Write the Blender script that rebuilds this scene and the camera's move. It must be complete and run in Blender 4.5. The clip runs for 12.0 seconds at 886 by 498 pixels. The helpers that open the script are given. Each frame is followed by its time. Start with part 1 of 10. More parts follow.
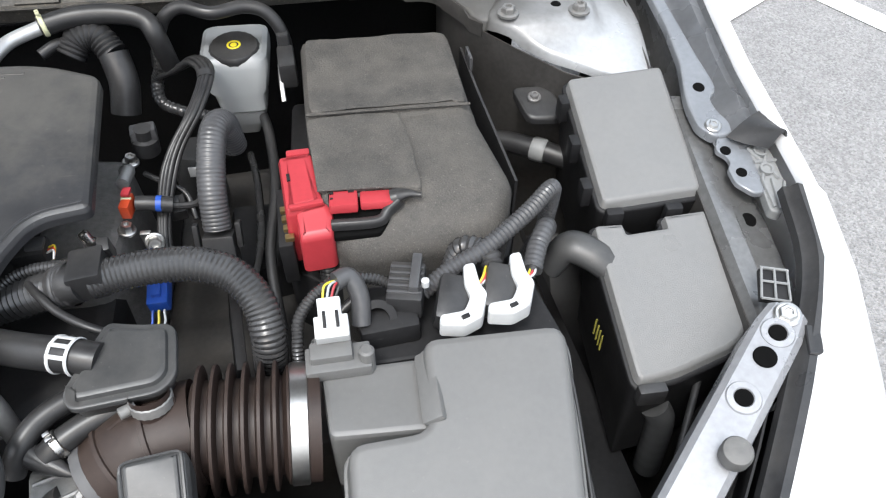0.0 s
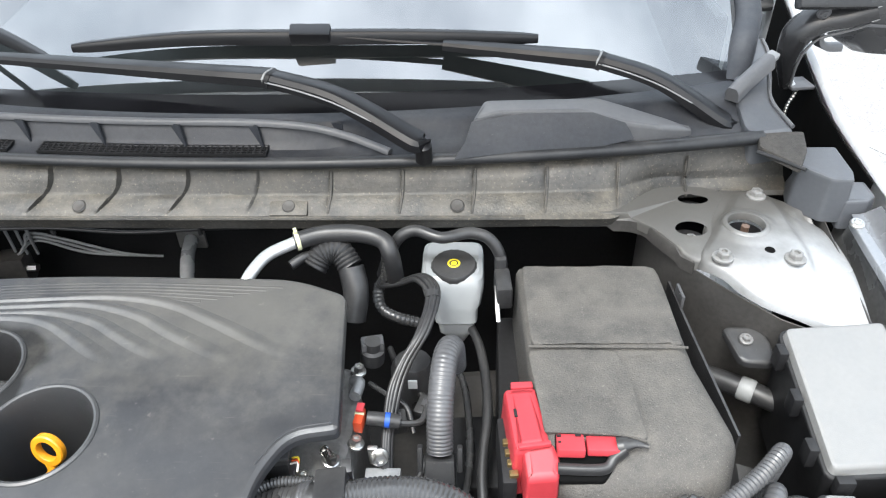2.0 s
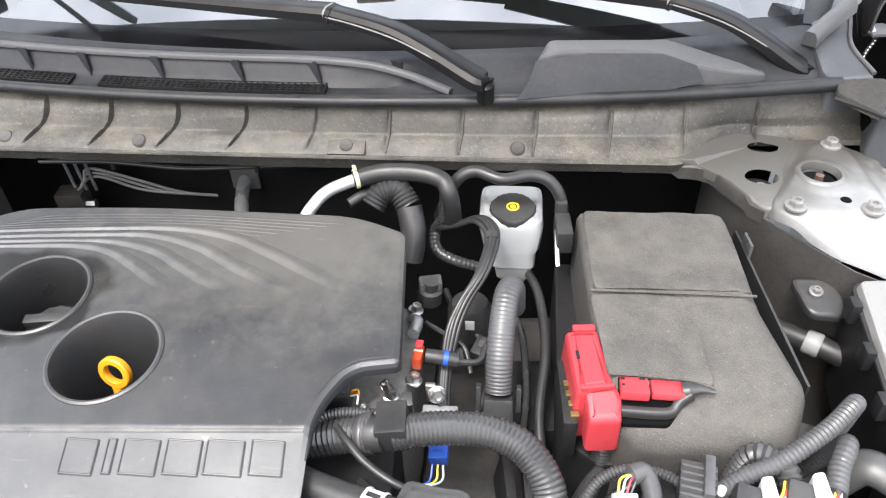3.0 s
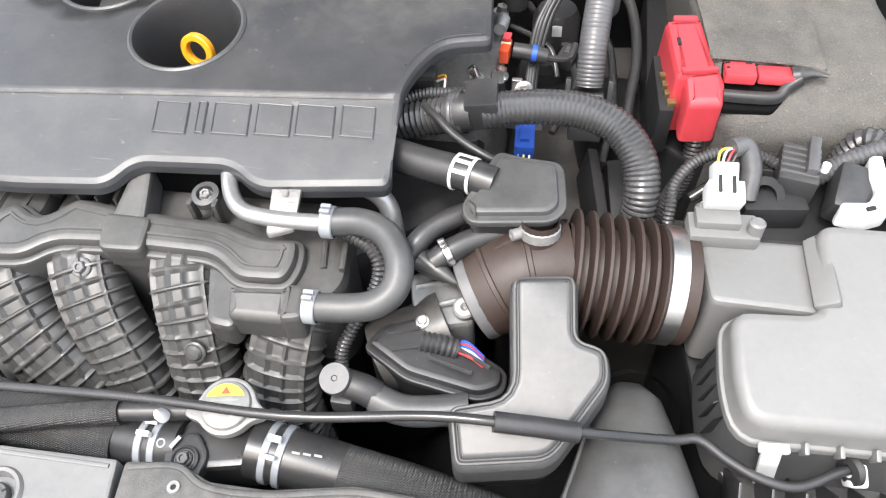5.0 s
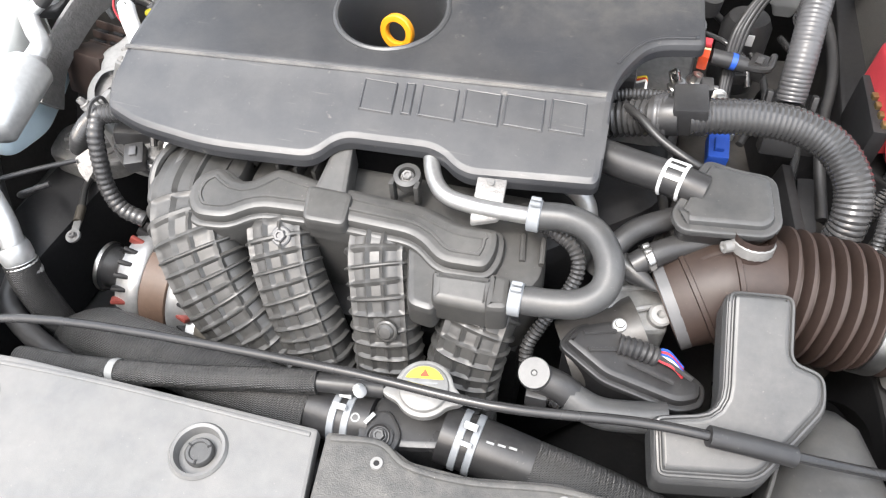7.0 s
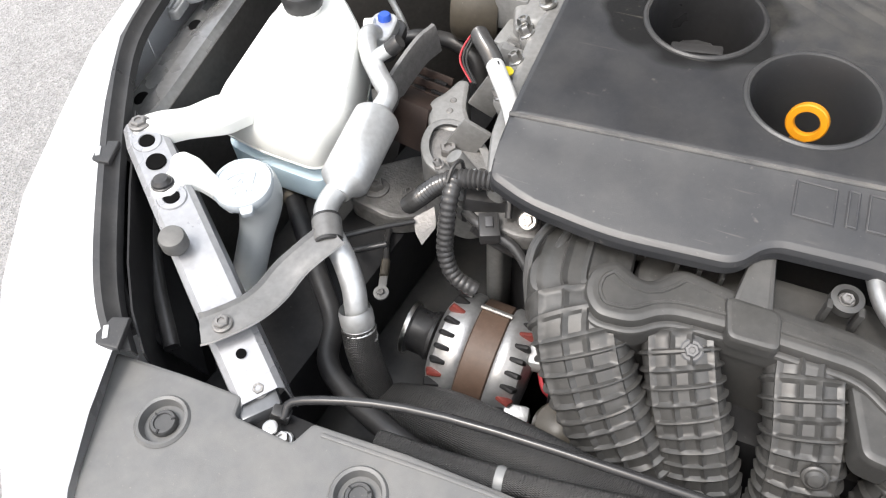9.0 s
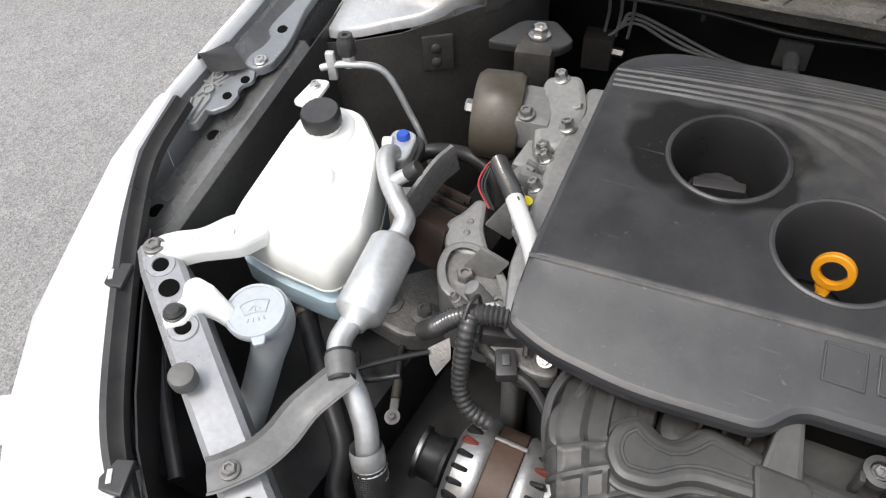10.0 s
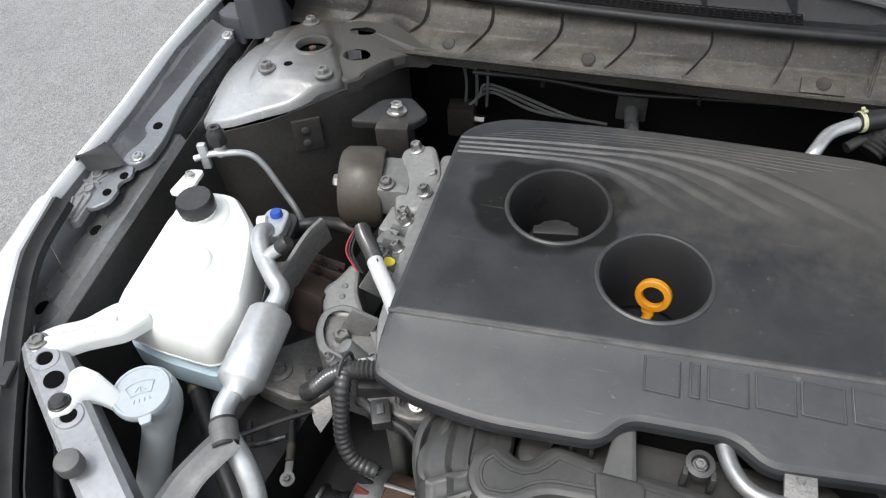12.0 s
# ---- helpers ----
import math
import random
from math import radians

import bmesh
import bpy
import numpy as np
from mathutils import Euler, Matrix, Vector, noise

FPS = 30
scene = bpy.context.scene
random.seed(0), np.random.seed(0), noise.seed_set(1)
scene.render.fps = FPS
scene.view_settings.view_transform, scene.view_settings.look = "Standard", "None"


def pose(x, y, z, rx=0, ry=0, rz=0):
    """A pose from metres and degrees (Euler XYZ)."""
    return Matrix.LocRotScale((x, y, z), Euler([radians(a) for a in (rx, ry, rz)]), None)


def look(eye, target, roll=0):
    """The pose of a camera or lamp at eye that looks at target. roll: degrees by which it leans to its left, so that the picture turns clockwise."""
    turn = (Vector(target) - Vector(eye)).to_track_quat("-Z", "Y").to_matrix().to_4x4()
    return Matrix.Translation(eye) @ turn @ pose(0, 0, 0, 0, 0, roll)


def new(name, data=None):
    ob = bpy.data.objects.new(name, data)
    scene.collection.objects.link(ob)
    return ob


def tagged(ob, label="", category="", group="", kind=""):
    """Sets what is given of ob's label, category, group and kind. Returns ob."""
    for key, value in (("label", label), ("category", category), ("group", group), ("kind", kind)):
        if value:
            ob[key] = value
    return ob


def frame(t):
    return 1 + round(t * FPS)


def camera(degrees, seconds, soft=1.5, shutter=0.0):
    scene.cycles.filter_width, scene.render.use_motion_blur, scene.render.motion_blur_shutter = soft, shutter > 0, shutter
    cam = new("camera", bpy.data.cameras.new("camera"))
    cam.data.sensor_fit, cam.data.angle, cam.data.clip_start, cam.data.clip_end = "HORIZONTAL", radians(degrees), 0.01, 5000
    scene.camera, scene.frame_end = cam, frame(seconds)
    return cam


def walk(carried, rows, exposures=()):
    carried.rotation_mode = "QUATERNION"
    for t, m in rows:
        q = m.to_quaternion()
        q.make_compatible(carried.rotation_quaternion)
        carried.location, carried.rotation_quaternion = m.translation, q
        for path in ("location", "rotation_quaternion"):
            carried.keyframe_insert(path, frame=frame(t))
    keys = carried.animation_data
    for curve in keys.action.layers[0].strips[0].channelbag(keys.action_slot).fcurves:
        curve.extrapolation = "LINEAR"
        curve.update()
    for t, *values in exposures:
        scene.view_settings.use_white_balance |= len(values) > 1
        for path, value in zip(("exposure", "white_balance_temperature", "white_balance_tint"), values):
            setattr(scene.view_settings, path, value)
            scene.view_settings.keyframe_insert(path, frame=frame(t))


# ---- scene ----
cam = camera(63.4, 12.0, soft=1.2)
PATH = [
    (0, (0.451, -0.895, 1.421), (0.653, 0.436, -0.058), 1.0),
    (0.2, (0.451, -0.876, 1.447), (0.64, 0.48, -0.011), 0.4),
    (0.5, (0.439, -0.853, 1.489), (0.61, 0.627, 0.155), -0.2),
    (1, (0.399, -0.831, 1.511), (0.51, 0.735, 0.272), -0.6),
    (1.5, (0.351, -0.824, 1.522), (0.34, 0.771, 0.316), -1.3),
    (2, (0.324, -0.843, 1.527), (0.24, 0.765, 0.34), -1.7),
    (2.5, (0.299, -0.852, 1.512), (0.16, 0.722, 0.287), -1.3),
    (3, (0.291, -0.851, 1.497), (0.111, 0.685, 0.229), -2.3),
    (3.5, (0.276, -0.878, 1.445), (0.082, 0.568, 0.076), -2.4),
    (3.7, (0.274, -0.891, 1.425), (0.066, 0.503, 0.006), -2.7),
    (5.3, (0.238, -0.957, 1.37), (-0.032, 0.21, -0.232), -4.6),
    (5.5, (0.229, -0.956, 1.369), (-0.042, 0.196, -0.243), -4.1),
    (6, (0.187, -0.968, 1.368), (-0.113, 0.145, -0.267), -1.9),
    (6.5, (0.177, -0.974, 1.368), (-0.172, 0.14, -0.256), -3.7),
    (7, (0.106, -0.98, 1.376), (-0.28, 0.167, -0.216), -3.8),
    (7.5, (-0.045, -0.972, 1.343), (-0.321, 0.149, -0.291), 1.2),
    (7.7, (-0.095, -0.975, 1.346), (-0.386, 0.167, -0.269), 0.9),
    (9.3, (-0.244, -0.976, 1.392), (-0.873, 0.113, -0.163), -4.4),
    (9.5, (-0.258, -0.967, 1.397), (-0.906, 0.129, -0.145), -3.8),
    (10, (-0.268, -0.905, 1.435), (-0.895, 0.273, -0.055), -3.6),
    (10.5, (-0.26, -0.874, 1.457), (-0.869, 0.379, 0.022), -3.7),
    (11, (-0.252, -0.865, 1.473), (-0.846, 0.418, 0.059), -3.1),
    (11.5, (-0.234, -0.877, 1.475), (-0.813, 0.445, 0.09), -3.6),
    (12, (-0.174, -0.93, 1.482), (-0.668, 0.44, 0.111), -3.8),
]
EXPOSURES = [(0.0, 0.7, 6250, 8), (0.5, 0.71, 6200, 7), (1.0, 0.85, 6180, 6), (1.5, 1.21, 6180, 6), (2.0, 1.41, 6200, 6), (2.5, 1.58, 6350, 8), (3.0, 1.58, 6450, 10), (3.7, 1.55, 6470, 10), (5.3, 1.54, 6500, 10),
             (7.0, 1.54, 6540, 10), (7.7, 1.52, 6600, 10), (9.3, 0.65, 6620, 10), (9.5, 0.53, 6620, 10), (10.5, 0.09, 6500, 10), (11.0, 0.03, 6470, 10), (12.0, 0.2, 6350, 8)]
walk(cam, [(t, look(eye, target, roll)) for t, eye, target, roll in PATH], EXPOSURES)

# ---------------- light ----------------
world = bpy.data.worlds.new("sky")
scene.world = world
world.use_nodes = True
_wn, _wl = world.node_tree.nodes, world.node_tree.links
_sky = _wn.new("ShaderNodeTexSky")
_sky.sky_type = "NISHITA"
_sky.sun_disc = False
_sky.sun_elevation = radians(52)
_sky.sun_rotation = radians(200)
_sky.air_density, _sky.dust_density, _sky.ozone_density = 1.0, 6.0, 1.0
_bg = _wn["Background"]
_mixw = _wn.new("ShaderNodeMixRGB")
_mixw.inputs["Fac"].default_value = 0.62
_mixw.inputs["Color2"].default_value = (7.5, 7.7, 8.0, 1)
_cl = _wn.new("ShaderNodeTexNoise")
_cl.inputs["Scale"].default_value = 3.2
_cl.inputs["Detail"].default_value = 5
_clr = _wn.new("ShaderNodeValToRGB")
_clr.color_ramp.elements[0].position, _clr.color_ramp.elements[0].color = 0.36, (4.1, 4.4, 4.8, 1)
_clr.color_ramp.elements[1].position, _clr.color_ramp.elements[1].color = 0.66, (10.2, 10.5, 10.9, 1)
_wl.new(_cl.outputs["Fac"], _clr.inputs["Fac"])
_wl.new(_sky.outputs["Color"], _mixw.inputs["Color1"])
_wl.new(_clr.outputs["Color"], _mixw.inputs["Color2"])
# an overcast sky is brightest overhead
_tc = _wn.new("ShaderNodeTexCoord")
_sp = _wn.new("ShaderNodeSeparateXYZ")
_gr = _wn.new("ShaderNodeMapRange")
_gr.inputs["To Min"].default_value, _gr.inputs["To Max"].default_value = 0.55, 1.7
_gm = _wn.new("ShaderNodeMixRGB")
_gm.blend_type, _gm.inputs["Fac"].default_value = "MULTIPLY", 1
_wl.new(_tc.outputs["Generated"], _sp.inputs[0])
_wl.new(_sp.outputs["Z"], _gr.inputs["Value"])
_wl.new(_mixw.outputs["Color"], _gm.inputs["Color1"])
_wl.new(_gr.outputs[0], _gm.inputs["Color2"])
_wl.new(_gm.outputs["Color"], _bg.inputs["Color"])
_bg.inputs["Strength"].default_value = 0.15
_sun = bpy.data.lights.new("sun", "SUN")
_sun.energy, _sun.angle, _sun.color = 1.5, radians(14), (1.0, 0.985, 0.965)
sun = new("sun", _sun)
sun.matrix_world = look((0, 0, 10), (2.2, 3.6, 0))


# ---------------- materials ----------------
def mat(name, base, rough=0.5, metal=0.0, vary=0.25, scale=60.0, dust=0.0, bump=0.0, bump_scale=400.0, spec=0.5, coat=0.0,
        dust_col=(0.28, 0.262, 0.235), streak=None):
    """A surface with colour drift at two scales, dust, grain and fine relief."""
    m = bpy.data.materials.new(name)
    m.use_nodes = True
    n, l = m.node_tree.nodes, m.node_tree.links
    p = n["Principled BSDF"]
    p.inputs["Metallic"].default_value = metal
    p.inputs["Specular IOR Level"].default_value = spec
    p.inputs["Coat Weight"].default_value = coat
    p.inputs["Coat Roughness"].default_value = 0.06
    co = n.new("ShaderNodeTexCoord")
    big = n.new("ShaderNodeTexNoise")
    big.inputs["Scale"].default_value, big.inputs["Detail"].default_value = scale * 0.2, 6
    fine = n.new("ShaderNodeTexNoise")
    fine.inputs["Scale"].default_value, fine.inputs["Detail"].default_value = scale * 2.5, 4
    for tex in (big, fine):
        l.new(co.outputs["Object"], tex.inputs["Vector"])
    add = n.new("ShaderNodeMath")
    add.operation = "ADD"
    l.new(big.outputs["Fac"], add.inputs[0])
    l.new(fine.outputs["Fac"], add.inputs[1])
    ramp = n.new("ShaderNodeMapRange")
    ramp.inputs["From Min"].default_value, ramp.inputs["From Max"].default_value = 0.65, 1.35
    ramp.inputs["To Min"].default_value, ramp.inputs["To Max"].default_value = 1 - vary, 1 + vary
    l.new(add.outputs[0], ramp.inputs["Value"])
    mul = n.new("ShaderNodeMixRGB")
    mul.blend_type = "MULTIPLY"
    mul.inputs["Fac"].default_value = 1
    mul.inputs["Color1"].default_value = (*base, 1)
    l.new(ramp.outputs[0], mul.inputs["Color2"])
    colour = mul.outputs["Color"]
    rough_in = n.new("ShaderNodeMapRange")
    rough_in.inputs["From Min"].default_value, rough_in.inputs["From Max"].default_value = 0.3, 0.7
    rough_in.inputs["To Min"].default_value, rough_in.inputs["To Max"].default_value = max(0.02, rough - 0.08), min(1, rough + 0.1)
    l.new(big.outputs["Fac"], rough_in.inputs["Value"])
    l.new(rough_in.outputs[0], p.inputs["Roughness"])
    if dust:
        geo = n.new("ShaderNodeNewGeometry")
        sep = n.new("ShaderNodeSeparateXYZ")
        l.new(geo.outputs["Normal"], sep.inputs[0])
        spots = n.new("ShaderNodeTexNoise")
        spots.inputs["Scale"].default_value, spots.inputs["Detail"].default_value = 14, 9
        spots.inputs["Roughness"].default_value = 0.72
        l.new(co.outputs["Object"], spots.inputs["Vector"])
        grip = n.new("ShaderNodeMapRange")
        grip.inputs["From Min"].default_value, grip.inputs["From Max"].default_value = 0.38, 0.68
        l.new(spots.outputs["Fac"], grip.inputs["Value"])
        up = n.new("ShaderNodeMapRange")
        up.inputs["From Min"].default_value, up.inputs["From Max"].default_value = 0.1, 0.9
        up.inputs["To Min"].default_value, up.inputs["To Max"].default_value = 0.12, 1
        l.new(sep.outputs["Z"], up.inputs["Value"])
        f = n.new("ShaderNodeMath")
        f.operation = "MULTIPLY"
        l.new(grip.outputs[0], f.inputs[0])
        l.new(up.outputs[0], f.inputs[1])
        f2 = n.new("ShaderNodeMath")
        f2.operation = "MULTIPLY"
        f2.inputs[1].default_value = dust
        l.new(f.outputs[0], f2.inputs[0])
        dm = n.new("ShaderNodeMixRGB")
        dm.inputs["Color2"].default_value = (*dust_col, 1)
        l.new(f2.outputs[0], dm.inputs["Fac"])
        l.new(colour, dm.inputs["Color1"])
        colour = dm.outputs["Color"]
        # single grains of dust
        grit = n.new("ShaderNodeTexNoise")
        grit.inputs["Scale"].default_value, grit.inputs["Detail"].default_value = 330, 2
        l.new(co.outputs["Object"], grit.inputs["Vector"])
        gm = n.new("ShaderNodeMapRange")
        gm.inputs["From Min"].default_value, gm.inputs["From Max"].default_value = 0.69, 0.79
        gm.inputs["To Max"].default_value = min(0.4, 0.06 + dust * 0.6)
        l.new(grit.outputs["Fac"], gm.inputs["Value"])
        gx = n.new("ShaderNodeMixRGB")
        gx.inputs["Color2"].default_value = (*(min(0.5, c * 1.3) for c in dust_col), 1)
        l.new(gm.outputs[0], gx.inputs["Fac"])
        l.new(colour, gx.inputs["Color1"])
        colour = gx.outputs["Color"]
    l.new(colour, p.inputs["Base Color"])
    if bump:
        grain = n.new("ShaderNodeTexNoise")
        grain.inputs["Scale"].default_value, grain.inputs["Detail"].default_value = bump_scale, 3
        l.new(co.outputs["Object"], grain.inputs["Vector"])
        b = n.new("ShaderNodeBump")
        b.inputs["Strength"].default_value, b.inputs["Distance"].default_value = bump, 0.002
        l.new(grain.outputs["Fac"], b.inputs["Height"])
        l.new(b.outputs["Normal"], p.inputs["Normal"])
    return m


def speckle(m, scale, lo, hi, amount, colour):
    """Loose pale grains lying on a surface."""
    n, l = m.node_tree.nodes, m.node_tree.links
    p = n["Principled BSDF"]
    src = p.inputs["Base Color"].links[0].from_socket
    tex = n.new("ShaderNodeTexNoise")
    tex.inputs["Scale"].default_value, tex.inputs["Detail"].default_value = scale, 2
    l.new(n["Texture Coordinate"].outputs["Object"], tex.inputs["Vector"])
    r = n.new("ShaderNodeMapRange")
    r.inputs["From Min"].default_value, r.inputs["From Max"].default_value, r.inputs["To Max"].default_value = lo, hi, amount
    l.new(tex.outputs["Fac"], r.inputs["Value"])
    mx = n.new("ShaderNodeMixRGB")
    mx.inputs["Color2"].default_value = (*colour, 1)
    l.new(r.outputs[0], mx.inputs["Fac"])
    l.new(src, mx.inputs["Color1"])
    l.new(mx.outputs["Color"], p.inputs["Base Color"])


def glass_sheet(name, tint, ior=1.5, rough=0.0):
    m = bpy.data.materials.new(name)
    m.use_nodes = True
    n, l = m.node_tree.nodes, m.node_tree.links
    n.remove(n["Principled BSDF"])
    tr, gl, fr, mx = (n.new("ShaderNode" + k) for k in ("BsdfTransparent", "BsdfGlossy", "Fresnel", "MixShader"))
    tr.inputs["Color"].default_value = (*tint, 1)
    gl.inputs["Roughness"].default_value = rough
    fr.inputs["IOR"].default_value = ior
    l.new(fr.outputs[0], mx.inputs[0])
    l.new(tr.outputs[0], mx.inputs[1])
    l.new(gl.outputs[0], mx.inputs[2])
    l.new(mx.outputs[0], n["Material Output"].inputs["Surface"])
    return m


def milky(name, base, rough=0.35, sss=0.4, trans=0.0):
    m = mat(name, base, rough, vary=0.05, scale=25)
    p = m.node_tree.nodes["Principled BSDF"]
    p.inputs["Subsurface Weight"].default_value = sss
    p.inputs["Subsurface Radius"].default_value = (0.02, 0.02, 0.02)
    p.inputs["Subsurface Scale"].default_value = 0.5
    return m


M_PLASTIC = mat("black_plastic", (0.024, 0.024, 0.025), 0.34, dust=0.10, bump=0.10, bump_scale=1700)
M_WELL = mat("well_plastic", (0.034, 0.035, 0.037), 0.36, dust=0.10, bump=0.12, bump_scale=1700, vary=0.1, spec=0.6)
M_SCUFF = mat("scuffed_cover_plastic", (0.075, 0.075, 0.075), 0.5, dust=0.45, bump=0.2, bump_scale=900, vary=0.3)
M_GREYPL = mat("satin_plastic", (0.046, 0.047, 0.048), 0.36, dust=0.14, bump=0.10, bump_scale=1700, vary=0.12)
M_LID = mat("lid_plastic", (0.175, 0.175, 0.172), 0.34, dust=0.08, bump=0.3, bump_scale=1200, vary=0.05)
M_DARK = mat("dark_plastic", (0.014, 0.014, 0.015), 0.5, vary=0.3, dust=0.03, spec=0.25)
M_RUBBER = mat("rubber", (0.020, 0.020, 0.021), 0.4, dust=0.09, vary=0.2)
M_LOOM = mat("loom_plastic", (0.036, 0.036, 0.037), 0.22, dust=0.10, vary=0.2, spec=0.65)
M_BROWN = mat("brown_rubber", (0.029, 0.019, 0.016), 0.5, dust=0.08, vary=0.2, dust_col=(0.22, 0.17, 0.13), spec=0.38)
M_JACKET = mat("battery_jacket", (0.056, 0.053, 0.049), 0.75, vary=0.35, scale=240, dust=0.45, bump=0.7, bump_scale=420, dust_col=(0.16, 0.146, 0.126))


speckle(M_JACKET, 900, 0.58, 0.72, 0.5, (0.20, 0.185, 0.16))
speckle(M_JACKET, 300, 0.70, 0.78, 0.4, (0.30, 0.28, 0.25))
M_RED = mat("red_plastic", (0.40, 0.038, 0.048), 0.42, vary=0.08, bump=0.05)
M_BRASS = mat("brass", (0.35, 0.26, 0.12), 0.35, metal=0.9, vary=0.2)
M_TUBE = mat("drawn_tube_metal", (0.36, 0.36, 0.355), 0.34, metal=0.75, vary=0.15, bump=0.05, bump_scale=500)
M_STEEL = mat("zinc_steel", (0.55, 0.54, 0.52), 0.32, metal=1.0, vary=0.15)
M_ALU = mat("cast_aluminium", (0.45, 0.455, 0.46), 0.45, metal=0.8, vary=0.2, bump=0.15, bump_scale=350, dust=0.15)
M_PIPE = mat("aluminium_pipe", (0.60, 0.61, 0.61), 0.40, metal=0.7, vary=0.12, bump=0.05, bump_scale=500)
M_SILVER = mat("silver_paint", (0.46, 0.47, 0.48), 0.27, metal=0.3, vary=0.12, dust=0.15, coat=0.4)
M_WHITE = mat("white_paint", (0.80, 0.81, 0.82), 0.3, vary=0.03, coat=0.6)
M_COWL = mat("dusty_cowl_steel", (0.036, 0.035, 0.033), 0.5, dust=0.85, vary=0.5, scale=60, bump=0.35, bump_scale=250, dust_col=(0.135, 0.120, 0.094))
speckle(M_COWL, 75, 0.56, 0.70, 0.55, (0.045, 0.041, 0.036))
speckle(M_COWL, 260, 0.62, 0.74, 0.5, (0.21, 0.185, 0.14))
M_BLACKCOWL = mat("cowl_plastic", (0.023, 0.025, 0.030), 0.45, dust=0.08, bump=0.2, bump_scale=900, spec=0.32)
M_SEAL = mat("seal_rubber", (0.018, 0.019, 0.021), 0.4, dust=0.08, spec=0.35)
M_TANK = milky("tank_plastic", (0.80, 0.81, 0.78))
M_RESERVOIR = milky("reservoir_plastic", (0.25, 0.26, 0.265), sss=0.3)
M_BLUEGREY = mat("cap_plastic", (0.42, 0.46, 0.49), 0.45, vary=0.08, bump=0.1, bump_scale=900)
M_YELLOW = mat("yellow_plastic", (0.66, 0.27, 0.012), 0.4, vary=0.08)
M_LABEL = mat("label_print", (0.75, 0.62, 0.03), 0.5, vary=0.05)
M_WHITEPL = mat("white_plastic", (0.55, 0.56, 0.56), 0.4, vary=0.05)
M_BLUE = mat("blue_plastic", (0.02, 0.08, 0.42), 0.4, vary=0.1)
M_ORANGE = mat("orange_plastic", (0.50, 0.062, 0.02), 0.4, vary=0.1)
M_WIPER = mat("wiper_paint", (0.007, 0.007, 0.008), 0.38, vary=0.15, spec=0.36)
M_GLASS = glass_sheet("windscreen_glass", (0.5, 0.55, 0.54), ior=2.9)
M_FRIT = mat("black_frit", (0.006, 0.006, 0.007), 0.12, vary=0.1)
M_STRIPE = mat("road_paint", (0.72, 0.72, 0.70), 0.7, vary=0.12, scale=20, bump=0.5, bump_scale=150)
M_FOAM = mat("foam", (0.045, 0.042, 0.038), 0.9, vary=0.4, bump=0.8, bump_scale=500)
M_FELT = mat("lining_felt", (0.14, 0.14, 0.14), 0.9, vary=0.3, bump=0.6, bump_scale=300)
# dark, dusty bay paint with the shade of the walls put into the base
M_BAY = mat("shaded_bay_paint", (0.042, 0.040, 0.038), 0.36, vary=0.35, dust=0.3, dust_col=(0.10, 0.085, 0.07))
M_ALUDARK = mat("dull_aluminium", (0.22, 0.215, 0.21), 0.55, metal=0.6, vary=0.25, bump=0.4, bump_scale=350, dust=0.2)
M_CLEAR = mat("grey_sleeve", (0.066, 0.066, 0.068), 0.3, vary=0.2, spec=0.6)
M_MOUNT = mat("mount_rubber", (0.062, 0.053, 0.040), 0.42, vary=0.2, dust=0.2)
M_OLIVE = mat("olive_marker", (0.20, 0.18, 0.03), 0.6, vary=0.3)
M_GREENISH = mat("yellow_wire", (0.65, 0.55, 0.05), 0.45, vary=0.05)
M_RADCOVER = mat("radiator_cover_plastic", (0.118, 0.119, 0.118), 0.42, dust=0.22, vary=0.10, scale=30, bump=0.12, bump_scale=1200)
M_LATCH = mat("dusty_panel_plastic", (0.040, 0.040, 0.039), 0.44, dust=0.32, vary=0.2, scale=40, bump=0.3, bump_scale=900)
# darker copy of the silver bay paint: shade of steep faces put into it
M_TROUGH = mat("darkened_silver_paint", (0.115, 0.120, 0.128), 0.27, metal=0.25, vary=0.15, dust=0.1, coat=0.4)
M_BRAID = mat("braided_sleeve", (0.026, 0.026, 0.026), 0.36, vary=0.4, scale=260, bump=0.3, bump_scale=1400, dust=0.06)
M_ZINC = mat("white_zinc", (0.22, 0.217, 0.21), 0.5, metal=0.35, vary=0.2)
M_CLAMPGREY = mat("clip_plastic", (0.22, 0.225, 0.225), 0.45, vary=0.12, dust=0.1)
M_CLAMP = mat("clamp_coating", (0.21, 0.222, 0.235), 0.45, vary=0.1)
M_LIQUID = milky("filled_plastic", (0.56, 0.70, 0.78))
M_NECK = milky("neck_plastic", (0.52, 0.55, 0.56))
M_MANIFOLD = mat("manifold_plastic", (0.043, 0.0425, 0.041), 0.45, dust=0.12, bump=0.05, bump_scale=1100, vary=0.2, spec=0.62)
M_PALE = mat("pale_clip", (0.55, 0.55, 0.36), 0.45, vary=0.1)
M_FLANGE = mat("flange_paint", (0.20, 0.21, 0.225), 0.3, metal=0.3, vary=0.12, dust=0.12, coat=0.3)
M_BARPAINT = mat("bar_paint", (0.33, 0.335, 0.35), 0.3, metal=0.3, vary=0.15, dust=0.15, coat=0.2)
M_WINDING = mat("enamelled_winding", (0.16, 0.035, 0.028), 0.4, vary=0.4, scale=300)
M_RAIL = mat("rail_paint", (0.165, 0.166, 0.166), 0.27, metal=0.4, vary=0.25, dust=0.15, coat=0.4, dust_col=(0.14, 0.125, 0.10))
M_STOP = mat("stop_rubber", (0.10, 0.10, 0.098), 0.5, vary=0.2, dust=0.2)
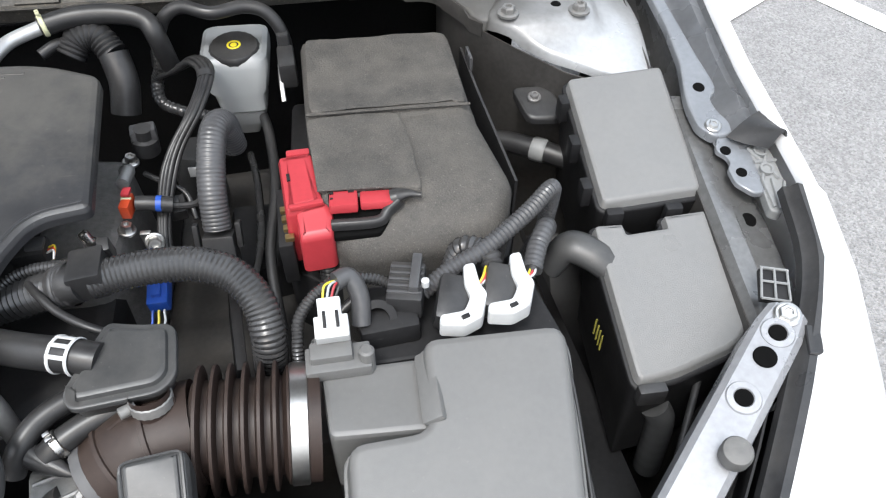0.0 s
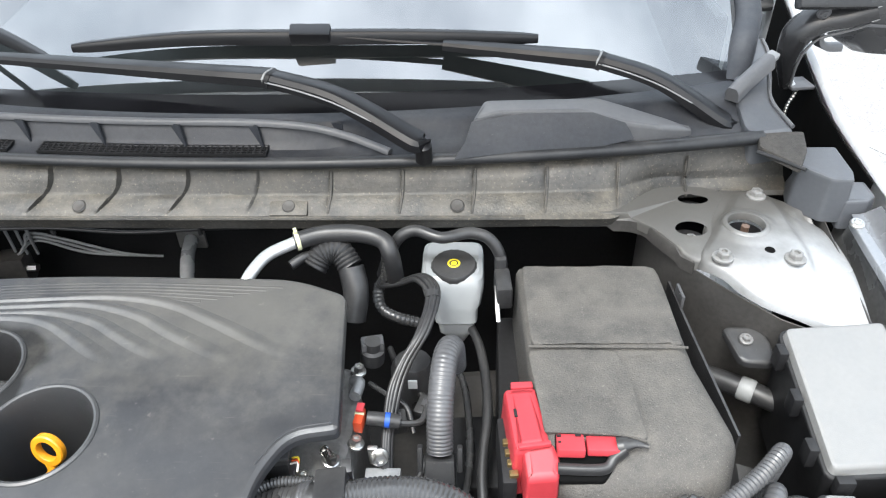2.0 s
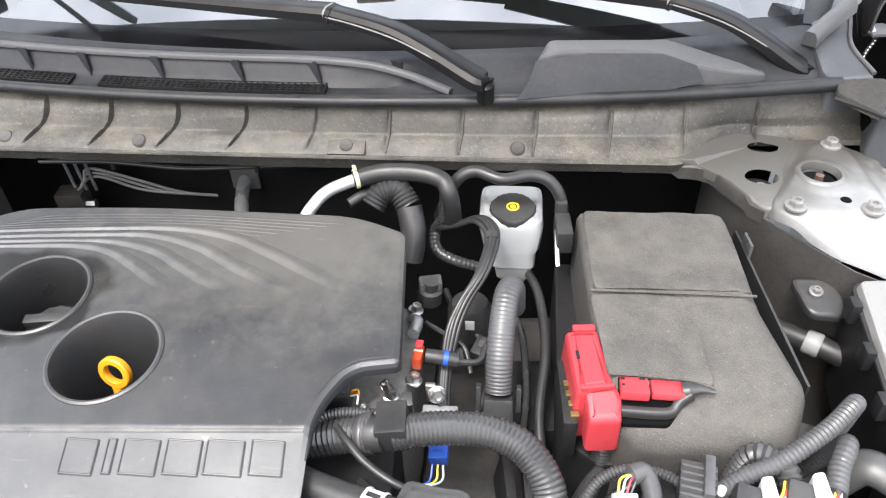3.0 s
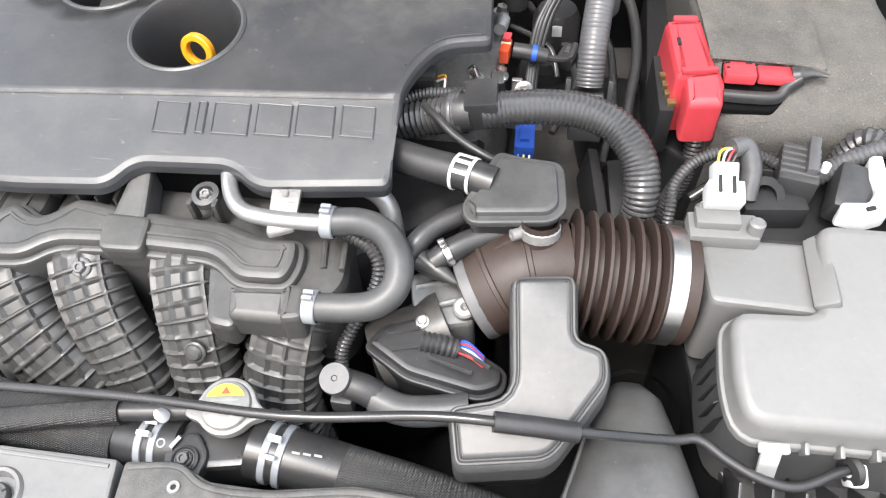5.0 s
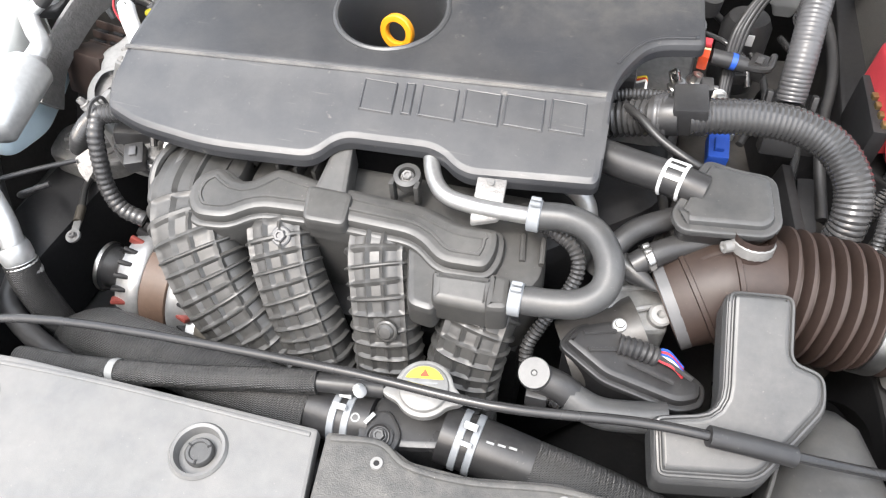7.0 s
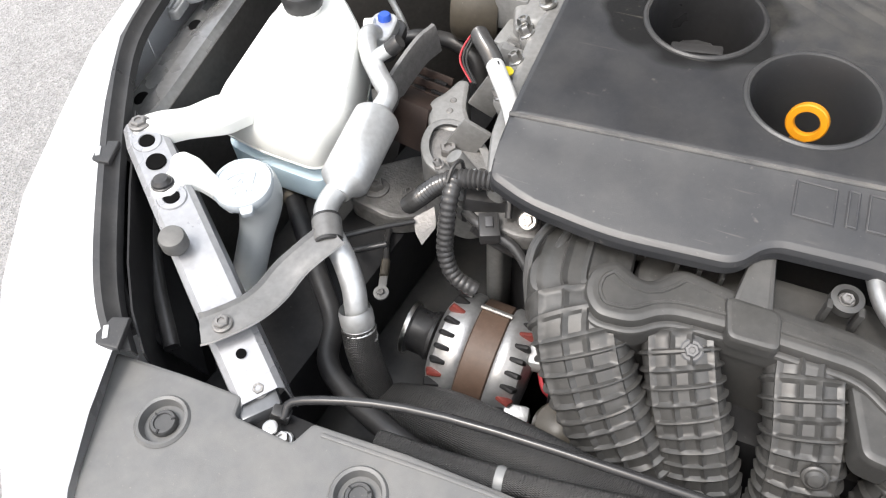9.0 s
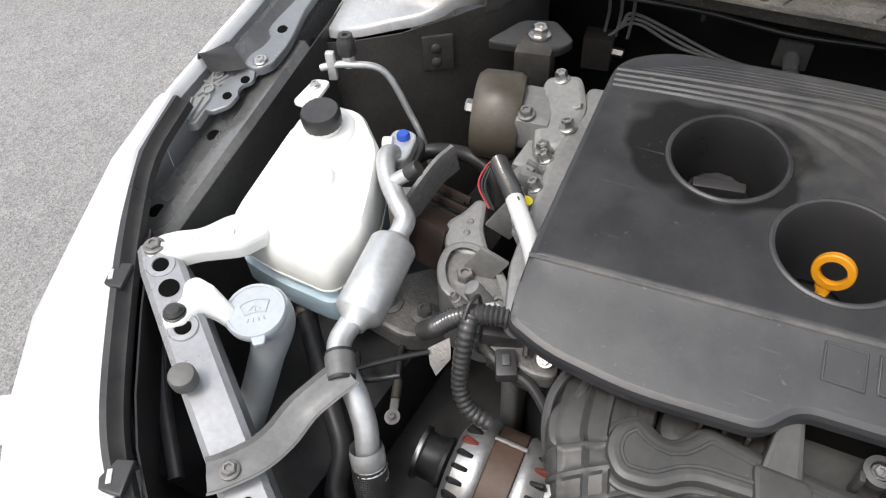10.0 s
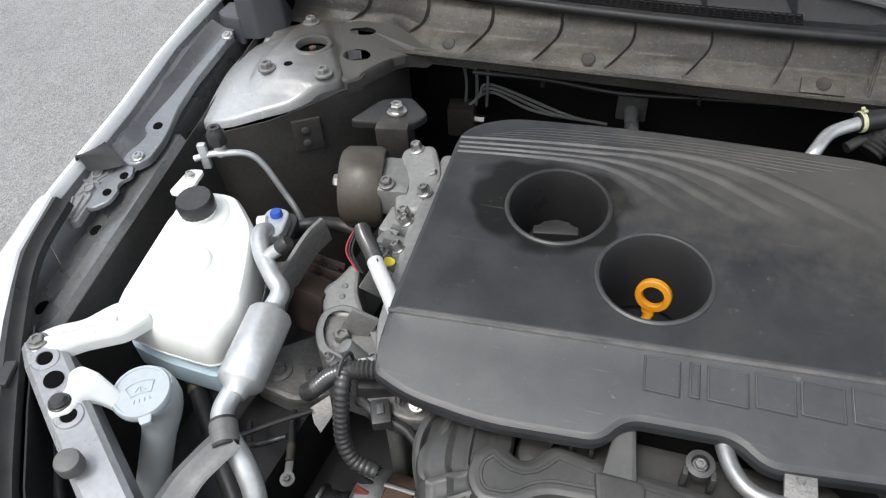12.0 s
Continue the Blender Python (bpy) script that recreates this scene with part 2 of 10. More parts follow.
M_STRAP = mat("strap_steel", (0.17, 0.17, 0.168), 0.4, metal=0.3, vary=0.2, dust=0.15)
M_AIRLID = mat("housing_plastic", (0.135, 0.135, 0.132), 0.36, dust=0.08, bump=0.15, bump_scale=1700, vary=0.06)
# near-black for openings: the darkness inside them is put into the colour
M_VOID = mat("opening_black", (0.003, 0.003, 0.003), 0.9, vary=0.2, spec=0.1)
M_ROD = mat("rod_paint", (0.020, 0.020, 0.021), 0.24, vary=0.12, dust=0.05)
M_ALUCAST = mat("grey_casting", (0.27, 0.27, 0.265), 0.5, metal=0.5, vary=0.2, bump=0.12, bump_scale=420, dust=0.15)
M_TRIM = mat("grey_trim_plastic", (0.085, 0.086, 0.09), 0.45, vary=0.1, dust=0.12)
M_CORNER = mat("corner_trim_plastic", (0.066, 0.070, 0.078), 0.42, vary=0.1, dust=0.08, bump=0.1, bump_scale=900)
M_COPPER = mat("brown_lamination", (0.085, 0.052, 0.036), 0.55, vary=0.2, dust=0.1)


def asphalt():
    m = mat("asphalt", (0.262, 0.256, 0.251), 0.85, vary=0.12, scale=4)
    n, l = m.node_tree.nodes, m.node_tree.links
    p = n["Principled BSDF"]
    src = p.inputs["Base Color"].links[0].from_socket
    co = n["Texture Coordinate"]
    v = n.new("ShaderNodeTexVoronoi")
    v.inputs["Scale"].default_value = 150
    l.new(co.outputs["Object"], v.inputs["Vector"])
    r = n.new("ShaderNodeMapRange")
    r.inputs["To Min"].default_value, r.inputs["To Max"].default_value = 0.64, 1.32
    l.new(v.outputs["Color"], r.inputs["Value"])
    x = n.new("ShaderNodeMixRGB")
    x.blend_type, x.inputs["Fac"].default_value = "MULTIPLY", 1
    l.new(src, x.inputs["Color1"])
    l.new(r.outputs[0], x.inputs["Color2"])
    l.new(x.outputs["Color"], p.inputs["Base Color"])
    b = n.new("ShaderNodeBump")
    b.inputs["Strength"].default_value, b.inputs["Distance"].default_value = 0.8, 0.006
    l.new(v.outputs["Distance"], b.inputs["Height"])
    l.new(b.outputs["Normal"], p.inputs["Normal"])
    return m


M_ASPHALT = asphalt()


def stained_cover():
    """Cover plastic with an old oil stain round the filler."""
    m = mat("oil_stained_cover_plastic", (0.024, 0.025, 0.028), 0.37, dust=0.09, bump=0.16, bump_scale=1700, vary=0.08)
    n, l = m.node_tree.nodes, m.node_tree.links
    p = n["Principled BSDF"]
    src = p.inputs["Base Color"].links[0].from_socket
    rsrc = p.inputs["Roughness"].links[0].from_socket
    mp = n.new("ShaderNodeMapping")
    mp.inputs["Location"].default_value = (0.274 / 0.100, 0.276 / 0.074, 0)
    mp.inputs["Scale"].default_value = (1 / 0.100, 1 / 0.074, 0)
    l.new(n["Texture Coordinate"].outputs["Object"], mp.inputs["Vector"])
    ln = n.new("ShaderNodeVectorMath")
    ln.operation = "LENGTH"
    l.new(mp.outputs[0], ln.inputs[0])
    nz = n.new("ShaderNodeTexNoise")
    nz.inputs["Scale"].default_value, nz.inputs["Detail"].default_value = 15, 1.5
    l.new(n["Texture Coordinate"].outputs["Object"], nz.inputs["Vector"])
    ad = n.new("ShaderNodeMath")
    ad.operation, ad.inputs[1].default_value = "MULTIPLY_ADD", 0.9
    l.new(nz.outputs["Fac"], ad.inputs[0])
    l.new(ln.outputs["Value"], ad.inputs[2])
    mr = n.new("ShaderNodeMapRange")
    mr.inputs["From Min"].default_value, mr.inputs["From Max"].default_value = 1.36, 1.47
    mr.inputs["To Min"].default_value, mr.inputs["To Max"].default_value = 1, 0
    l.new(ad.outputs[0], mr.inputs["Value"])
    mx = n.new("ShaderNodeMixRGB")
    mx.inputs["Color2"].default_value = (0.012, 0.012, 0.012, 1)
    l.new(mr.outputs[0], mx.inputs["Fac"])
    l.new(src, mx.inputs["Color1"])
    # pale specks and scuffs that lie on the moulding
    sk = n.new("ShaderNodeTexNoise")
    sk.inputs["Scale"].default_value, sk.inputs["Detail"].default_value = 95, 3
    l.new(n["Texture Coordinate"].outputs["Object"], sk.inputs["Vector"])
    st = n.new("ShaderNodeMapping")
    st.inputs["Rotation"].default_value, st.inputs["Scale"].default_value = (0, 0, radians(35)), (9, 150, 9)
    l.new(n["Texture Coordinate"].outputs["Object"], st.inputs["Vector"])
    sc = n.new("ShaderNodeTexNoise")
    sc.inputs["Scale"].default_value, sc.inputs["Detail"].default_value = 1.6, 3
    l.new(st.outputs[0], sc.inputs["Vector"])
    last = mx.outputs["Color"]
    for tex, lo, hi, amount in ((sk, 0.69, 0.77, 0.28), (sc, 0.68, 0.78, 0.22)):
        r = n.new("ShaderNodeMapRange")
        r.inputs["From Min"].default_value, r.inputs["From Max"].default_value = lo, hi
        r.inputs["To Max"].default_value = amount
        l.new(tex.outputs["Fac"], r.inputs["Value"])
        g = n.new("ShaderNodeMixRGB")
        g.inputs["Color2"].default_value = (0.24, 0.22, 0.19, 1)
        l.new(r.outputs[0], g.inputs["Fac"])
        l.new(last, g.inputs["Color1"])
        last = g.outputs["Color"]
    # dust that has settled between the rear edge and the fan of ridges
    dp = n.new("ShaderNodeMapping")
    dp.inputs["Location"].default_value = (-0.03 / 0.24, 0.175 / 0.13, 0)
    dp.inputs["Scale"].default_value = (1 / 0.24, 1 / 0.13, 0)
    l.new(n["Texture Coordinate"].outputs["Object"], dp.inputs["Vector"])
    dl = n.new("ShaderNodeVectorMath")
    dl.operation = "LENGTH"
    l.new(dp.outputs[0], dl.inputs[0])
    dn = n.new("ShaderNodeTexNoise")
    dn.inputs["Scale"].default_value, dn.inputs["Detail"].default_value, dn.inputs["Roughness"].default_value = 34, 8, 0.7
    l.new(n["Texture Coordinate"].outputs["Object"], dn.inputs["Vector"])
    da = n.new("ShaderNodeMath")
    da.operation, da.inputs[1].default_value = "MULTIPLY_ADD", -2.4
    l.new(dn.outputs["Fac"], da.inputs[0])
    l.new(dl.outputs["Value"], da.inputs[2])
    dr = n.new("ShaderNodeMapRange")
    dr.inputs["From Min"].default_value, dr.inputs["From Max"].default_value = -0.9, 0.1
    dr.inputs["To Min"].default_value, dr.inputs["To Max"].default_value = 0.34, 0
    l.new(da.outputs[0], dr.inputs["Value"])
    dc = n.new("ShaderNodeMixRGB")
    dc.inputs["Color2"].default_value = (0.15, 0.14, 0.12, 1)
    l.new(dr.outputs[0], dc.inputs["Fac"])
    l.new(last, dc.inputs["Color1"])
    l.new(dc.outputs["Color"], p.inputs["Base Color"])
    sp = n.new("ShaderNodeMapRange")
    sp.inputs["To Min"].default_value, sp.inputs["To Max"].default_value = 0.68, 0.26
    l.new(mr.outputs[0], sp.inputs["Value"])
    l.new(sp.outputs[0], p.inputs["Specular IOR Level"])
    return m


def weave():
    """Crossed threads of the braided sleeve, as relief and sheen."""
    n, l = M_BRAID.node_tree.nodes, M_BRAID.node_tree.links
    p = n["Principled BSDF"]
    outs = []
    for turn in (14, -14):
        mp = n.new("ShaderNodeMapping")
        mp.inputs["Rotation"].default_value = (0, 0, radians(turn))
        l.new(n["Texture Coordinate"].outputs["Object"], mp.inputs["Vector"])
        w = n.new("ShaderNodeTexWave")
        w.bands_direction = "Y"
        w.inputs["Scale"].default_value, w.inputs["Distortion"].default_value = 250, 0.8
        l.new(mp.outputs[0], w.inputs["Vector"])
        outs.append(w.outputs["Fac"])
    mx = n.new("ShaderNodeMath")
    mx.operation = "MULTIPLY"
    l.new(outs[0], mx.inputs[0])
    l.new(outs[1], mx.inputs[1])
    b = n.new("ShaderNodeBump")
    b.inputs["Strength"].default_value, b.inputs["Distance"].default_value = 0.7, 0.0013
    l.new(mx.outputs[0], b.inputs["Height"])
    l.new(b.outputs["Normal"], p.inputs["Normal"])


weave()

M_COVERTOP = stained_cover()


def dusted_tower():
    """Silver paint with brown dust that has drifted out from the cowl side."""
    m = mat("dust_drifted_silver_paint", (0.46, 0.47, 0.48), 0.25, metal=0.3, vary=0.12, dust=0.08, coat=0.4)
    n, l = m.node_tree.nodes, m.node_tree.links
    p = n["Principled BSDF"]
    src = p.inputs["Base Color"].links[0].from_socket
    sep = n.new("ShaderNodeSeparateXYZ")
    l.new(n["Texture Coordinate"].outputs["Object"], sep.inputs[0])
    side = n.new("ShaderNodeMath")
    side.operation = "ABSOLUTE"
    l.new(sep.outputs["X"], side.inputs[0])
    a = n.new("ShaderNodeMath")
    a.operation, a.inputs[1].default_value = "MULTIPLY", 0.75
    l.new(side.outputs[0], a.inputs[0])
    b = n.new("ShaderNodeMath")
    b.operation = "SUBTRACT"
    l.new(a.outputs[0], b.inputs[0])
    l.new(sep.outputs["Y"], b.inputs[1])
    nz = n.new("ShaderNodeTexNoise")
    nz.inputs["Scale"].default_value, nz.inputs["Detail"].default_value = 22, 7
    l.new(n["Texture Coordinate"].outputs["Object"], nz.inputs["Vector"])
    c = n.new("ShaderNodeMath")
    c.operation, c.inputs[1].default_value = "MULTIPLY_ADD", 0.12
    l.new(nz.outputs["Fac"], c.inputs[0])
    l.new(b.outputs[0], c.inputs[2])
    mr = n.new("ShaderNodeMapRange")
    mr.interpolation_type = "SMOOTHSTEP"
    mr.inputs["From Min"].default_value, mr.inputs["From Max"].default_value = 0.56, 0.80
    mr.inputs["To Min"].default_value, mr.inputs["To Max"].default_value = 0.94, 0.0
    l.new(c.outputs[0], mr.inputs["Value"])
    mx = n.new("ShaderNodeMixRGB")
    mx.inputs["Color2"].default_value = (0.056, 0.052, 0.045, 1)
    l.new(mr.outputs[0], mx.inputs["Fac"])
    l.new(src, mx.inputs["Color1"])
    l.new(mx.outputs["Color"], p.inputs["Base Color"])
    for sock, lo, hi in (("Roughness", 0.25, 0.5), ("Metallic", 0.3, 0.0), ("Coat Weight", 0.4, 0.0)):
        r = n.new("ShaderNodeMapRange")
        r.inputs["To Min"].default_value, r.inputs["To Max"].default_value = lo, hi
        l.new(mr.outputs[0], r.inputs["Value"])
        l.new(r.outputs[0], p.inputs[sock])
    return m


M_TOWER = dusted_tower()


# ---------------- mesh tools ----------------
def part(name, bm, material, parent=None, label="", angle=38):
    """Links a bmesh as one mesh object, under a thing or a part if one is given."""
    me = bpy.data.meshes.new(name)
    bmesh.ops.recalc_face_normals(bm, faces=bm.faces)
    bm.to_mesh(me)
    bm.free()
    me.polygons.foreach_set("use_smooth", [True] * len(me.polygons))
    me.set_sharp_from_angle(angle=radians(angle))
    me.materials.append(material)
    ob = new(name, me)
    if parent:
        ob.parent = parent
        if not parent.parent:
            ob.matrix_parent_inverse = parent.matrix_basis.inverted()
    if label:
        ob["label"] = label
    return ob


def even(ob):
    """Keep broad faces flat in shading beside their rounded edges."""
    w = ob.modifiers.new("weighted", "WEIGHTED_NORMAL")
    w.keep_sharp, w.weight = True, 100
    return ob


def thing(name, place, label, category, group="", kind=""):
    """An empty at the base of a thing."""
    e = new(name)
    e.empty_display_size = 0.03
    e.matrix_basis = Matrix.Translation(place)
    return tagged(e, label, category, group, kind)


def single(name, bm, material, label, category, group="", kind="", angle=38):
    return tagged(part(name, bm, material, angle=angle), label, category, group, kind)


def rounded(points, radius, steps=4):
    """A closed plan outline with its corners rounded; radius may be one number or one for each corner."""
    out, n = [], len(points)
    for i in range(n):
        a, b, c = (Vector(points[(i + k) % n][:2]) for k in (-1, 0, 1))
        r = radius[i] if isinstance(radius, (list, tuple)) else radius
        u, w = (a - b), (c - b)
        r = min(r, u.length * 0.48, w.length * 0.48)
        if r < 1e-5:
            out.append(b)
            continue
        p, q = b + u.normalized() * r, b + w.normalized() * r
        for s in range(steps + 1):
            t = s / steps
            out.append(p * (1 - t) ** 2 + b * 2 * t * (1 - t) + q * t * t)
    return out


def inset(loop, d):
    """The loop moved inwards by d (outwards when negative), anticlockwise or not."""
    n = len(loop)
    area = sum(loop[i].x * loop[(i + 1) % n].y - loop[(i + 1) % n].x * loop[i].y for i in range(n))
    s = 1 if area > 0 else -1
    out = []
    for i in range(n):
        e1 = (loop[i] - loop[i - 1])
        e2 = (loop[(i + 1) % n] - loop[i])
        n1, n2 = Vector((-e1.y, e1.x)), Vector((-e2.y, e2.x))
        if n1.length < 1e-9:
            n1 = n2
        if n2.length < 1e-9:
            n2 = n1
        k = (n1.normalized() + n2.normalized())
        k = k.normalized() / max(0.5, (k.length / 2)) if k.length > 1e-6 else n1.normalized()
        out.append(loop[i] + k * d * s)
    return out


def shell(loop, top, depth, bevel=0.004, draft=0.0, holes=(), floor=True, bm=None):
    """A moulded lid: a plan loop, its top height (number or function of x, y), wall depth, rounded rim, draft of the wall and open holes."""
    bm = bm or bmesh.new()
    z = top if callable(top) else (lambda x, y: top)
    rings = []
    levels = [(-draft, depth), (0, bevel), (bevel * 0.3, bevel * 0.3), (bevel, 0), (bevel * 1.25, 0)]
    if depth > bevel * 2.2:
        levels.insert(1, (-draft * 0.02, bevel * 1.3))
    for d, drop in levels:
        rings.append([bm.verts.new((p.x, p.y, z(p.x, p.y) - drop)) for p in (inset(loop, d) if d else loop)])
    for a, b in zip(rings, rings[1:]):
        for i in range(len(a)):
            j = (i + 1) % len(a)
            bm.faces.new((a[i], a[j], b[j], b[i]))
    edges = [bm.edges.get((rings[-1][i - 1], rings[-1][i])) for i in range(len(rings[-1]))]
    for h in holes:
        vs = [bm.verts.new((p.x, p.y, z(p.x, p.y))) for p in h]
        edges += [bm.edges.new((vs[i - 1], vs[i])) for i in range(len(vs))]
    bmesh.ops.triangle_fill(bm, use_beauty=True, use_dissolve=False, edges=edges)
    if floor:
        bm.faces.new(list(reversed(rings[0])))
    return bm


def box(size, at=(0, 0, 0), turn=(0, 0, 0), bevel=0.003, taper=1.0, bm=None):
    """A rounded block of the given size, centred at a place."""
    own = bmesh.new()
    bmesh.ops.create_cube(own, size=1)
    for v in own.verts:
        k = taper if v.co.z > 0 else 1
        v.co = Vector((v.co.x * size[0] * k, v.co.y * size[1] * k, v.co.z * size[2]))
    if bevel:
        bmesh.ops.bevel(own, geom=own.edges[:] + own.verts[:], offset=min(bevel, min(size) * 0.45), segments=2, affect="EDGES", profile=0.6)
    own.transform(pose(*at, *turn))
    return merge(bm, own)


def merge(bm, other):
    if bm is None:
        return other
    me = bpy.data.meshes.new("t")
    other.to_mesh(me)
    other.free()
    bm.from_mesh(me)
    bpy.data.meshes.remove(me)
    return bm


def smooth_line(points, per=8):
    """A Catmull-Rom line through the points."""
    p = [Vector(a) for a in points]
    p = [p[0] * 2 - p[1], *p, p[-1] * 2 - p[-2]]
    out = []
    for i in range(1, len(p) - 2):
        a, b, c, d = p[i - 1:i + 3]
        for s in range(per):
            t = s / per
            out.append(0.5 * (2 * b + (c - a) * t + (2 * a - 5 * b + 4 * c - d) * t * t + (3 * b - a - 3 * c + d) * t ** 3))
    out.append(p[-2])
    return out


def evenly(line, step):
    """The line with points at even steps."""
    seg = [0.0]
    for a, b in zip(line, line[1:]):
        seg.append(seg[-1] + (b - a).length)
    n = max(2, int(seg[-1] / step) + 1)
    out, k = [], 0
    for i in range(n):
        s = seg[-1] * i / (n - 1)
        while k < len(seg) - 2 and seg[k + 1] < s:
            k += 1
        f = (s - seg[k]) / max(1e-9, seg[k + 1] - seg[k])
        out.append(line[k].lerp(line[k + 1], min(1, max(0, f))))
    return out


def tube(points, r, sides=14, smooth=True, ribs=None, flat=1.0, caps=True, bm=None, per=8, up=(0, 0, 1)):
    """A swept tube. r: a number or a function of 0..1; ribs: (pitch, depth) of a corrugated loom; flat: height over width."""
    bm = bm or bmesh.new()
    line = smooth_line(points, per) if smooth else [Vector(p) for p in points]
    if ribs:
        line = evenly(line, ribs[0] / 4)
    n = len(line)
    rings = []
    side = None
    for i, p in enumerate(line):
        d = (line[min(i + 1, n - 1)] - line[max(i - 1, 0)]).normalized()
        if side is None:
            side = d.cross(Vector(up))
            if side.length < 0.05:
                side = d.cross(Vector((1, 0, 0)))
        side = (side - d * side.dot(d)).normalized()
        nrm = d.cross(side)
        rad = r(i / (n - 1)) if callable(r) else r
        if ribs:
            rad += ribs[1] * (0, 0.75, 0, -1)[i % 4] if i not in (0, n - 1) else 0
        rings.append([bm.verts.new(p + side * rad * math.cos(a) + nrm * rad * flat * math.sin(a)) for a in (2 * math.pi * k / sides for k in range(sides))])
    for a, b in zip(rings, rings[1:]):
        for i in range(sides):
            j = (i + 1) % sides
            bm.faces.new((a[i], a[j], b[j], b[i]))
    if caps:
        bm.faces.new(list(reversed(rings[0])))
        bm.faces.new(rings[-1])
    return bm


def lathe(profile, m=Matrix(), sides=28, bm=None, closed=True, wave=None):
    """A turned form from (radius, height) pairs about the z axis of m. wave: (count, depth) of knurls on the rim."""
    bm = bm or bmesh.new()
    rings = []
    for r, h in profile:
        ring = []
        for k in range(sides):
            a = 2 * math.pi * k / sides
            rr = r
            if wave and r > 0.6 * max(q for q, _ in profile):
                rr = r * (1 + wave[1] * (1 if k % 2 else -1))
            ring.append(bm.verts.new(m @ Vector((rr * math.cos(a), rr * math.sin(a), h))))
        rings.append(ring)
    for a, b in zip(rings, rings[1:]):
        for i in range(sides):
            j = (i + 1) % sides
            bm.faces.new((a[i], a[j], b[j], b[i]))
    if closed:
        bm.faces.new(list(reversed(rings[0])))
        bm.faces.new(rings[-1])
    return bm


def aim(at, way, spin=0):
    """A pose at a place with its z axis along way."""
    q = Vector(way).to_track_quat("Z", "Y").to_matrix().to_4x4()
    return Matrix.Translation(at) @ q @ pose(0, 0, 0, 0, 0, spin)


def bar(points, w, h, per=8, bm=None):
    """A swept bar with a chamfered box section. w, h: functions of 0..1 or numbers."""
    bm = bm or bmesh.new()
    line = smooth_line(points, per)
    n = len(line)
    rings = []
    for i, p in enumerate(line):
        d = (line[min(i + 1, n - 1)] - line[max(i - 1, 0)]).normalized()
        side = d.cross(Vector((0, 0, 1))).normalized()
        up = side.cross(d)
        f = i / (n - 1)
        ww, hh = (w(f) if callable(w) else w) / 2, h(f) if callable(h) else h
        rings.append([bm.verts.new(p + side * ww * a + up * hh * b) for a, b in ((-1, -0.5), (1, -0.5), (1, 0.1), (0.72, 0.42), (0.45, 0.5), (-0.45, 0.5), (-0.72, 0.42), (-1, 0.1))])
    for a, b in zip(rings, rings[1:]):
        for i in range(8):
            j = (i + 1) % 8
            bm.faces.new((a[i], a[j], b[j], b[i]))
    bm.faces.new(list(reversed(rings[0])))
    bm.faces.new(rings[-1])
    return bm


def loft(rows, bm=None, closed=False):
    """A sheet through rows of points."""
    bm = bm or bmesh.new()
    vs = [[bm.verts.new(p) for p in row] for row in rows]
    for a, b in zip(vs, vs[1:]):
        for i in range(len(a) - (0 if closed else 1)):
            j = (i + 1) % len(a)
            bm.faces.new((a[i], a[j], b[j], b[i]))
    return bm


def thick(bm, t):
    """Gives a sheet a thickness."""
    bmesh.ops.recalc_face_normals(bm, faces=bm.faces)
    bmesh.ops.solidify(bm, geom=bm.faces[:], thickness=t)
    return bm


def circle(x, y, r, n=36, sx=1.0, sy=1.0, rot=0.0):
    return [Vector((x + r * sx * math.cos(a) * math.cos(rot) - r * sy * math.sin(a) * math.sin(rot),
                    y + r * sx * math.cos(a) * math.sin(rot) + r * sy * math.sin(a) * math.cos(rot))) for a in (2 * math.pi * k / n for k in range(n))]


def bolt_mesh(at, way, r=0.008, washer=0.011, h=0.006, dome=False):
    m = aim(at, way)
    bm = lathe([(washer, -0.002), (washer, 0.001), (washer * 0.85, 0.002), (0.001, 0.002)], m, 20)
    if dome:
        lathe([(r, 0.001), (r, h * 0.5), (r * 0.7, h * 0.9), (0.001, h)], m, 18, bm)
    else:
        lathe([(r, 0.001), (r, h * 0.8), (r * 0.85, h), (r * 0.5, h), (r * 0.45, h * 0.7), (0.001, h * 0.7)], m, 6, bm)
    return bm


def bolt(at, way=(0, 0, 1), parent=None, material=None, name="bolt", **k):
    return part(name, bolt_mesh(at, way, **k), material or M_STEEL, parent, angle=25)


# ---------------- ground ----------------
def build_ground():
    bm = bmesh.new()
    bmesh.ops.create_grid(bm, x_segments=2, y_segments=2, size=300)
    single("ground", bm, M_ASPHALT, "light grey worn asphalt of a car park", "ground", kind="structure")
    # painted lines: two crossing on one side, one on the other
    for a, b, w, z in (((1.2, 3.55), (3.3, -0.15), 0.115, 0.004), ((1.15, 0.98), (5.2, 3.67), 0.118, 0.008), ((-1.2, -0.417), (-4.4, -2.337), 0.13, 0.004)):
        a, b = Vector((*a, z)), Vector((*b, z))
        side = (b - a).cross(Vector((0, 0, 1))).normalized() * w / 2
        bm = bmesh.new()
        v = [bm.verts.new(p) for p in (a - side, a + side, b + side, b - side)]
        bm.faces.new(v)
        single("road_marking", bm, M_STRIPE, "worn white painted parking line on asphalt", "road marking", "parking lines", "structure")


build_ground()

# heights that run along the car
def crown(y):
    return 0.975 + 0.235 * (y + 0.04) if y < -0.06 else 0.9703 + 0.085 * (y + 0.06) + 0.09 * max(0.0, y - 0.2)


def edge_x(y):
    """Outer plan line of the fender's crown."""
    u = min(1.0, max(0.0, (y + 0.40) / 0.25))
    return 0.945 - 0.017 * u * u * (3 - 2 * u) + 0.12 * max(0, y - 0.3)


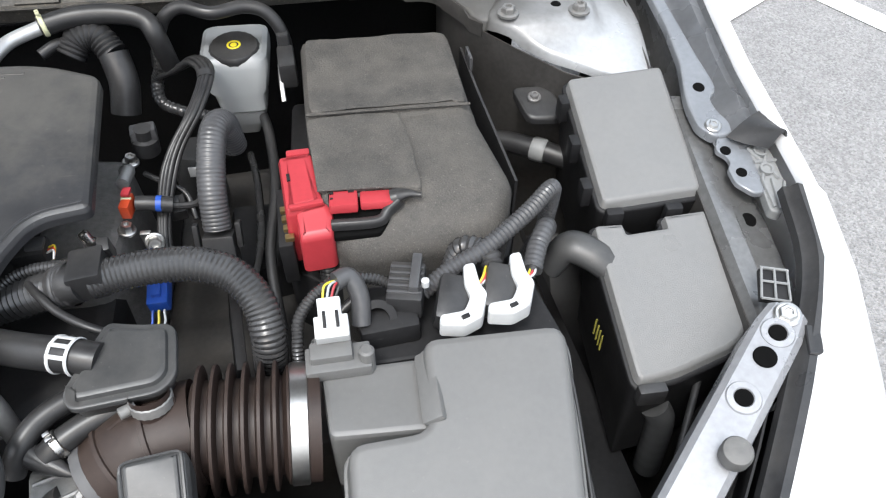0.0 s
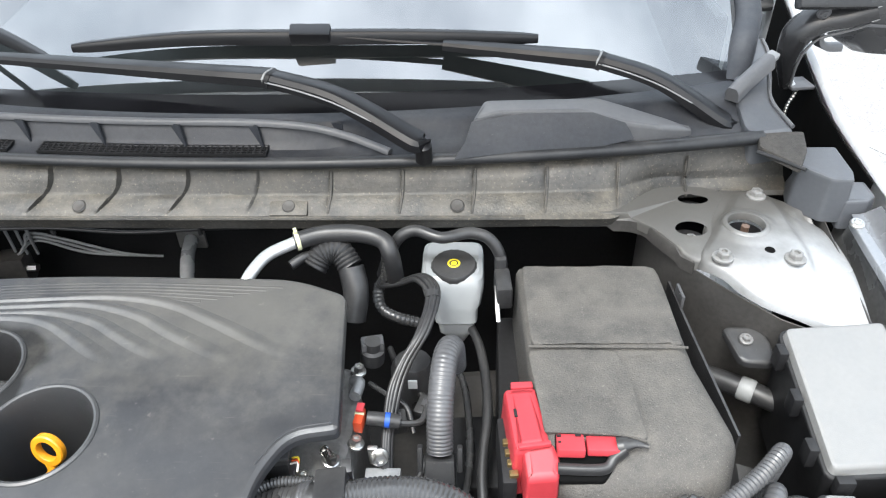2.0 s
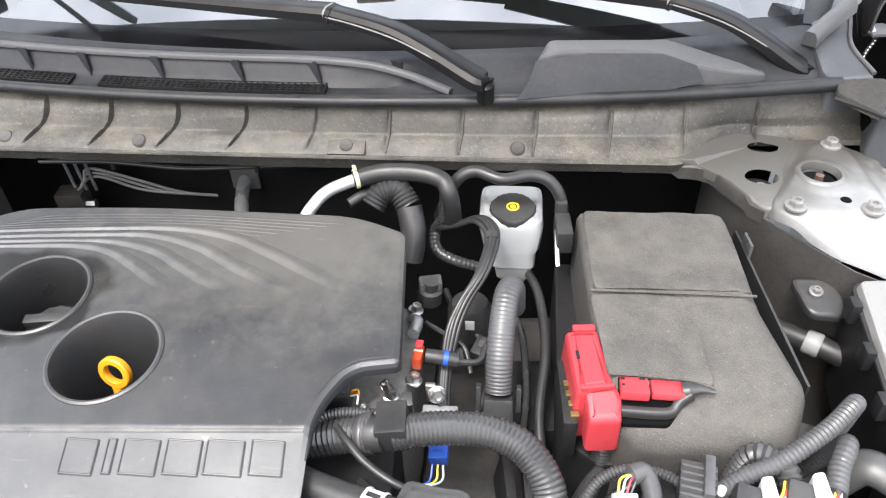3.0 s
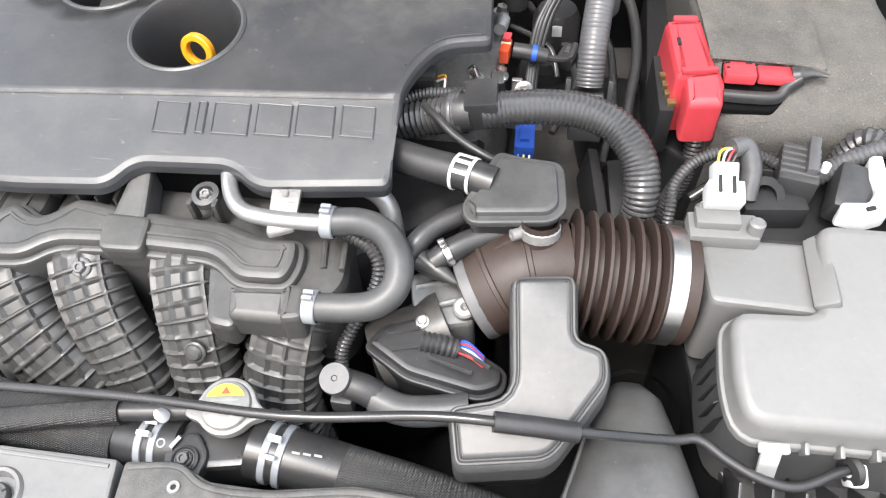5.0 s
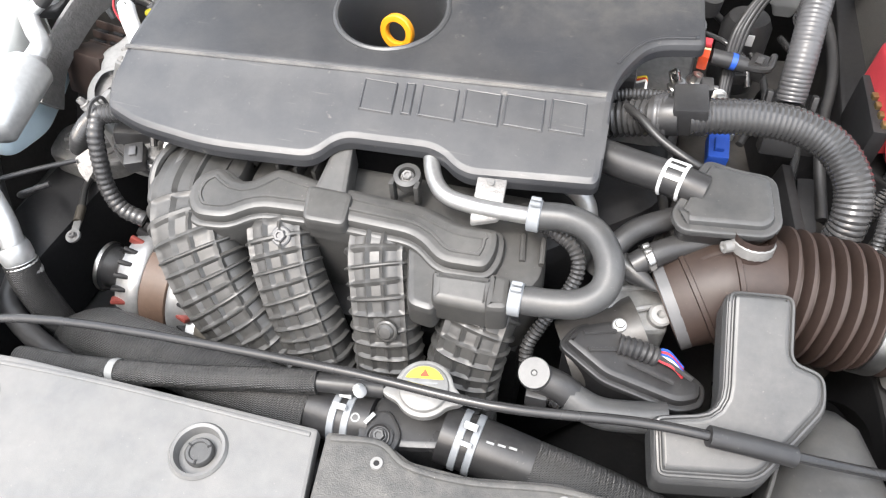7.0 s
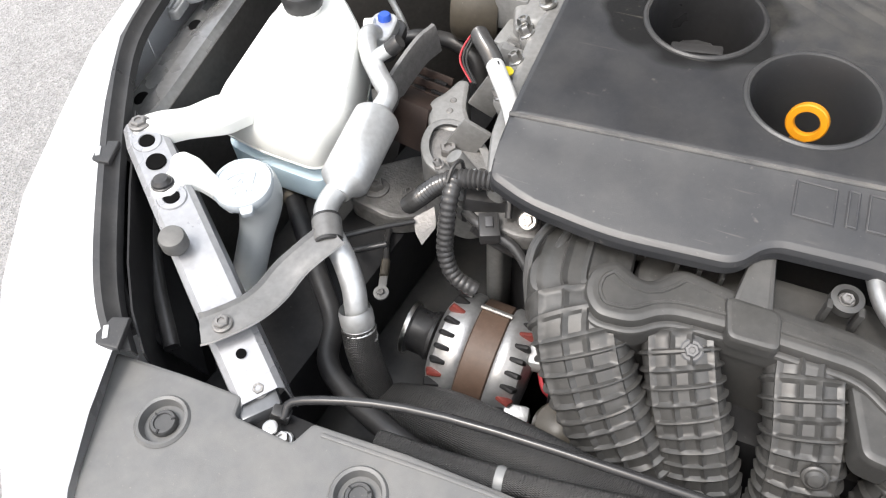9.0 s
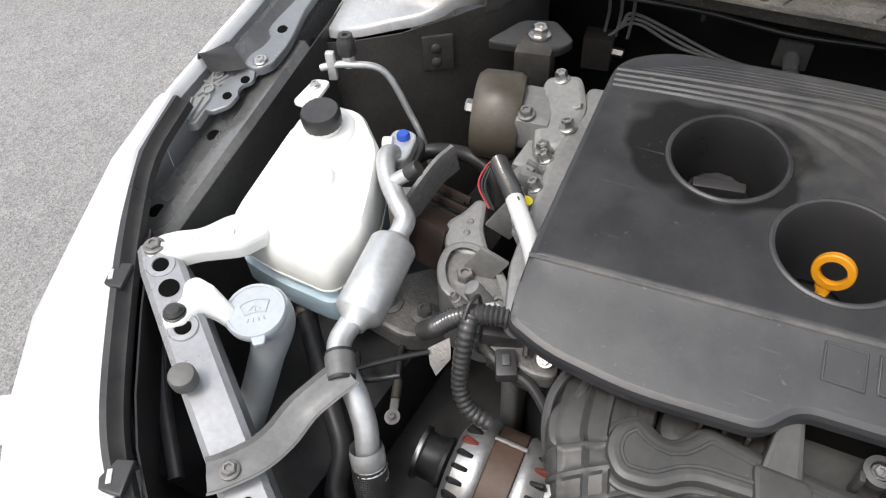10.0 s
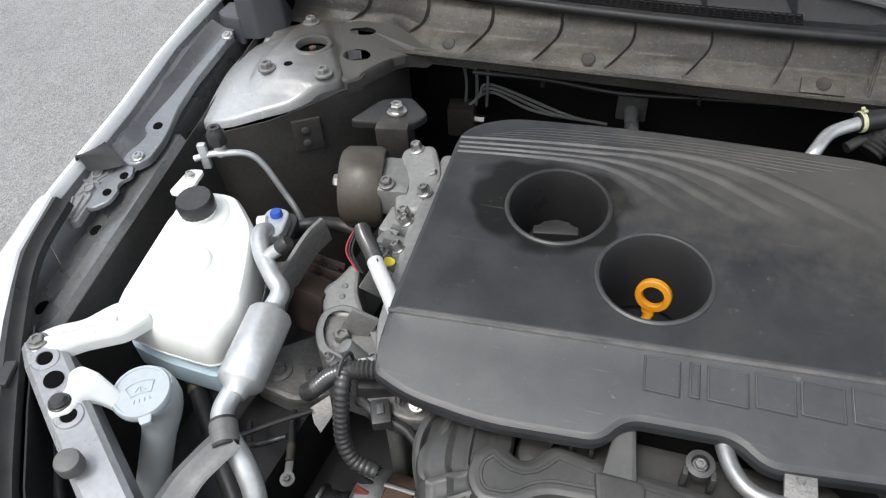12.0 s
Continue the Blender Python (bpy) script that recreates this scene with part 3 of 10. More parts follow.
def rail(y):
    return 0.898 + 0.20 * (y + 0.24)


def build_fender(s):
    """A front fender with its rolled crown, the sloped inner panel and the bolted flange strip."""
    e = thing("fender", (s * 0.93, 0, 0.4), "white painted front fender with a grey inner panel", "fender", "front fenders")
    rows = []
    for y in (-0.40, -0.36, -0.3, -0.2, -0.1, 0.0, 0.1, 0.25, 0.45, 0.7, 1.0):
        c, xo = crown(y), edge_x(y)
        rows.append([(s * x, y, z) for x, z in ((xo - 0.013, c - 0.018), (xo - 0.012, c - 0.006), (xo - 0.008, c - 0.001), (xo - 0.003, c - 0.001), (xo + 0.001, c - 0.006), (xo + 0.003, c - 0.03),
                                              (xo + 0.006, c - 0.09), (xo + 0.008, c - 0.2), (xo + 0.005, 0.5), (xo - 0.01, 0.3))])
    part("skin", thick(loft(rows), 0.0012), M_WHITE, e)
    rows = []
    for k in range(26):
        y = -0.30 + 0.33 * k / 25
        c, rr, xo = crown(y), rail(y), edge_x(y) - 0.945
        crease = 0.004 * math.exp(-((y + 0.13) / 0.008) ** 2) + 0.005 * math.exp(-((y + 0.235) / 0.01) ** 2)
        rows.append([(s * x, y, z) for x, z in ((0.932 + xo, c - 0.018), (0.928 + xo, c - 0.026 + crease * 0.3), (0.914 + xo * 0.8, (rr + c) / 2 - 0.007 + crease), (0.902 + xo * 0.6, rr + 0.001 + crease), (0.888 + xo * 0.3, rr - 0.005 + crease), (0.876, rr - 0.007), (0.864, rr - 0.008))])
    # the panel's inboard shade is in its paint colour
    part("inner_panel", thick(loft(rows), 0.0012), M_TROUGH, e, "silver-grey sloped inner panel darkened for the way it faces")
    strip = rounded([(s * x, y) for x, y in ((0.852, 0.012), (0.866, 0.012), (0.872, -0.04), (0.879, -0.10), (0.884, -0.15), (0.891, -0.20), (0.889, -0.215), (0.877, -0.225), (0.880, -0.245), (0.889, -0.262), (0.887, -0.282), (0.862, -0.282), (0.848, -0.266), (0.846, -0.235), (0.848, -0.215), (0.858, -0.165), (0.860, -0.10), (0.856, -0.05))], 0.007, 3)
    part("flange", shell(strip, lambda x, y: rail(y) + 0.003, 0.012, 0.003), M_FLANGE, e, "pale bolted flange strip")
    for x, y in ((0.866, -0.268), (0.858, 0.0)):
        bolt((s * x, y, rail(y) + 0.004), (0, -0.2, 1), e, r=0.006, washer=0.010, h=0.005)
    # each punched hole is a flat disc with its darkness painted on
    part("hole", lathe([(0.0075, 0.0), (0.0068, 0.0012), (0.0005, 0.001)], aim((s * 0.869, -0.207, rail(-0.207) + 0.003), (0, -0.2, 1)), 18), M_VOID, e, "black disc standing for a dark punched hole")
    plate = rounded([(s * x, y) for x, y in ((0.872, -0.272), (0.90, -0.272), (0.903, -0.36), (0.885, -0.362), (0.868, -0.345), (0.866, -0.325), (0.872, -0.318), (0.871, -0.308), (0.860, -0.298))], 0.006, 3)
    part("plate", shell(plate, lambda x, y: rail(y) - 0.002, 0.006, 0.002), M_FLANGE, e, "pale bracket plate")
    for x, y in ((0.872, -0.300), (0.880, -0.332)):
        part("hole", lathe([(0.0065, 0.0), (0.006, 0.0012), (0.0005, 0.001)], aim((s * x, y, rail(y) - 0.002), (0, -0.2, 1)), 18), M_VOID, e, "black disc standing for a dark punched hole")
    # rubber flap folded over between panel and crown
    flap = []
    for v in (0.0, 0.25, 0.5, 0.75, 1.0):
        a = Vector((0.876, -0.286, rail(-0.286) + 0.004)).lerp(Vector((0.905, -0.318, rail(-0.318) + 0.010)), v)
        b = Vector((0.929, -0.258, crown(-0.258) - 0.016)).lerp(Vector((0.938, -0.312, crown(-0.312) - 0.004)), v)
        cut = 0.26 * v ** 2.5
        flap.append([(s * p.x, p.y, p.z + 0.014 * math.sin(math.pi * u) * (0.4 + v)) for u, p in ((u, a.lerp(b, cut + (1 - 1.4 * cut) * u)) for u in (0, 0.2, 0.4, 0.6, 0.8, 1.0))])
    part("flap", thick(loft(flap), 0.002), M_RUBBER, e, "black folded rubber flap")
    return e


def build_apron(s):
    """Inner wing: the rail on top and the wall that drops to the wheel house."""
    e = thing("inner_wing", (s * 0.85, -0.2, 0.5), "grey painted steel inner wing rail above a dark wheel house wall", "inner wing", "inner wings", "structure")
    ys = (-0.58, -0.5, -0.42, -0.36, -0.28, -0.2, -0.17, -0.12, -0.05, 0.06)
    rows = []
    for y in ys:
        rr = rail(y) - 0.016
        d = 0.012 if y < -0.3 else 0.002
        g = 0.065 if y > -0.18 else 0.0
        rows.append([(s * x, y, z) for x, z in ((0.912, rr - 0.03), (0.902, rr - 0.016), (0.885, rr - d), (0.866, rr - d * 0.6 - g * 0.15), (0.861, rr - g), (0.840, rr + 0.002 - g), (0.834, rr - 0.008 - g))])
    part("rail", thick(loft(rows), 0.0015), M_RAIL, e)
    for y, r in ((-0.375, 0.0095), (-0.50, 0.011)):
        part("hole", lathe([(r, 0.0), (r * 0.92, 0.0014), (0.0005, 0.0012)], aim((s * 0.881, y, rail(y) - 0.0275), (s * 0.1, -0.2, 1)), 20), M_VOID, e, "black disc standing for a dark punched hole")
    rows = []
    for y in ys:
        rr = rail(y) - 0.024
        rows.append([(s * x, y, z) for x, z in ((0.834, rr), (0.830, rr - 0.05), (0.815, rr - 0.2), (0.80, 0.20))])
    # below the rail, shade is put into the colour of the dark paint
    part("wall", thick(loft(rows), 0.0015), M_BAY, e, "dark dusty wheel house wall with its shade put into the colour")
    # moulded clip with a lattice of webs
    c = thing("lattice_clip", (s * 0.912, -0.34, 0.86), "grey moulded plastic clip with a lattice of webs", "clip", "lattice clips")
    lp = rounded([(s * x, y) for x, y in ((0.900, -0.296), (0.926, -0.292), (0.926, -0.36), (0.906, -0.39), (0.894, -0.385), (0.897, -0.34))], 0.005, 3)
    part("base", shell(lp, lambda x, y: rail(y) - 0.002, 0.012, 0.002), M_CLAMPGREY, c)
    for x, y, r in ((0.911, -0.306, 0.0085), (0.909, -0.332, 0.008)):
        part("boss", lathe([(r, 0.0), (r, 0.005), (r * 0.72, 0.005), (r * 0.6, 0.003), (0.001, 0.003)], aim((s * x, y, rail(y) - 0.002), (0, -0.2, 1)), 18), M_CLAMPGREY, c)
    for a, b in (((0.899, -0.30), (0.92, -0.345)), ((0.924, -0.296), (0.90, -0.345)), ((0.90, -0.345), (0.90, -0.382)), ((0.911, -0.345), (0.906, -0.385)), ((0.924, -0.35), (0.914, -0.376)), ((0.899, -0.32), (0.926, -0.32))):
        part("web", tube([(s * a[0], a[1], rail(a[1]) - 0.001), (s * b[0], b[1], rail(b[1]) - 0.001)], 0.0022, 6, False), M_CLAMPGREY, c)


def build_strut_tower(s):
    """The domed suspension tower with its dusty top plate and fixings."""
    e = thing("strut_tower", (s * 0.706, 0, 0.6), "grey painted steel strut tower with a dusty top plate", "strut tower", "strut towers")
    loop = rounded([(0.47, 0.10), (0.46, 0.082), (0.568, 0.070), (0.588, 0.015), (0.630, -0.066), (0.70, -0.122), (0.775, -0.15), (0.835, -0.155), (0.842, -0.05), (0.838, 0.02), (0.80, 0.075), (0.74, 0.125), (0.5, 0.13)], 0.022, 4)
    loop = [Vector((s * p.x, p.y)) for p in loop]

    def top(x, y):
        u = math.hypot((abs(x) - 0.706) / 1.0, y / 0.95)
        fall = max(0.0, u - 0.085)
        return 0.936 - 0.42 * fall * (1 if y < 0.05 else 0.25) * (1 if abs(x) > 0.66 or y < -0.04 else 0.3)
    oval = [circle(s * 0.634, 0.006, 0.020, 20, 1.12, 0.9), circle(s * 0.655, 0.085, 0.018, 20, 1.25, 0.8)]
    fix = ((0.655, -0.072), (0.748, -0.075), (0.745, 0.08))

    def pressed(x, y):
        """The pressed height with its soft three-cornered boss round the strut."""
        q = Vector((abs(x), y))
        d = 1.0
        for k in range(3):
            a, b = Vector(fix[k]), Vector(fix[(k + 1) % 3])
            f = min(1.0, max(0.0, (q - a).dot(b - a) / (b - a).length_squared))
            d = min(d, (q - a.lerp(b, f)).length)
        inside = all(((fix[(k + 1) % 3][0] - fix[k][0]) * (y - fix[k][1]) - (fix[(k + 1) % 3][1] - fix[k][1]) * (abs(x) - fix[k][0])) > 0 for k in range(3))
        d = 0.0 if inside else d
        u = min(1.0, max(0.0, (d - 0.017) / 0.018))
        r = math.hypot(abs(x) - 0.706, y)
        w = min(1.0, max(0.0, (r - 0.034) / 0.016))
        return top(x, y) + 0.0085 * (1 - u * u * (3 - 2 * u)) + 0.0045 * (1 - w * w * (3 - 2 * w))
    rim = rounded([(0.668, 0.03), (0.652, -0.02), (0.628, -0.064), (0.70, -0.122), (0.775, -0.15), (0.835, -0.155), (0.842, -0.05), (0.838, 0.02), (0.80, 0.075), (0.74, 0.125), (0.70, 0.118), (0.688, 0.07)], 0.014, 4)
    far = []
    for k in range(72):
        ang = 2 * math.pi * k / 72
        way, best = Vector((math.cos(ang), math.sin(ang))), 0.05
        for a, b in zip(rim, rim[1:] + rim[:1]):
            e2, o2 = b - a, a - Vector((0.706, 0))
            den = way.x * e2.y - way.y * e2.x
            if abs(den) > 1e-9:
                dist, f = (o2.x * e2.y - o2.y * e2.x) / den, (o2.x * way.y - o2.y * way.x) / den
                if 0 <= f <= 1 and dist > best:
                    best = dist
        far.append(best)
    bm = bmesh.new()
    rings = []
    for i in range(27):
        f = i / 24
        row = []
        for k in range(72):
            ang = 2 * math.pi * k / 72
            r = 0.0255 + (far[k] - 0.0255) * min(1.0, f) + (0.003 if i == 25 else 0.004 if i == 26 else 0)
            x, y = s * (0.706 + r * math.cos(ang)), r * math.sin(ang)
            row.append(bm.verts.new((x, y, pressed(x, y) - (0.003 if i == 25 else 0.013 if i == 26 else 0))))
        rings.append(row)
    for a, b in zip(rings, rings[1:]):
        for k in range(72):
            bm.faces.new((a[k], b[k], b[(k + 1) % 72], a[(k + 1) % 72]))
    bmesh.ops.recalc_face_normals(bm, faces=bm.faces[:])
    part("dome", bm, M_TOWER, e, "silver dome with drifted dust", angle=60)
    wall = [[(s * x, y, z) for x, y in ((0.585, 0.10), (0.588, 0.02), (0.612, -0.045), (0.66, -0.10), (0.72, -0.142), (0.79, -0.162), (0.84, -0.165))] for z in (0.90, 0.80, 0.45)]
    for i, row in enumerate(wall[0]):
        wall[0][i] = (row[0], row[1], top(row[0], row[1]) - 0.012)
    # wall colour holds the shade under the dome as well as dark paint
    part("wall", thick(loft(wall), 0.002), M_BAY, e, "dark painted tower wall with its shade put into the colour")
    # dusty gusset that runs on from the cowl, with two oval openings
    gusset = [Vector((s * p.x, p.y)) for p in rounded([(0.458, 0.108), (0.455, 0.054), (0.556, 0.050), (0.585, 0.012), (0.606, -0.034), (0.628, -0.064), (0.650, -0.058), (0.664, -0.025), (0.668, 0.03), (0.69, 0.07), (0.71, 0.11), (0.65, 0.14), (0.5, 0.14)], 0.012, 3)]
    part("gusset", shell(gusset, lambda x, y: top(x, y) + 0.0012, 0.016, 0.003, holes=oval, floor=False), M_TOWER, e, "dusty brown-grey gusset")
    edge = [(0.455, 0.052), (0.50, 0.051), (0.545, 0.048), (0.572, 0.032), (0.584, 0.006), (0.605, -0.036), (0.624, -0.060)]
    edge = [Vector((x, y, 0)) for x, y in edge]
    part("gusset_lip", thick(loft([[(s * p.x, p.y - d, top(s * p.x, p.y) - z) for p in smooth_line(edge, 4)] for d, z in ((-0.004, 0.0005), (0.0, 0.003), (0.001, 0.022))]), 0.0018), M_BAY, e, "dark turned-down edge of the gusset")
    part("mount_ring", lathe([(0.033, 0.0), (0.0315, 0.0025), (0.028, 0.004), (0.0255, 0.0035), (0.0240, -0.001), (0.0238, -0.008)], Matrix.Translation((s * 0.706, 0, 0.948)), 40, closed=False), M_TOWER, e)
    part("well", lathe([(0.0240, -0.002), (0.023, -0.032), (0.001, -0.032)], Matrix.Translation((s * 0.706, 0, 0.938)), 24, closed=False), M_DARK, e)
    part("strut_nut", lathe([(0.013, -0.03), (0.013, -0.012), (0.009, -0.008), (0.006, -0.006), (0.006, 0.008), (0.001, 0.009)], Matrix.Translation((s * 0.706, 0, 0.938)), 6), M_COPPER, e, "rusty strut nut")
    for x, y, z in ((0.655, -0.072, 0.9415), (0.748, -0.075, 0.9415), (0.745, 0.08, 0.9415)):
        bolt((s * x, y, z + 0.004), (0, 0, 1), e, M_ZINC, r=0.0092, washer=0.0140, h=0.010)
    if s < 0:
        pad = part("pressed_pad", box((0.045, 0.006, 0.055), (-0.676, -0.1155, 0.862), (0, 0, 33), 0.0025), M_BAY, e)
        for dz in (0.008, -0.014):
            part("dimple", lathe([(0.008, 0), (0.007, 0.003), (0.003, 0.005), (0.001, 0.005)], aim((-0.6775, -0.1185, 0.862 + dz), (0.55, -0.84, 0)), 16), M_BAY, pad)
    part("small_hole", lathe([(0.007, 0.0), (0.006, 0.0012), (0.0005, 0.001)], Matrix.Translation((s * 0.722, -0.055, 0.9445)), 18), M_VOID, e, "black disc standing for a dark punched hole")
    for x, y in ((0.633, 0.006), (0.655, 0.085)):
        part("hole_floor", lathe([(0.028, -0.022), (0.001, -0.022)], Matrix.Translation((s * x, y, 0.938)), 20, closed=False), M_DARK, e)
        bolt((s * x + 0.002, y - 0.004, 0.919), (0, 0, 1), e, M_ZINC, r=0.008, washer=0.010, h=0.008)
    return e


def build_support_bar(s):
    """The slanted upper bar from the rail to the radiator panel."""
    e = thing("lamp_support_bar", (s * 0.68, -0.66, 0.75), "silver painted steel bar with punched round holes", "support bar", "lamp support bars")
    a, b = (Vector((0.848, -0.522, 0.874)), Vector((0.625, -0.752, 0.80))) if s > 0 else (Vector((-0.808, -0.57, 0.864)), Vector((-0.528, -0.782, 0.797)))
    d = (b - a).normalized()
    w = d.cross(Vector((0, 0, 1))).normalized() * s
    rows = []
    for k in range(13):
        f = k / 12
        p = a.lerp(b, f) + Vector((0, 0, 0.012 * math.sin(f * math.pi)))
        hw = 0.023 if f > 0.05 else 0.019
        rows.append([p + w * u + Vector((0, 0, z)) for u, z in ((-hw - 0.004, -0.05), (-hw, -0.006), (-hw + 0.006, 0.0), (hw - 0.006, 0), (hw, -0.006), (hw + 0.004, -0.05))])
    part("rail", thick(loft(rows), 0.0015), M_BARPAINT, e)
    nrm = w.cross(d)
    nrm = nrm if nrm.z > 0 else -nrm
    for f, u, r in ((0.105, 0.0, 0.0085), (0.2, 0.0, 0.011), (0.35, 0.0, 0.0085), (0.88, 0.0, 0.005)):
        p = a.lerp(b, f) + Vector((0, 0, 0.012 * math.sin(f * math.pi) + 0.0012)) + w * u
        part("hole", lathe([(r, 0.0), (r * 0.92, 0.0016), (0.0005, 0.0013)], aim(p, nrm), 20), M_VOID, e, "black disc standing for a dark punched hole")
        if r == 0.0085:
            part("hole_rim", lathe([(r * 1.9, -0.001), (r * 1.75, 0.0011), (r * 1.1, 0.0014), (r * 0.98, 0.0)], aim(p, nrm), 28, closed=False), M_BARPAINT, e)
    if s > 0:
        bolt(a.lerp(b, 0.03) + Vector((0, 0, 0.003)), nrm, e, r=0.009, washer=0.013)
    part("end_bracket", box((0.05, 0.04, 0.03), b + Vector((s * 0.012, 0.004, -0.02)), (0, 0, s * 40), 0.004), M_TROUGH, e)
    bolt(b + Vector((s * 0.006, 0.006, -0.003)), nrm, e, M_ALUDARK, r=0.006, washer=0.009)
    for f in (0.52,):
        p = a.lerp(b, f) + Vector((0, 0, 0.012 * math.sin(f * math.pi))) - w * 0.014
        part("rubber_stop", lathe([(0.009, 0), (0.010, 0.006), (0.0135, 0.008), (0.0135, 0.021), (0.012, 0.0245), (0.009, 0.0255), (0.001, 0.0255)], aim(p, nrm), 28), M_STOP, e, "grey-black bump stop")
    return e


def build_lamp(s):
    """Headlamp and bumper corner: a swept white form under the fender's front."""
    e = thing("headlamp", (s * 0.8, -0.72, 0.6), "glossy white headlamp and bumper corner with a black rim", "headlamp", "headlamps")
    inner = [(0.918, -0.38), (0.902, -0.47), (0.855, -0.56), (0.797, -0.65), (0.742, -0.728), (0.706, -0.770), (0.668, -0.803), (0.652, -0.86), (0.628, -0.92), (0.58, -1.0)]
    outer = [(0.95, -0.40), (0.94, -0.5), (0.92, -0.59), (0.89, -0.69), (0.835, -0.785), (0.79, -0.84), (0.75, -0.885), (0.70, -0.935), (0.65, -0.985), (0.59, -1.05)]
    rows = []
    for (xi, yi), (xo, yo) in zip(inner, outer):
        zi = 0.90 + 0.17 * (yi + 0.36)
        row = []
        for f, dz in ((0, 0), (0.12, 0.008), (0.4, 0.009), (0.75, 0.0), (0.97, -0.02), (1.06, -0.07), (1.1, -0.2), (1.05, -0.45)):
            row.append((s * (xi + (xo - xi) * f), yi + (yo - yi) * f, zi + dz))
        rows.append(row)
    part("lens", thick(loft(rows), 0.003), M_WHITE, e)
    rim = []
    for x, y in ((p.x, p.y) for p in smooth_line([(x, y, 0) for x, y in inner[:7]], 4)):
        z = 0.897 + 0.17 * (y + 0.36)
        rim.append([(s * (x + 0.004), y - 0.003, z + 0.007), (s * (x - 0.003), y, z + 0.008), (s * (x - 0.007), y + 0.003, z + 0.001), (s * (x - 0.014), y + 0.006, z - 0.002), (s * (x - 0.016), y + 0.008, z - 0.012)])
    part("rim_seal", thick(loft(rim), 0.002), M_PLASTIC, e, "grey-black rubber edge strip")
    back = []
    for x, y in inner[2:7]:
        z = 0.893 + 0.17 * (y + 0.36)
        back.append([(s * (x - 0.020), y + 0.010, z - 0.006), (s * (x - 0.018), y + 0.010, z - 0.05), (s * (x - 0.012), y + 0.010, z - 0.16), (s * (x - 0.012), y + 0.010, z - 0.35)])
    part("housing", thick(loft(back), 0.002), M_DARK, e, "black plastic lamp housing")
    for x, y in ((0.868, -0.560),) if s > 0 else ((0.822, -0.622), (0.682, -0.792)):
        z = 0.897 + 0.17 * (y + 0.36)
        tab = part("tab", shell([Vector((s * (x + p), y + q)) for p, q in ((-0.012, 0.020), (0.004, 0.014), (0.007, -0.008), (0.0, -0.016), (-0.024, -0.012))], z + 0.009, 0.006, 0.002), M_PLASTIC, e, "black clip tab")
        part("slot", box((0.005, 0.014, 0.002), (s * (x - 0.002), y - 0.002, z + 0.0092), (0, 0, -s * 34), 0.0005), M_WHITEPL, tab, "pale slot")
    return e


for side in (1, -1):
    build_fender(side)
    build_apron(side)
    build_strut_tower(side)
    build_support_bar(side)
    build_lamp(side)


# ---------------- cowl, windscreen, wipers ----------------
def bow(x):
    return (x / 0.75) ** 2


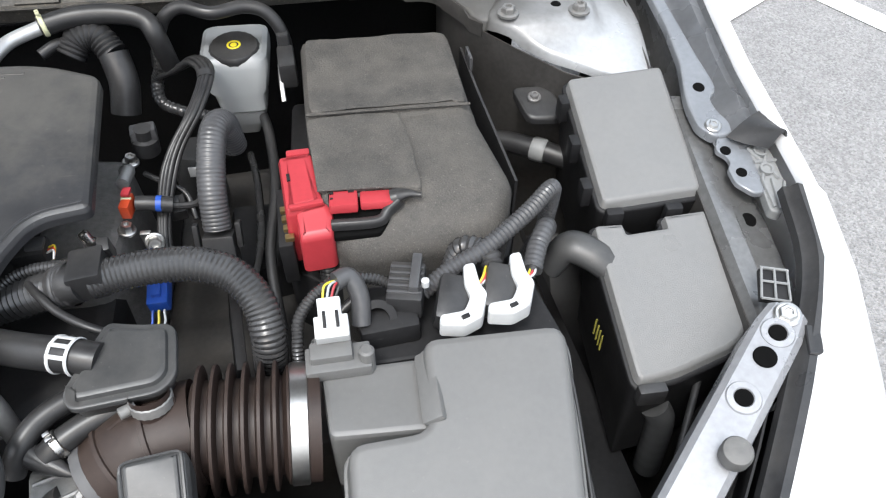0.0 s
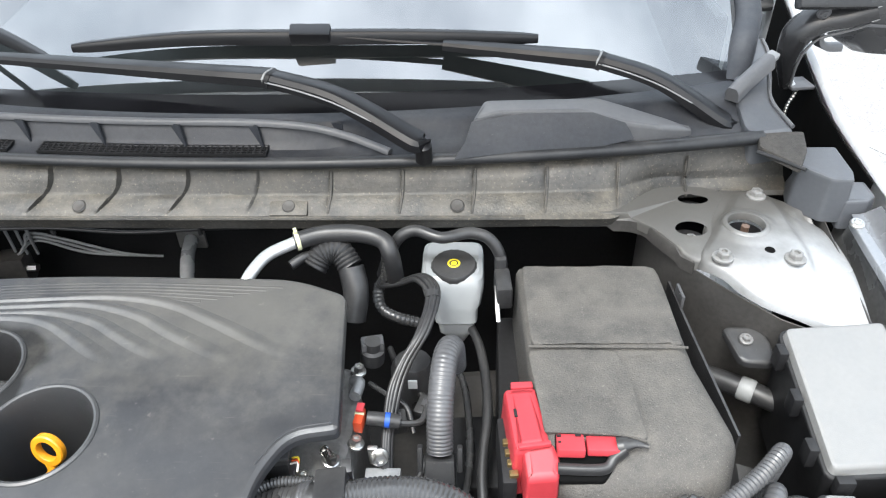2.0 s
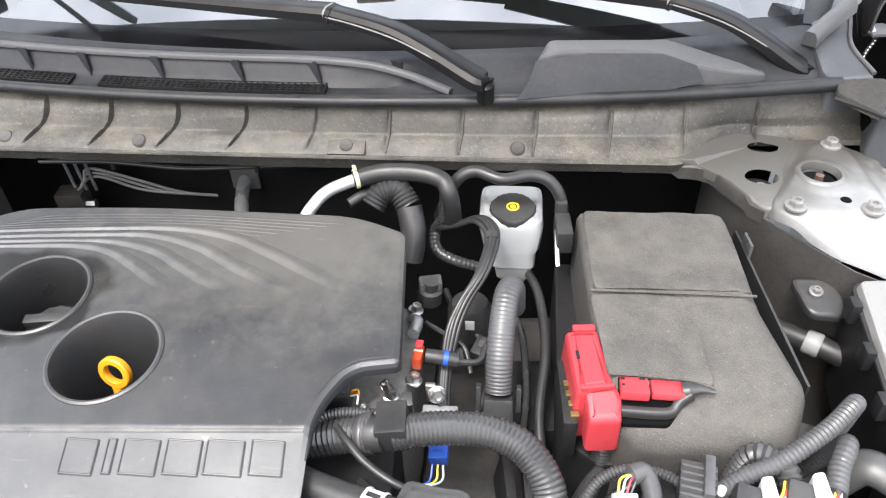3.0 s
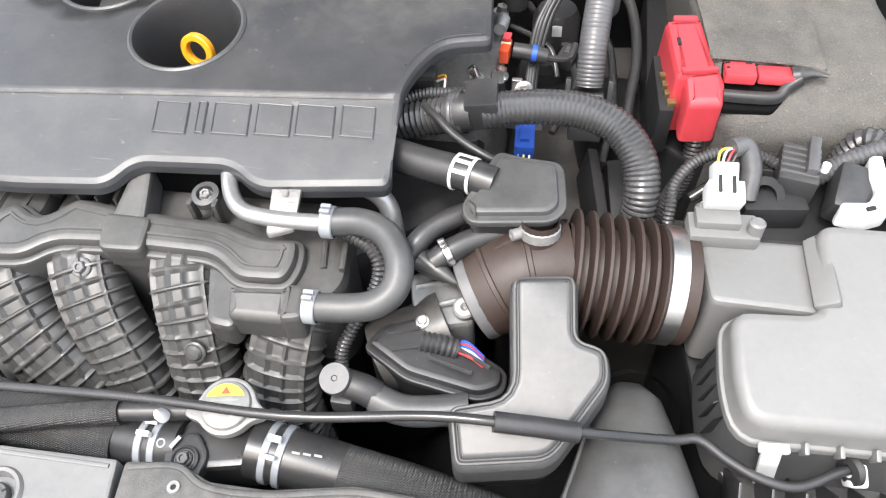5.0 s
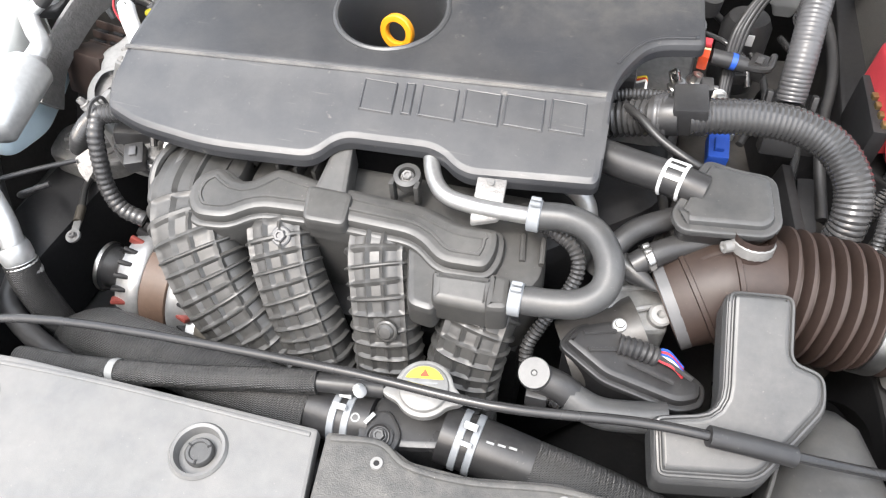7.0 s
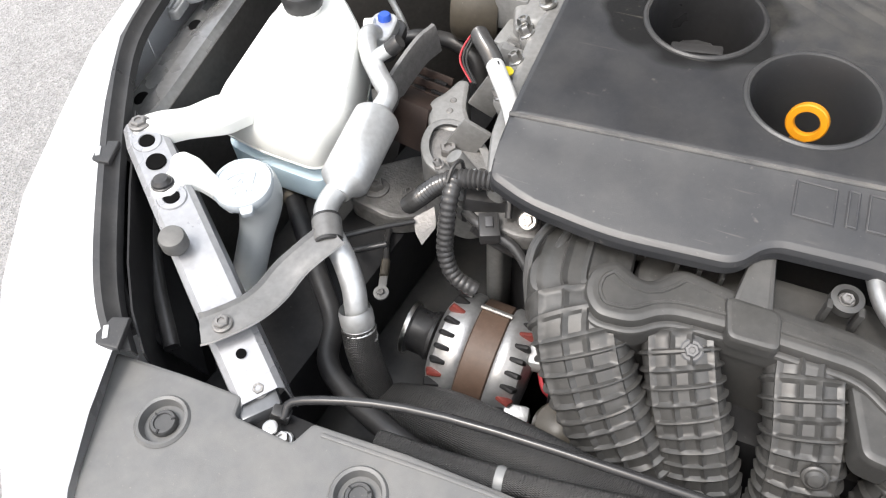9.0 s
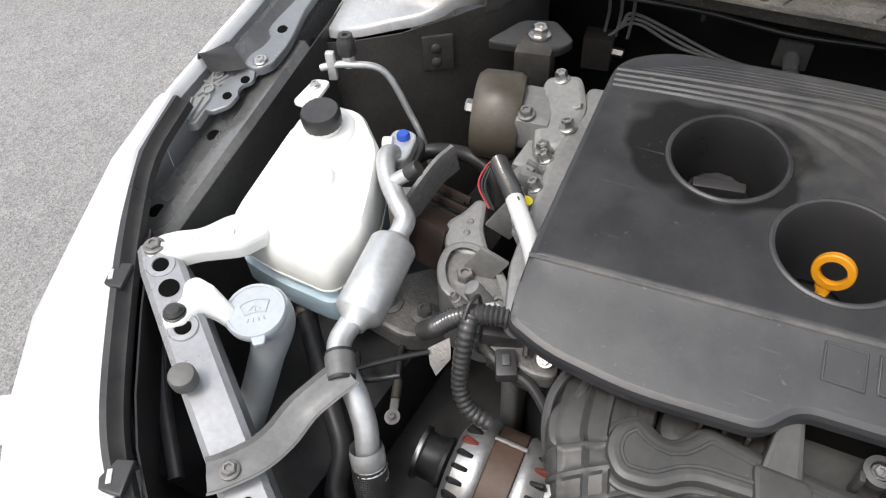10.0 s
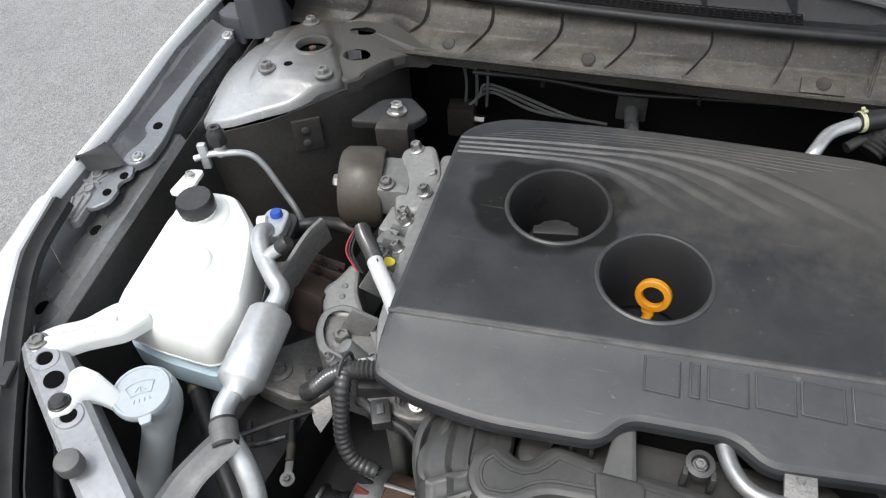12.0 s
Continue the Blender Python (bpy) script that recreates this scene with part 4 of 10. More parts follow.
def build_cowl():
    def back(x):
        u = min(1.0, max(0.0, (abs(x) - 0.52) / 0.10))
        return u * u * (3 - 2 * u)

    # lower steel ledge, pressed into bays that step or cushion between the ribs
    levels = ((0.052, 0.905, -0.01, 0.02, 0.0), (0.046, 0.925, -0.008, 0.008, 0.0), (0.054, 0.931, 0.0, 0.004, 0.12), (0.064, 0.938, 0.010, 0.002, 0.75), (0.074, 0.9445, 0.018, 0.0, 1.0), (0.0795, 0.949, 0.021, 0.0, 0.55),
              (0.084, 0.958, 0.024, 0.0, 0.75), (0.089, 0.968, 0.030, 0.0, 1.0), (0.096, 0.980, 0.038, 0.0, 0.8), (0.102, 0.986, 0.043, 0.004, 0.2), (0.106, 0.982, 0.045, 0.004, 0.0))
    rows, m = [], 3
    cuts = (0.0, 0.02, 0.05, 0.1, 0.2, 0.32, 0.45, 0.58, 0.7, 0.8, 0.88, 0.93, 0.965, 0.985)
    base = [-0.002 + 0.109 * (i + c) for i in range(-8, 8) for c in cuts]
    base = [-0.832] + [x for x in base if abs(x) < 0.83] + [0.832]
    for j in range((len(levels) - 1) * m + 1):
        i, f = min(j // m, len(levels) - 2), j / m - min(j // m, len(levels) - 2)
        y0, z0, k, kz, w = (p + (q - p) * f for p, q in zip(levels[i], levels[i + 1]))
        h = min(1.0, max(0.0, (z0 - 0.93) / 0.056))
        row = []
        for x in base:
            step = 1 / (1 + math.exp((x + 0.02) / 0.05))
            u = (x + 0.002) / 0.109 % 1.0
            saw = 0.010 * u ** 1.5 * (1 if u < 0.966 else (1 - u) / 0.034)
            cushion = 0.0035 * (1 - abs(2 * u - 1) ** 10)
            d = w * (saw * step + cushion * (1 - step)) * (1 if abs(x) < 0.66 else 0)
            lean = (0.016 * step * math.sin(math.pi * h) - (0.03 * step + 0.004) * (1 - h)) * (1 if abs(x) < 0.8 else 0)
            q = x + lean
            row.append((q, y0 + k * bow(q) + max(0.0, 0.108 - y0) * 1.25 * back(q) - d * 0.85, z0 + kz * bow(q) + d * 0.5))
        rows.append(row)
    e = thing("cowl_ledge", (0, 0.08, 0.9), "dusty steel cowl ledge with pressed ribs under the windscreen", "cowl panel", kind="structure")
    rows += [[(x, y + 0.003, z - 0.002) for x, y, z in row] for row in reversed(rows)]
    part("ledge", loft(rows + rows[:1]), M_COWL, e, angle=40)
    for i in range(1, 7):
        x, k = -0.002 + 0.109 * i, bow(-0.002 + 0.109 * i)
        back_off = 0.045 * back(x)
        rib = [(x - 0.003, 0.054 + back_off, 0.931), (x, 0.071 + 0.017 * k + back_off, 0.9455), (x + 0.001, 0.0785 + 0.022 * k + back_off * 0.7, 0.953), (x + 0.002, 0.086 + 0.030 * k + back_off * 0.5, 0.969), (x + 0.002, 0.094 + 0.038 * k + back_off * 0.3, 0.981)]
        part("rib", tube(rib, 0.0022, 8), M_COWL, e)
    part("raised_pad", box((0.058, 0.024, 0.006), (0.045, 0.058, 0.937), (33, 0, 0), 0.002), M_COWL, e)
    part("front_lip", tube([(x, 0.048 - 0.007 * bow(x), 0.926 + 0.007 * bow(x)) for x in (-0.62, -0.4, -0.2, 0, 0.2, 0.4)], 0.004, 8), M_COWL, e)
    for x in (-0.5, -0.28, 0.045, 0.30):
        part("hole", lathe([(0.011, 0), (0.009, 0.002), (0.0005, 0.0015)], aim((x, 0.0595 + 0.012 * bow(x), 0.9405), (0, -0.55, 1)), 18), M_BAY, e, "dark plug hole")
    # rubber seal
    seal = [(x, 0.082 + 0.062 * bow(x), 1.002 + 0.006 * bow(x)) for x in (-0.8, -0.6, -0.4, -0.2, 0, 0.2, 0.4, 0.6, 0.76)]
    single("hood_seal", tube(seal, lambda f: 0.0095 + 0.005 * max(0, f - 0.45), 12, flat=0.85), M_SEAL, "long black rubber hood seal along the cowl", "seal", kind="structure")
    # firewall and floor of the bay
    bm = box((1.5, 0.02, 0.75), (0, 0.27, 0.57), bevel=0.004)
    single("firewall", bm, M_DARK, "dark insulated firewall behind the engine", "firewall", kind="structure")
    bm = box((1.66, 1.3, 0.02), (0, -0.37, 0.22), bevel=0.004)
    single("undertray", bm, M_DARK, "dark plastic undertray below the engine", "undertray", kind="structure")


def build_cowl_cover():
    """Black plastic scuttle cover with its grille recess and raised lid."""
    e = thing("cowl_cover", (0, 0.15, 1.0), "matte black plastic cowl cover with a recessed grille", "cowl cover")
    xs = [-0.76 + 1.52 * i / 48 for i in range(49)]

    def prof(x):
        k = bow(x)

        def deep(end):
            return 1 / (1 + math.exp(-(end - x) / 0.009)) * (1 / (1 + math.exp(-(x + 0.62) / 0.015)))
        f = [(0.088 + 0.06 * k, 1.0), (0.10 + 0.06 * k, 1.006 - 0.006 * deep(0.19)), (0.107 + 0.06 * k, 1.009 - 0.014 * deep(0.185)), (0.118 + 0.065 * k, 1.013 - 0.021 * deep(0.165)), (0.138 + 0.07 * k, 1.018 - 0.024 * deep(0.135)),
             (0.150 + 0.08 * k, 1.026 - 0.020 * deep(0.09)), (0.157 + 0.085 * k, 1.032 - 0.006 * deep(0.03)), (0.166 + 0.09 * k, 1.034), (0.18 + 0.10 * k, 1.036), (0.20 + 0.11 * k, 1.034)]
        return [(x, y, z) for y, z in f]
    part("panel", thick(loft([prof(x) for x in xs]), 0.002), M_BLACKCOWL, e)
    rim = [(x, 0.158 + 0.085 * bow(x), 1.033) for x in (-0.62, -0.45, -0.3, -0.15, -0.05)] + [(0.02, 0.155, 1.031), (0.08, 0.147, 1.028), (0.135, 0.132, 1.021), (0.175, 0.115, 1.014), (0.20, 0.102, 1.010)]
    part("recess_rim", bar(rim, 0.012, 0.008), M_TRIM, e, "paler grey rim of the recess")
    # two waffle grilles on the floor of the recess
    for x0, x1 in ((-0.56, -0.415), (-0.362, 0.005)):
        bm = bmesh.new()
        n = int((x1 - x0) / 0.0098)
        for i in range(n + 1):
            x = x0 + (x1 - x0) * i / n
            k = bow(x)
            box((0.0026, 0.027, 0.004), (x, 0.1315 + 0.067 * k, 0.9965), (6, 0, 0), 0, bm=bm)
        for j in range(5):
            for i in range(12):
                x, xb = x0 + (x1 - x0) * i / 12, x0 + (x1 - x0) * (i + 1) / 12
                ya, yb = (0.119 + 0.0063 * j + 0.067 * bow(q) for q in (x, xb))
                box((xb - x + 0.001, 0.0022, 0.0045), ((x + xb) / 2, (ya + yb) / 2, 0.9955 + 0.0006 * j), (0, 0, math.degrees(math.atan2(yb - ya, xb - x))), 0, bm=bm)
        tagged(part("grille", bm, M_DARK, e, "black fine mesh intake grille"), kind="stuff")
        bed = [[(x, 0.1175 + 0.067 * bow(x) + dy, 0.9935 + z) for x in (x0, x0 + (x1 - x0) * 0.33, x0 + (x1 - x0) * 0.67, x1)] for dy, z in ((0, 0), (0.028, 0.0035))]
        # black sheet puts the shade under the mesh into colour
        part("grille_void", thick(loft(bed), 0.001), M_VOID, e, "black sheet standing for the dark below the grille")
    for x in (-0.493, -0.386, -0.259, -0.126, -0.003, 0.128):
        k = bow(x)
        y = 0.158 + 0.085 * k
        part("fin", thick(loft([[(x - 0.024, y, 1.031), (x - 0.006, y - 0.006, 1.031)], [(x - 0.004, y - 0.012, 1.000), (x + 0.002, y - 0.018, 0.998)]]), 0.0025), M_BLACKCOWL, e)
    lid = rounded([(0.322, 0.108), (0.362, 0.130), (0.488, 0.133), (0.552, 0.128), (0.60, 0.136), (0.66, 0.154), (0.62, 0.168), (0.52, 0.185), (0.34, 0.165)], 0.010)
    part("raised_lid", shell(lid, lambda x, y: 1.060 + 0.10 * (y - 0.13) - 0.24 * max(0, x - 0.48), 0.035, 0.005, 0.002), M_TRIM, e, "smooth grey raised lid")
    apron = [[(x, y, z) for x, y, z in ((0.322, 0.108, 1.056), (0.312, 0.092, 1.03), (0.296, 0.078, 1.010))], [(x, y, z) for x, y, z in ((0.40, 0.130, 1.058), (0.40, 0.108, 1.035), (0.40, 0.098, 1.012))],
             [(x, y, z) for x, y, z in ((0.50, 0.131, 1.058), (0.505, 0.118, 1.035), (0.51, 0.108, 1.013))], [(x, y, z) for x, y, z in ((0.548, 0.127, 1.043), (0.556, 0.124, 1.032), (0.562, 0.120, 1.020))]]
    part("lid_front", thick(loft(apron), 0.002), M_BLACKCOWL, e, "dark sloped front of the lid")
    return e


def build_windscreen():
    e = thing("windscreen", (0, 0.5, 1.05), "curved car windscreen with a black printed border", "windscreen")
    rake = radians(29)

    def at(x, s):
        k = bow(x)
        y0 = 0.172 + 0.105 * k
        return (x * (1 + 0.22 * s - 0.38 * s * s), y0 + s * math.cos(rake), 1.032 - 0.008 * k + s * math.sin(rake) - 0.02 * k * s)
    xs = [-0.755 + 1.51 * i / 32 for i in range(33)]
    part("pane", loft([[at(x, s) for x in xs] for s in (0.045, 0.2, 0.4, 0.6, 0.85)]), M_GLASS, e, "tinted reflective glass").visible_shadow = False
    part("border", loft([[at(x, s) for x in xs] for s in (0.0, 0.02, 0.045)]), M_FRIT, e, "black border band")
    rows = [[(x, 0.30 + 0.1 * bow(x), 0.98) for x in (-0.7, -0.3, 0, 0.3, 0.7)], [(x, 0.8, 1.03) for x in (-0.7, -0.3, 0, 0.3, 0.7)], [(x, 1.1, 0.95) for x in (-0.7, -0.3, 0, 0.3, 0.7)]]
    single("dashboard", thick(loft(rows), 0.02), M_DARK, "black dashboard top seen through the glass", "dashboard")
    single("cabin_back", box((1.5, 0.05, 0.7), (0, 1.7, 1.1), bevel=0.01), M_DARK, "dark cabin behind the windscreen", "cabin", kind="structure")
    for s in (1, -1):
        single("door_card", box((0.03, 1.15, 0.42), (s * 0.83, 1.2, 0.82), bevel=0.01), M_DARK, "dark inner trim panel of the front door", "door trim", "door trims", "structure")
    # roof edge that closes the cabin
    single("car_roof", box((1.2, 1.2, 0.03), (0, 1.55, 1.46), bevel=0.012), M_WHITE, "white car roof above the cabin", "roof", kind="structure")
    for s in (1, -1):
        p = [(s * 0.755, 0.30, 1.025), (s * 0.785, 0.37, 1.074), (s * 0.806, 0.45, 1.115), (s * 0.80, 0.62, 1.21), (s * 0.74, 0.86, 1.34), (s * 0.66, 1.05, 1.45)]
        single("windscreen_pillar", tube(p, 0.022, 12, flat=0.7), M_BLACKCOWL, "black trimmed windscreen pillar", "pillar", "windscreen pillars", "structure")


def build_wipers():
    def wiper(pivot, elbow, mid, tip, blade):
        e = thing("wiper", pivot, "black windscreen wiper with a long arm", "wiper", "windscreen wipers")
        a, b = Vector(pivot), Vector(elbow)
        part("arm", bar([a, a.lerp(b, 0.06), a.lerp(b, 0.55) + Vector((0.005, 0.005, 0.011)), b], lambda f: 0.026 + 0.05 * min(f, 0.3) - 0.012 * max(0, f - 0.3), lambda f: 0.014 + 0.02 * min(f, 0.3)), M_WIPER, e, angle=25)
        cut = Vector((b.y - a.y, a.x - b.x, 0)).normalized()
        # pale strip puts the bright line along the arm's lower edge into colour
        edge = [a.lerp(b, f) + Vector((0.005, 0.005, 0.011)) * math.sin(math.pi * f) - cut * (0.0135 + 0.006 * min(1.0, f / 0.3) - 0.003 * max(0.0, f - 0.3)) + Vector((0, 0, -0.0015)) for f in (0.04, 0.3, 0.55, 0.8, 0.985)]
        part("arm_edge", tube(edge, 0.0013, 6), M_CLAMPGREY, e, "thin pale strip for the highlight along the arm")
        part("pivot_cover", lathe([(0.0125, -0.03), (0.0125, 0.0), (0.009, 0.002), (0.001, 0.003)], aim(a + Vector((0.002, -0.002, -0.004)), (0, -0.3, 1)), 24), M_WIPER, e)
        part("arm_sleeve", bar([b, mid], lambda f: 0.038 - 0.014 * f, lambda f: 0.021 - 0.008 * f, 4), M_WIPER, e, angle=25)
        k = (a - b).normalized()
        part("hinge_edge", bar([b + k * 0.0015, b - k * 0.0015], 0.0385, 0.0225, 1), M_CLAMPGREY, e, "bare metal hinge edge")
        part("hinge_slot", bar([b + k * 0.009, b + k * 0.002], 0.036, 0.0225, 1), M_DARK, e)
        if tip:
            part("arm_end", tube([mid, tip], 0.005, 8, flat=0.5), M_WIPER, e)
        if blade:
            b = part("blade", bar(blade, lambda f: 0.012 + 0.008 * math.sin(math.pi * f) ** 0.4, lambda f: 0.012 + 0.010 * math.sin(math.pi * f) ** 0.4), M_WIPER, e)
            mid_b = Vector(blade[len(blade) // 2])
            part("adaptor", box((0.066, 0.026, 0.026), mid_b + Vector((0, -0.002, 0.004)), (25, 2, 4), 0.004), M_WIPER, b)
        return e
    wiper((0.250, 0.076, 1.040), (0.018, 0.164, 1.104), (-0.43, 0.232, 1.112), (-0.60, 0.355, 1.145), [(-0.355, 0.250, 1.095), (-0.487, 0.325, 1.12), (-0.63, 0.38, 1.14), (-0.80, 0.43, 1.13), (-0.95, 0.45, 1.10)])
    wiper((0.722, 0.186, 1.012), (0.520, 0.248, 1.094), (0.276, 0.279, 1.108), (0.085, 0.286, 1.122), [(-0.337, 0.286, 1.106), (-0.143, 0.291, 1.118), (0.061, 0.289, 1.119), (0.235, 0.295, 1.116), (0.429, 0.307, 1.106)])


build_cowl()
build_cowl_cover()
build_windscreen()
build_wipers()


# ---------------- engine cover ----------------
def crease_y(x):
    return -0.431 + 0.06 * (x - 0.1)


def cover_top(x, y):
    r = crease_y(x)
    if y < r:
        return 0.945 + 0.105 * (r + 0.15) - 0.002 + 0.33 * (y - r)
    return 0.945 + 0.105 * (y + 0.15)


def build_engine_cover():
    e = thing("engine_cover", (-0.13, -0.33, 0.85), "black moulded plastic engine cover with two round wells", "engine cover")
    pts = [(0.164, -0.151), (0.095, -0.122), (-0.2, -0.116), (-0.36, -0.126), (-0.414, -0.160), (-0.411, -0.45), (-0.405, -0.530), (-0.362, -0.545), (-0.28, -0.553), (-0.168, -0.545), (-0.148, -0.519), (-0.050, -0.514), (-0.022, -0.534),
           (0.106, -0.521), (0.102, -0.41), (0.130, -0.358), (0.182, -0.349)]
    rad = [0.012, 0.04, 0.1, 0.06, 0.03, 0.02, 0.009, 0.02, 0.03, 0.02, 0.02, 0.02, 0.02, 0.01, 0.04, 0.02, 0.008]
    loop = rounded(pts, rad, 5)
    w1, w2 = (-0.262, -0.2755, 0.0585), (-0.1425, -0.3575, 0.0590)
    # ridge line divides the top into a sloped rear plate and a lower front plate
    holes = [circle(x, y, r + 0.003, 40) for x, y, r in (w1, w2)]
    bm = shell(loop, cover_top, 0.015, 0.006, 0.0, holes, floor=False)
    bmesh.ops.triangulate(bm, faces=[f for f in bm.faces if len(f.verts) > 4])
    geom = bm.verts[:] + bm.edges[:] + bm.faces[:]
    for off in (0.012, 0.005, 0.0005, -0.006, -0.03, -0.05, -0.065, -0.08):
        geom = bm.verts[:] + bm.edges[:] + bm.faces[:]
        n = Vector((0.06, -1, 0)).normalized()
        bmesh.ops.bisect_plane(bm, geom=geom, plane_co=(0.1, crease_y(0.1) + off, 0), plane_no=n)
    for v in bm.verts:
        if v.co.z > cover_top(v.co.x, v.co.y) - 0.03 and len([1 for ed in v.link_edges]) > 0:
            z = cover_top(v.co.x, v.co.y)
            if 1e-4 < abs(v.co.z - z) < 0.03:
                d = z - v.co.z
                near = min((Vector((v.co.x, v.co.y)) - p).length for p in loop)
                if near > 0.0058:
                    v.co.z = z
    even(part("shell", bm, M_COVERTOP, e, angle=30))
    for (x, y, r), depth in ((w1, 0.115), (w2, 0.12)):
        z = cover_top(x, y)
        up = (0, -0.105, 1)
        m = aim((x, y, z), up)
        well = part("well", lathe([(r + 0.006, -0.002), (r + 0.0045, 0.0015), (r + 0.002, 0.0028), (r - 0.0005, 0.002), (r - 0.002, -0.002), (r - 0.004, -0.02), (r - 0.008, -depth)], m, 48, closed=False), M_PLASTIC if depth < 0.118 else M_WELL, e, "round well through the cover")
    # flowing raised ridges that fan out from the rear edge
    folds = [[(-0.406, -0.205), (-0.33, -0.198), (-0.25, -0.193), (-0.205, -0.200), (-0.170, -0.218), (-0.125, -0.247), (-0.096, -0.261)],
             [(-0.407, -0.196), (-0.326, -0.189), (-0.251, -0.185), (-0.202, -0.184), (-0.146, -0.197), (-0.108, -0.218), (-0.071, -0.239), (-0.026, -0.259)],
             [(-0.408, -0.187), (-0.331, -0.180), (-0.239, -0.173), (-0.163, -0.170), (-0.094, -0.187), (-0.043, -0.215), (-0.001, -0.236), (0.028, -0.251), (0.050, -0.261)],
             [(-0.409, -0.178), (-0.337, -0.170), (-0.213, -0.160), (-0.129, -0.157), (-0.057, -0.169), (0.0, -0.194), (0.054, -0.222), (0.105, -0.247), (0.130, -0.256)]]
    for i in range(6):
        y0 = -0.1735 + 0.0052 * i
        part("fine_ridge", tube([(x, y, cover_top(x, y) - 0.0006) for x, y in ((-0.395 + 0.012 * i, y0), (-0.30, y0 + 0.008), (-0.20, y0 + 0.014), (-0.10, y0 + 0.015), (-0.02 + 0.02 * i, y0 + 0.008))], 0.0021, 8, flat=0.6), M_COVERTOP, e)
    for pts in folds:
        line = evenly(smooth_line([(x, y, 0) for x, y in pts], 8), 0.006)
        n, rows = len(line), []
        for i, p in enumerate(line):
            f = i / (n - 1)
            d = (line[min(i + 1, n - 1)] - line[max(i - 1, 0)]).normalized()
            side = Vector((-d.y, d.x, 0))
            w = 0.0050 + 0.0150 * max(0.0, f - 0.2)
            h = 0.0019 + 0.0012 * min(1.0, f * 1.6)
            h *= min(1.0, (1 - f) / 0.2)
            row = []
            for u, k in ((-1.0, -0.12), (-0.75, 0.05), (-0.5, 0.32), (-0.25, 0.78), (0.0, 1.0), (0.2, 0.86), (0.45, 0.45), (0.7, 0.1), (0.9, -0.12)):
                q = p + side * u * w
                row.append((q.x, q.y, cover_top(q.x, q.y) + h * k - 0.0002))
            rows.append(row)
        part("ridge", loft(rows), M_COVERTOP, e, angle=80)
    ring = inset(loop, 0.0105)
    ring = ring[len(ring) // 2:] + ring[:len(ring) // 2]
    bead = [p for p in ring if p.x > 0.098 and -0.415 < p.y < -0.165]
    part("edge_bead", tube([(p.x, p.y, cover_top(p.x, p.y) + 0.0002) for p in bead], 0.0017, 8, False, flat=0.7), M_COVERTOP, e)
    line = [(-0.409 + 0.505 * i / 12, 0, 0) for i in range(13)]
    line = [(x, crease_y(x) - 0.0015, 0.945 + 0.105 * (crease_y(x) + 0.15) - 0.0020) for x, _, _ in line]
    part("crease", tube(line, 0.0030, 8, flat=0.7), M_SCUFF, e, "worn pale crease")
    # blank embossed panels, rimmed, where the maker's mark stands
    for x0, x1 in ((-0.140, -0.104), (-0.097, -0.086), (-0.0805, -0.0415), (-0.037, 0.0005), (0.003, 0.043), (0.0475, 0.0825)):
        top, low = -0.448 + 0.054 * (x0 + 0.03), -0.4825 + 0.059 * (x0 + 0.03)
        face = rounded([(x0 - 0.0015, top), (x1 - 0.0015, top), (x1 + 0.0015, low), (x0 + 0.0015, low)], 0.002, 3)
        part("emblem_bar", shell(face, lambda x, y: cover_top(x, y) + 0.0009, 0.004, 0.0012, floor=False), M_COVERTOP, e, "raised plain emblem bar")
        rim = [(p.x, p.y, cover_top(p.x, p.y) + 0.0009) for p in inset(face, 0.0016)]
        part("emblem_rim", tube(rim + rim[:1], 0.0010, 6, False, caps=False), M_COVERTOP, e)
    # oil cap and dipstick
    oc = thing("oil_filler", (w1[0], w1[1], 0.80), "black plastic oil filler with a grip cap in a deep well", "oil filler")
    m = aim((w1[0], w1[1], cover_top(*w1[:2]) - 0.070), (0, -0.16, 1), 8)
    part("cap", lathe([(0.034, 0), (0.034, 0.016), (0.03, 0.02), (0.001, 0.02)], m, 28, wave=(28, 0.02)), M_PLASTIC, oc)
    part("neck", lathe([(0.03, -0.05), (0.03, 0.002)], m, 24, closed=False), M_DARK, oc)
    part("grip", box((0.055, 0.014, 0.02), (0, 0, 0), (0, 0, 0), 0.003), M_PLASTIC, oc).data.transform(m @ Matrix.Translation((0, 0, 0.028)))
    ds = thing("dipstick", (-0.143, -0.36, 0.83), "yellow plastic dipstick loop handle", "dipstick")
    way = Vector((-0.171, -0.955, 0.22)).normalized()
    hub = Vector((-0.1395, -0.3575, 0.8955))
    part("loop", lathe([(0.0128, -0.0045), (0.0186, -0.0045), (0.0198, -0.003), (0.0198, 0.003), (0.0186, 0.0045), (0.0128, 0.0045), (0.0118, 0.003), (0.0118, -0.003), (0.0128, -0.0045)], aim(hub, way), 36, closed=False), M_YELLOW, ds)
    fall = (Vector((-0.05, 0.25, -1)) - way * Vector((-0.05, 0.25, -1)).dot(way)).normalized()
    part("stem", bar([hub + fall * 0.017, hub + fall * 0.030, hub + fall * 0.045 + Vector((0, 0.008, -0.01)), (-0.141, -0.345, 0.83)], lambda f: 0.016 - 0.005 * f, 0.006), M_YELLOW, ds)


build_engine_cover()


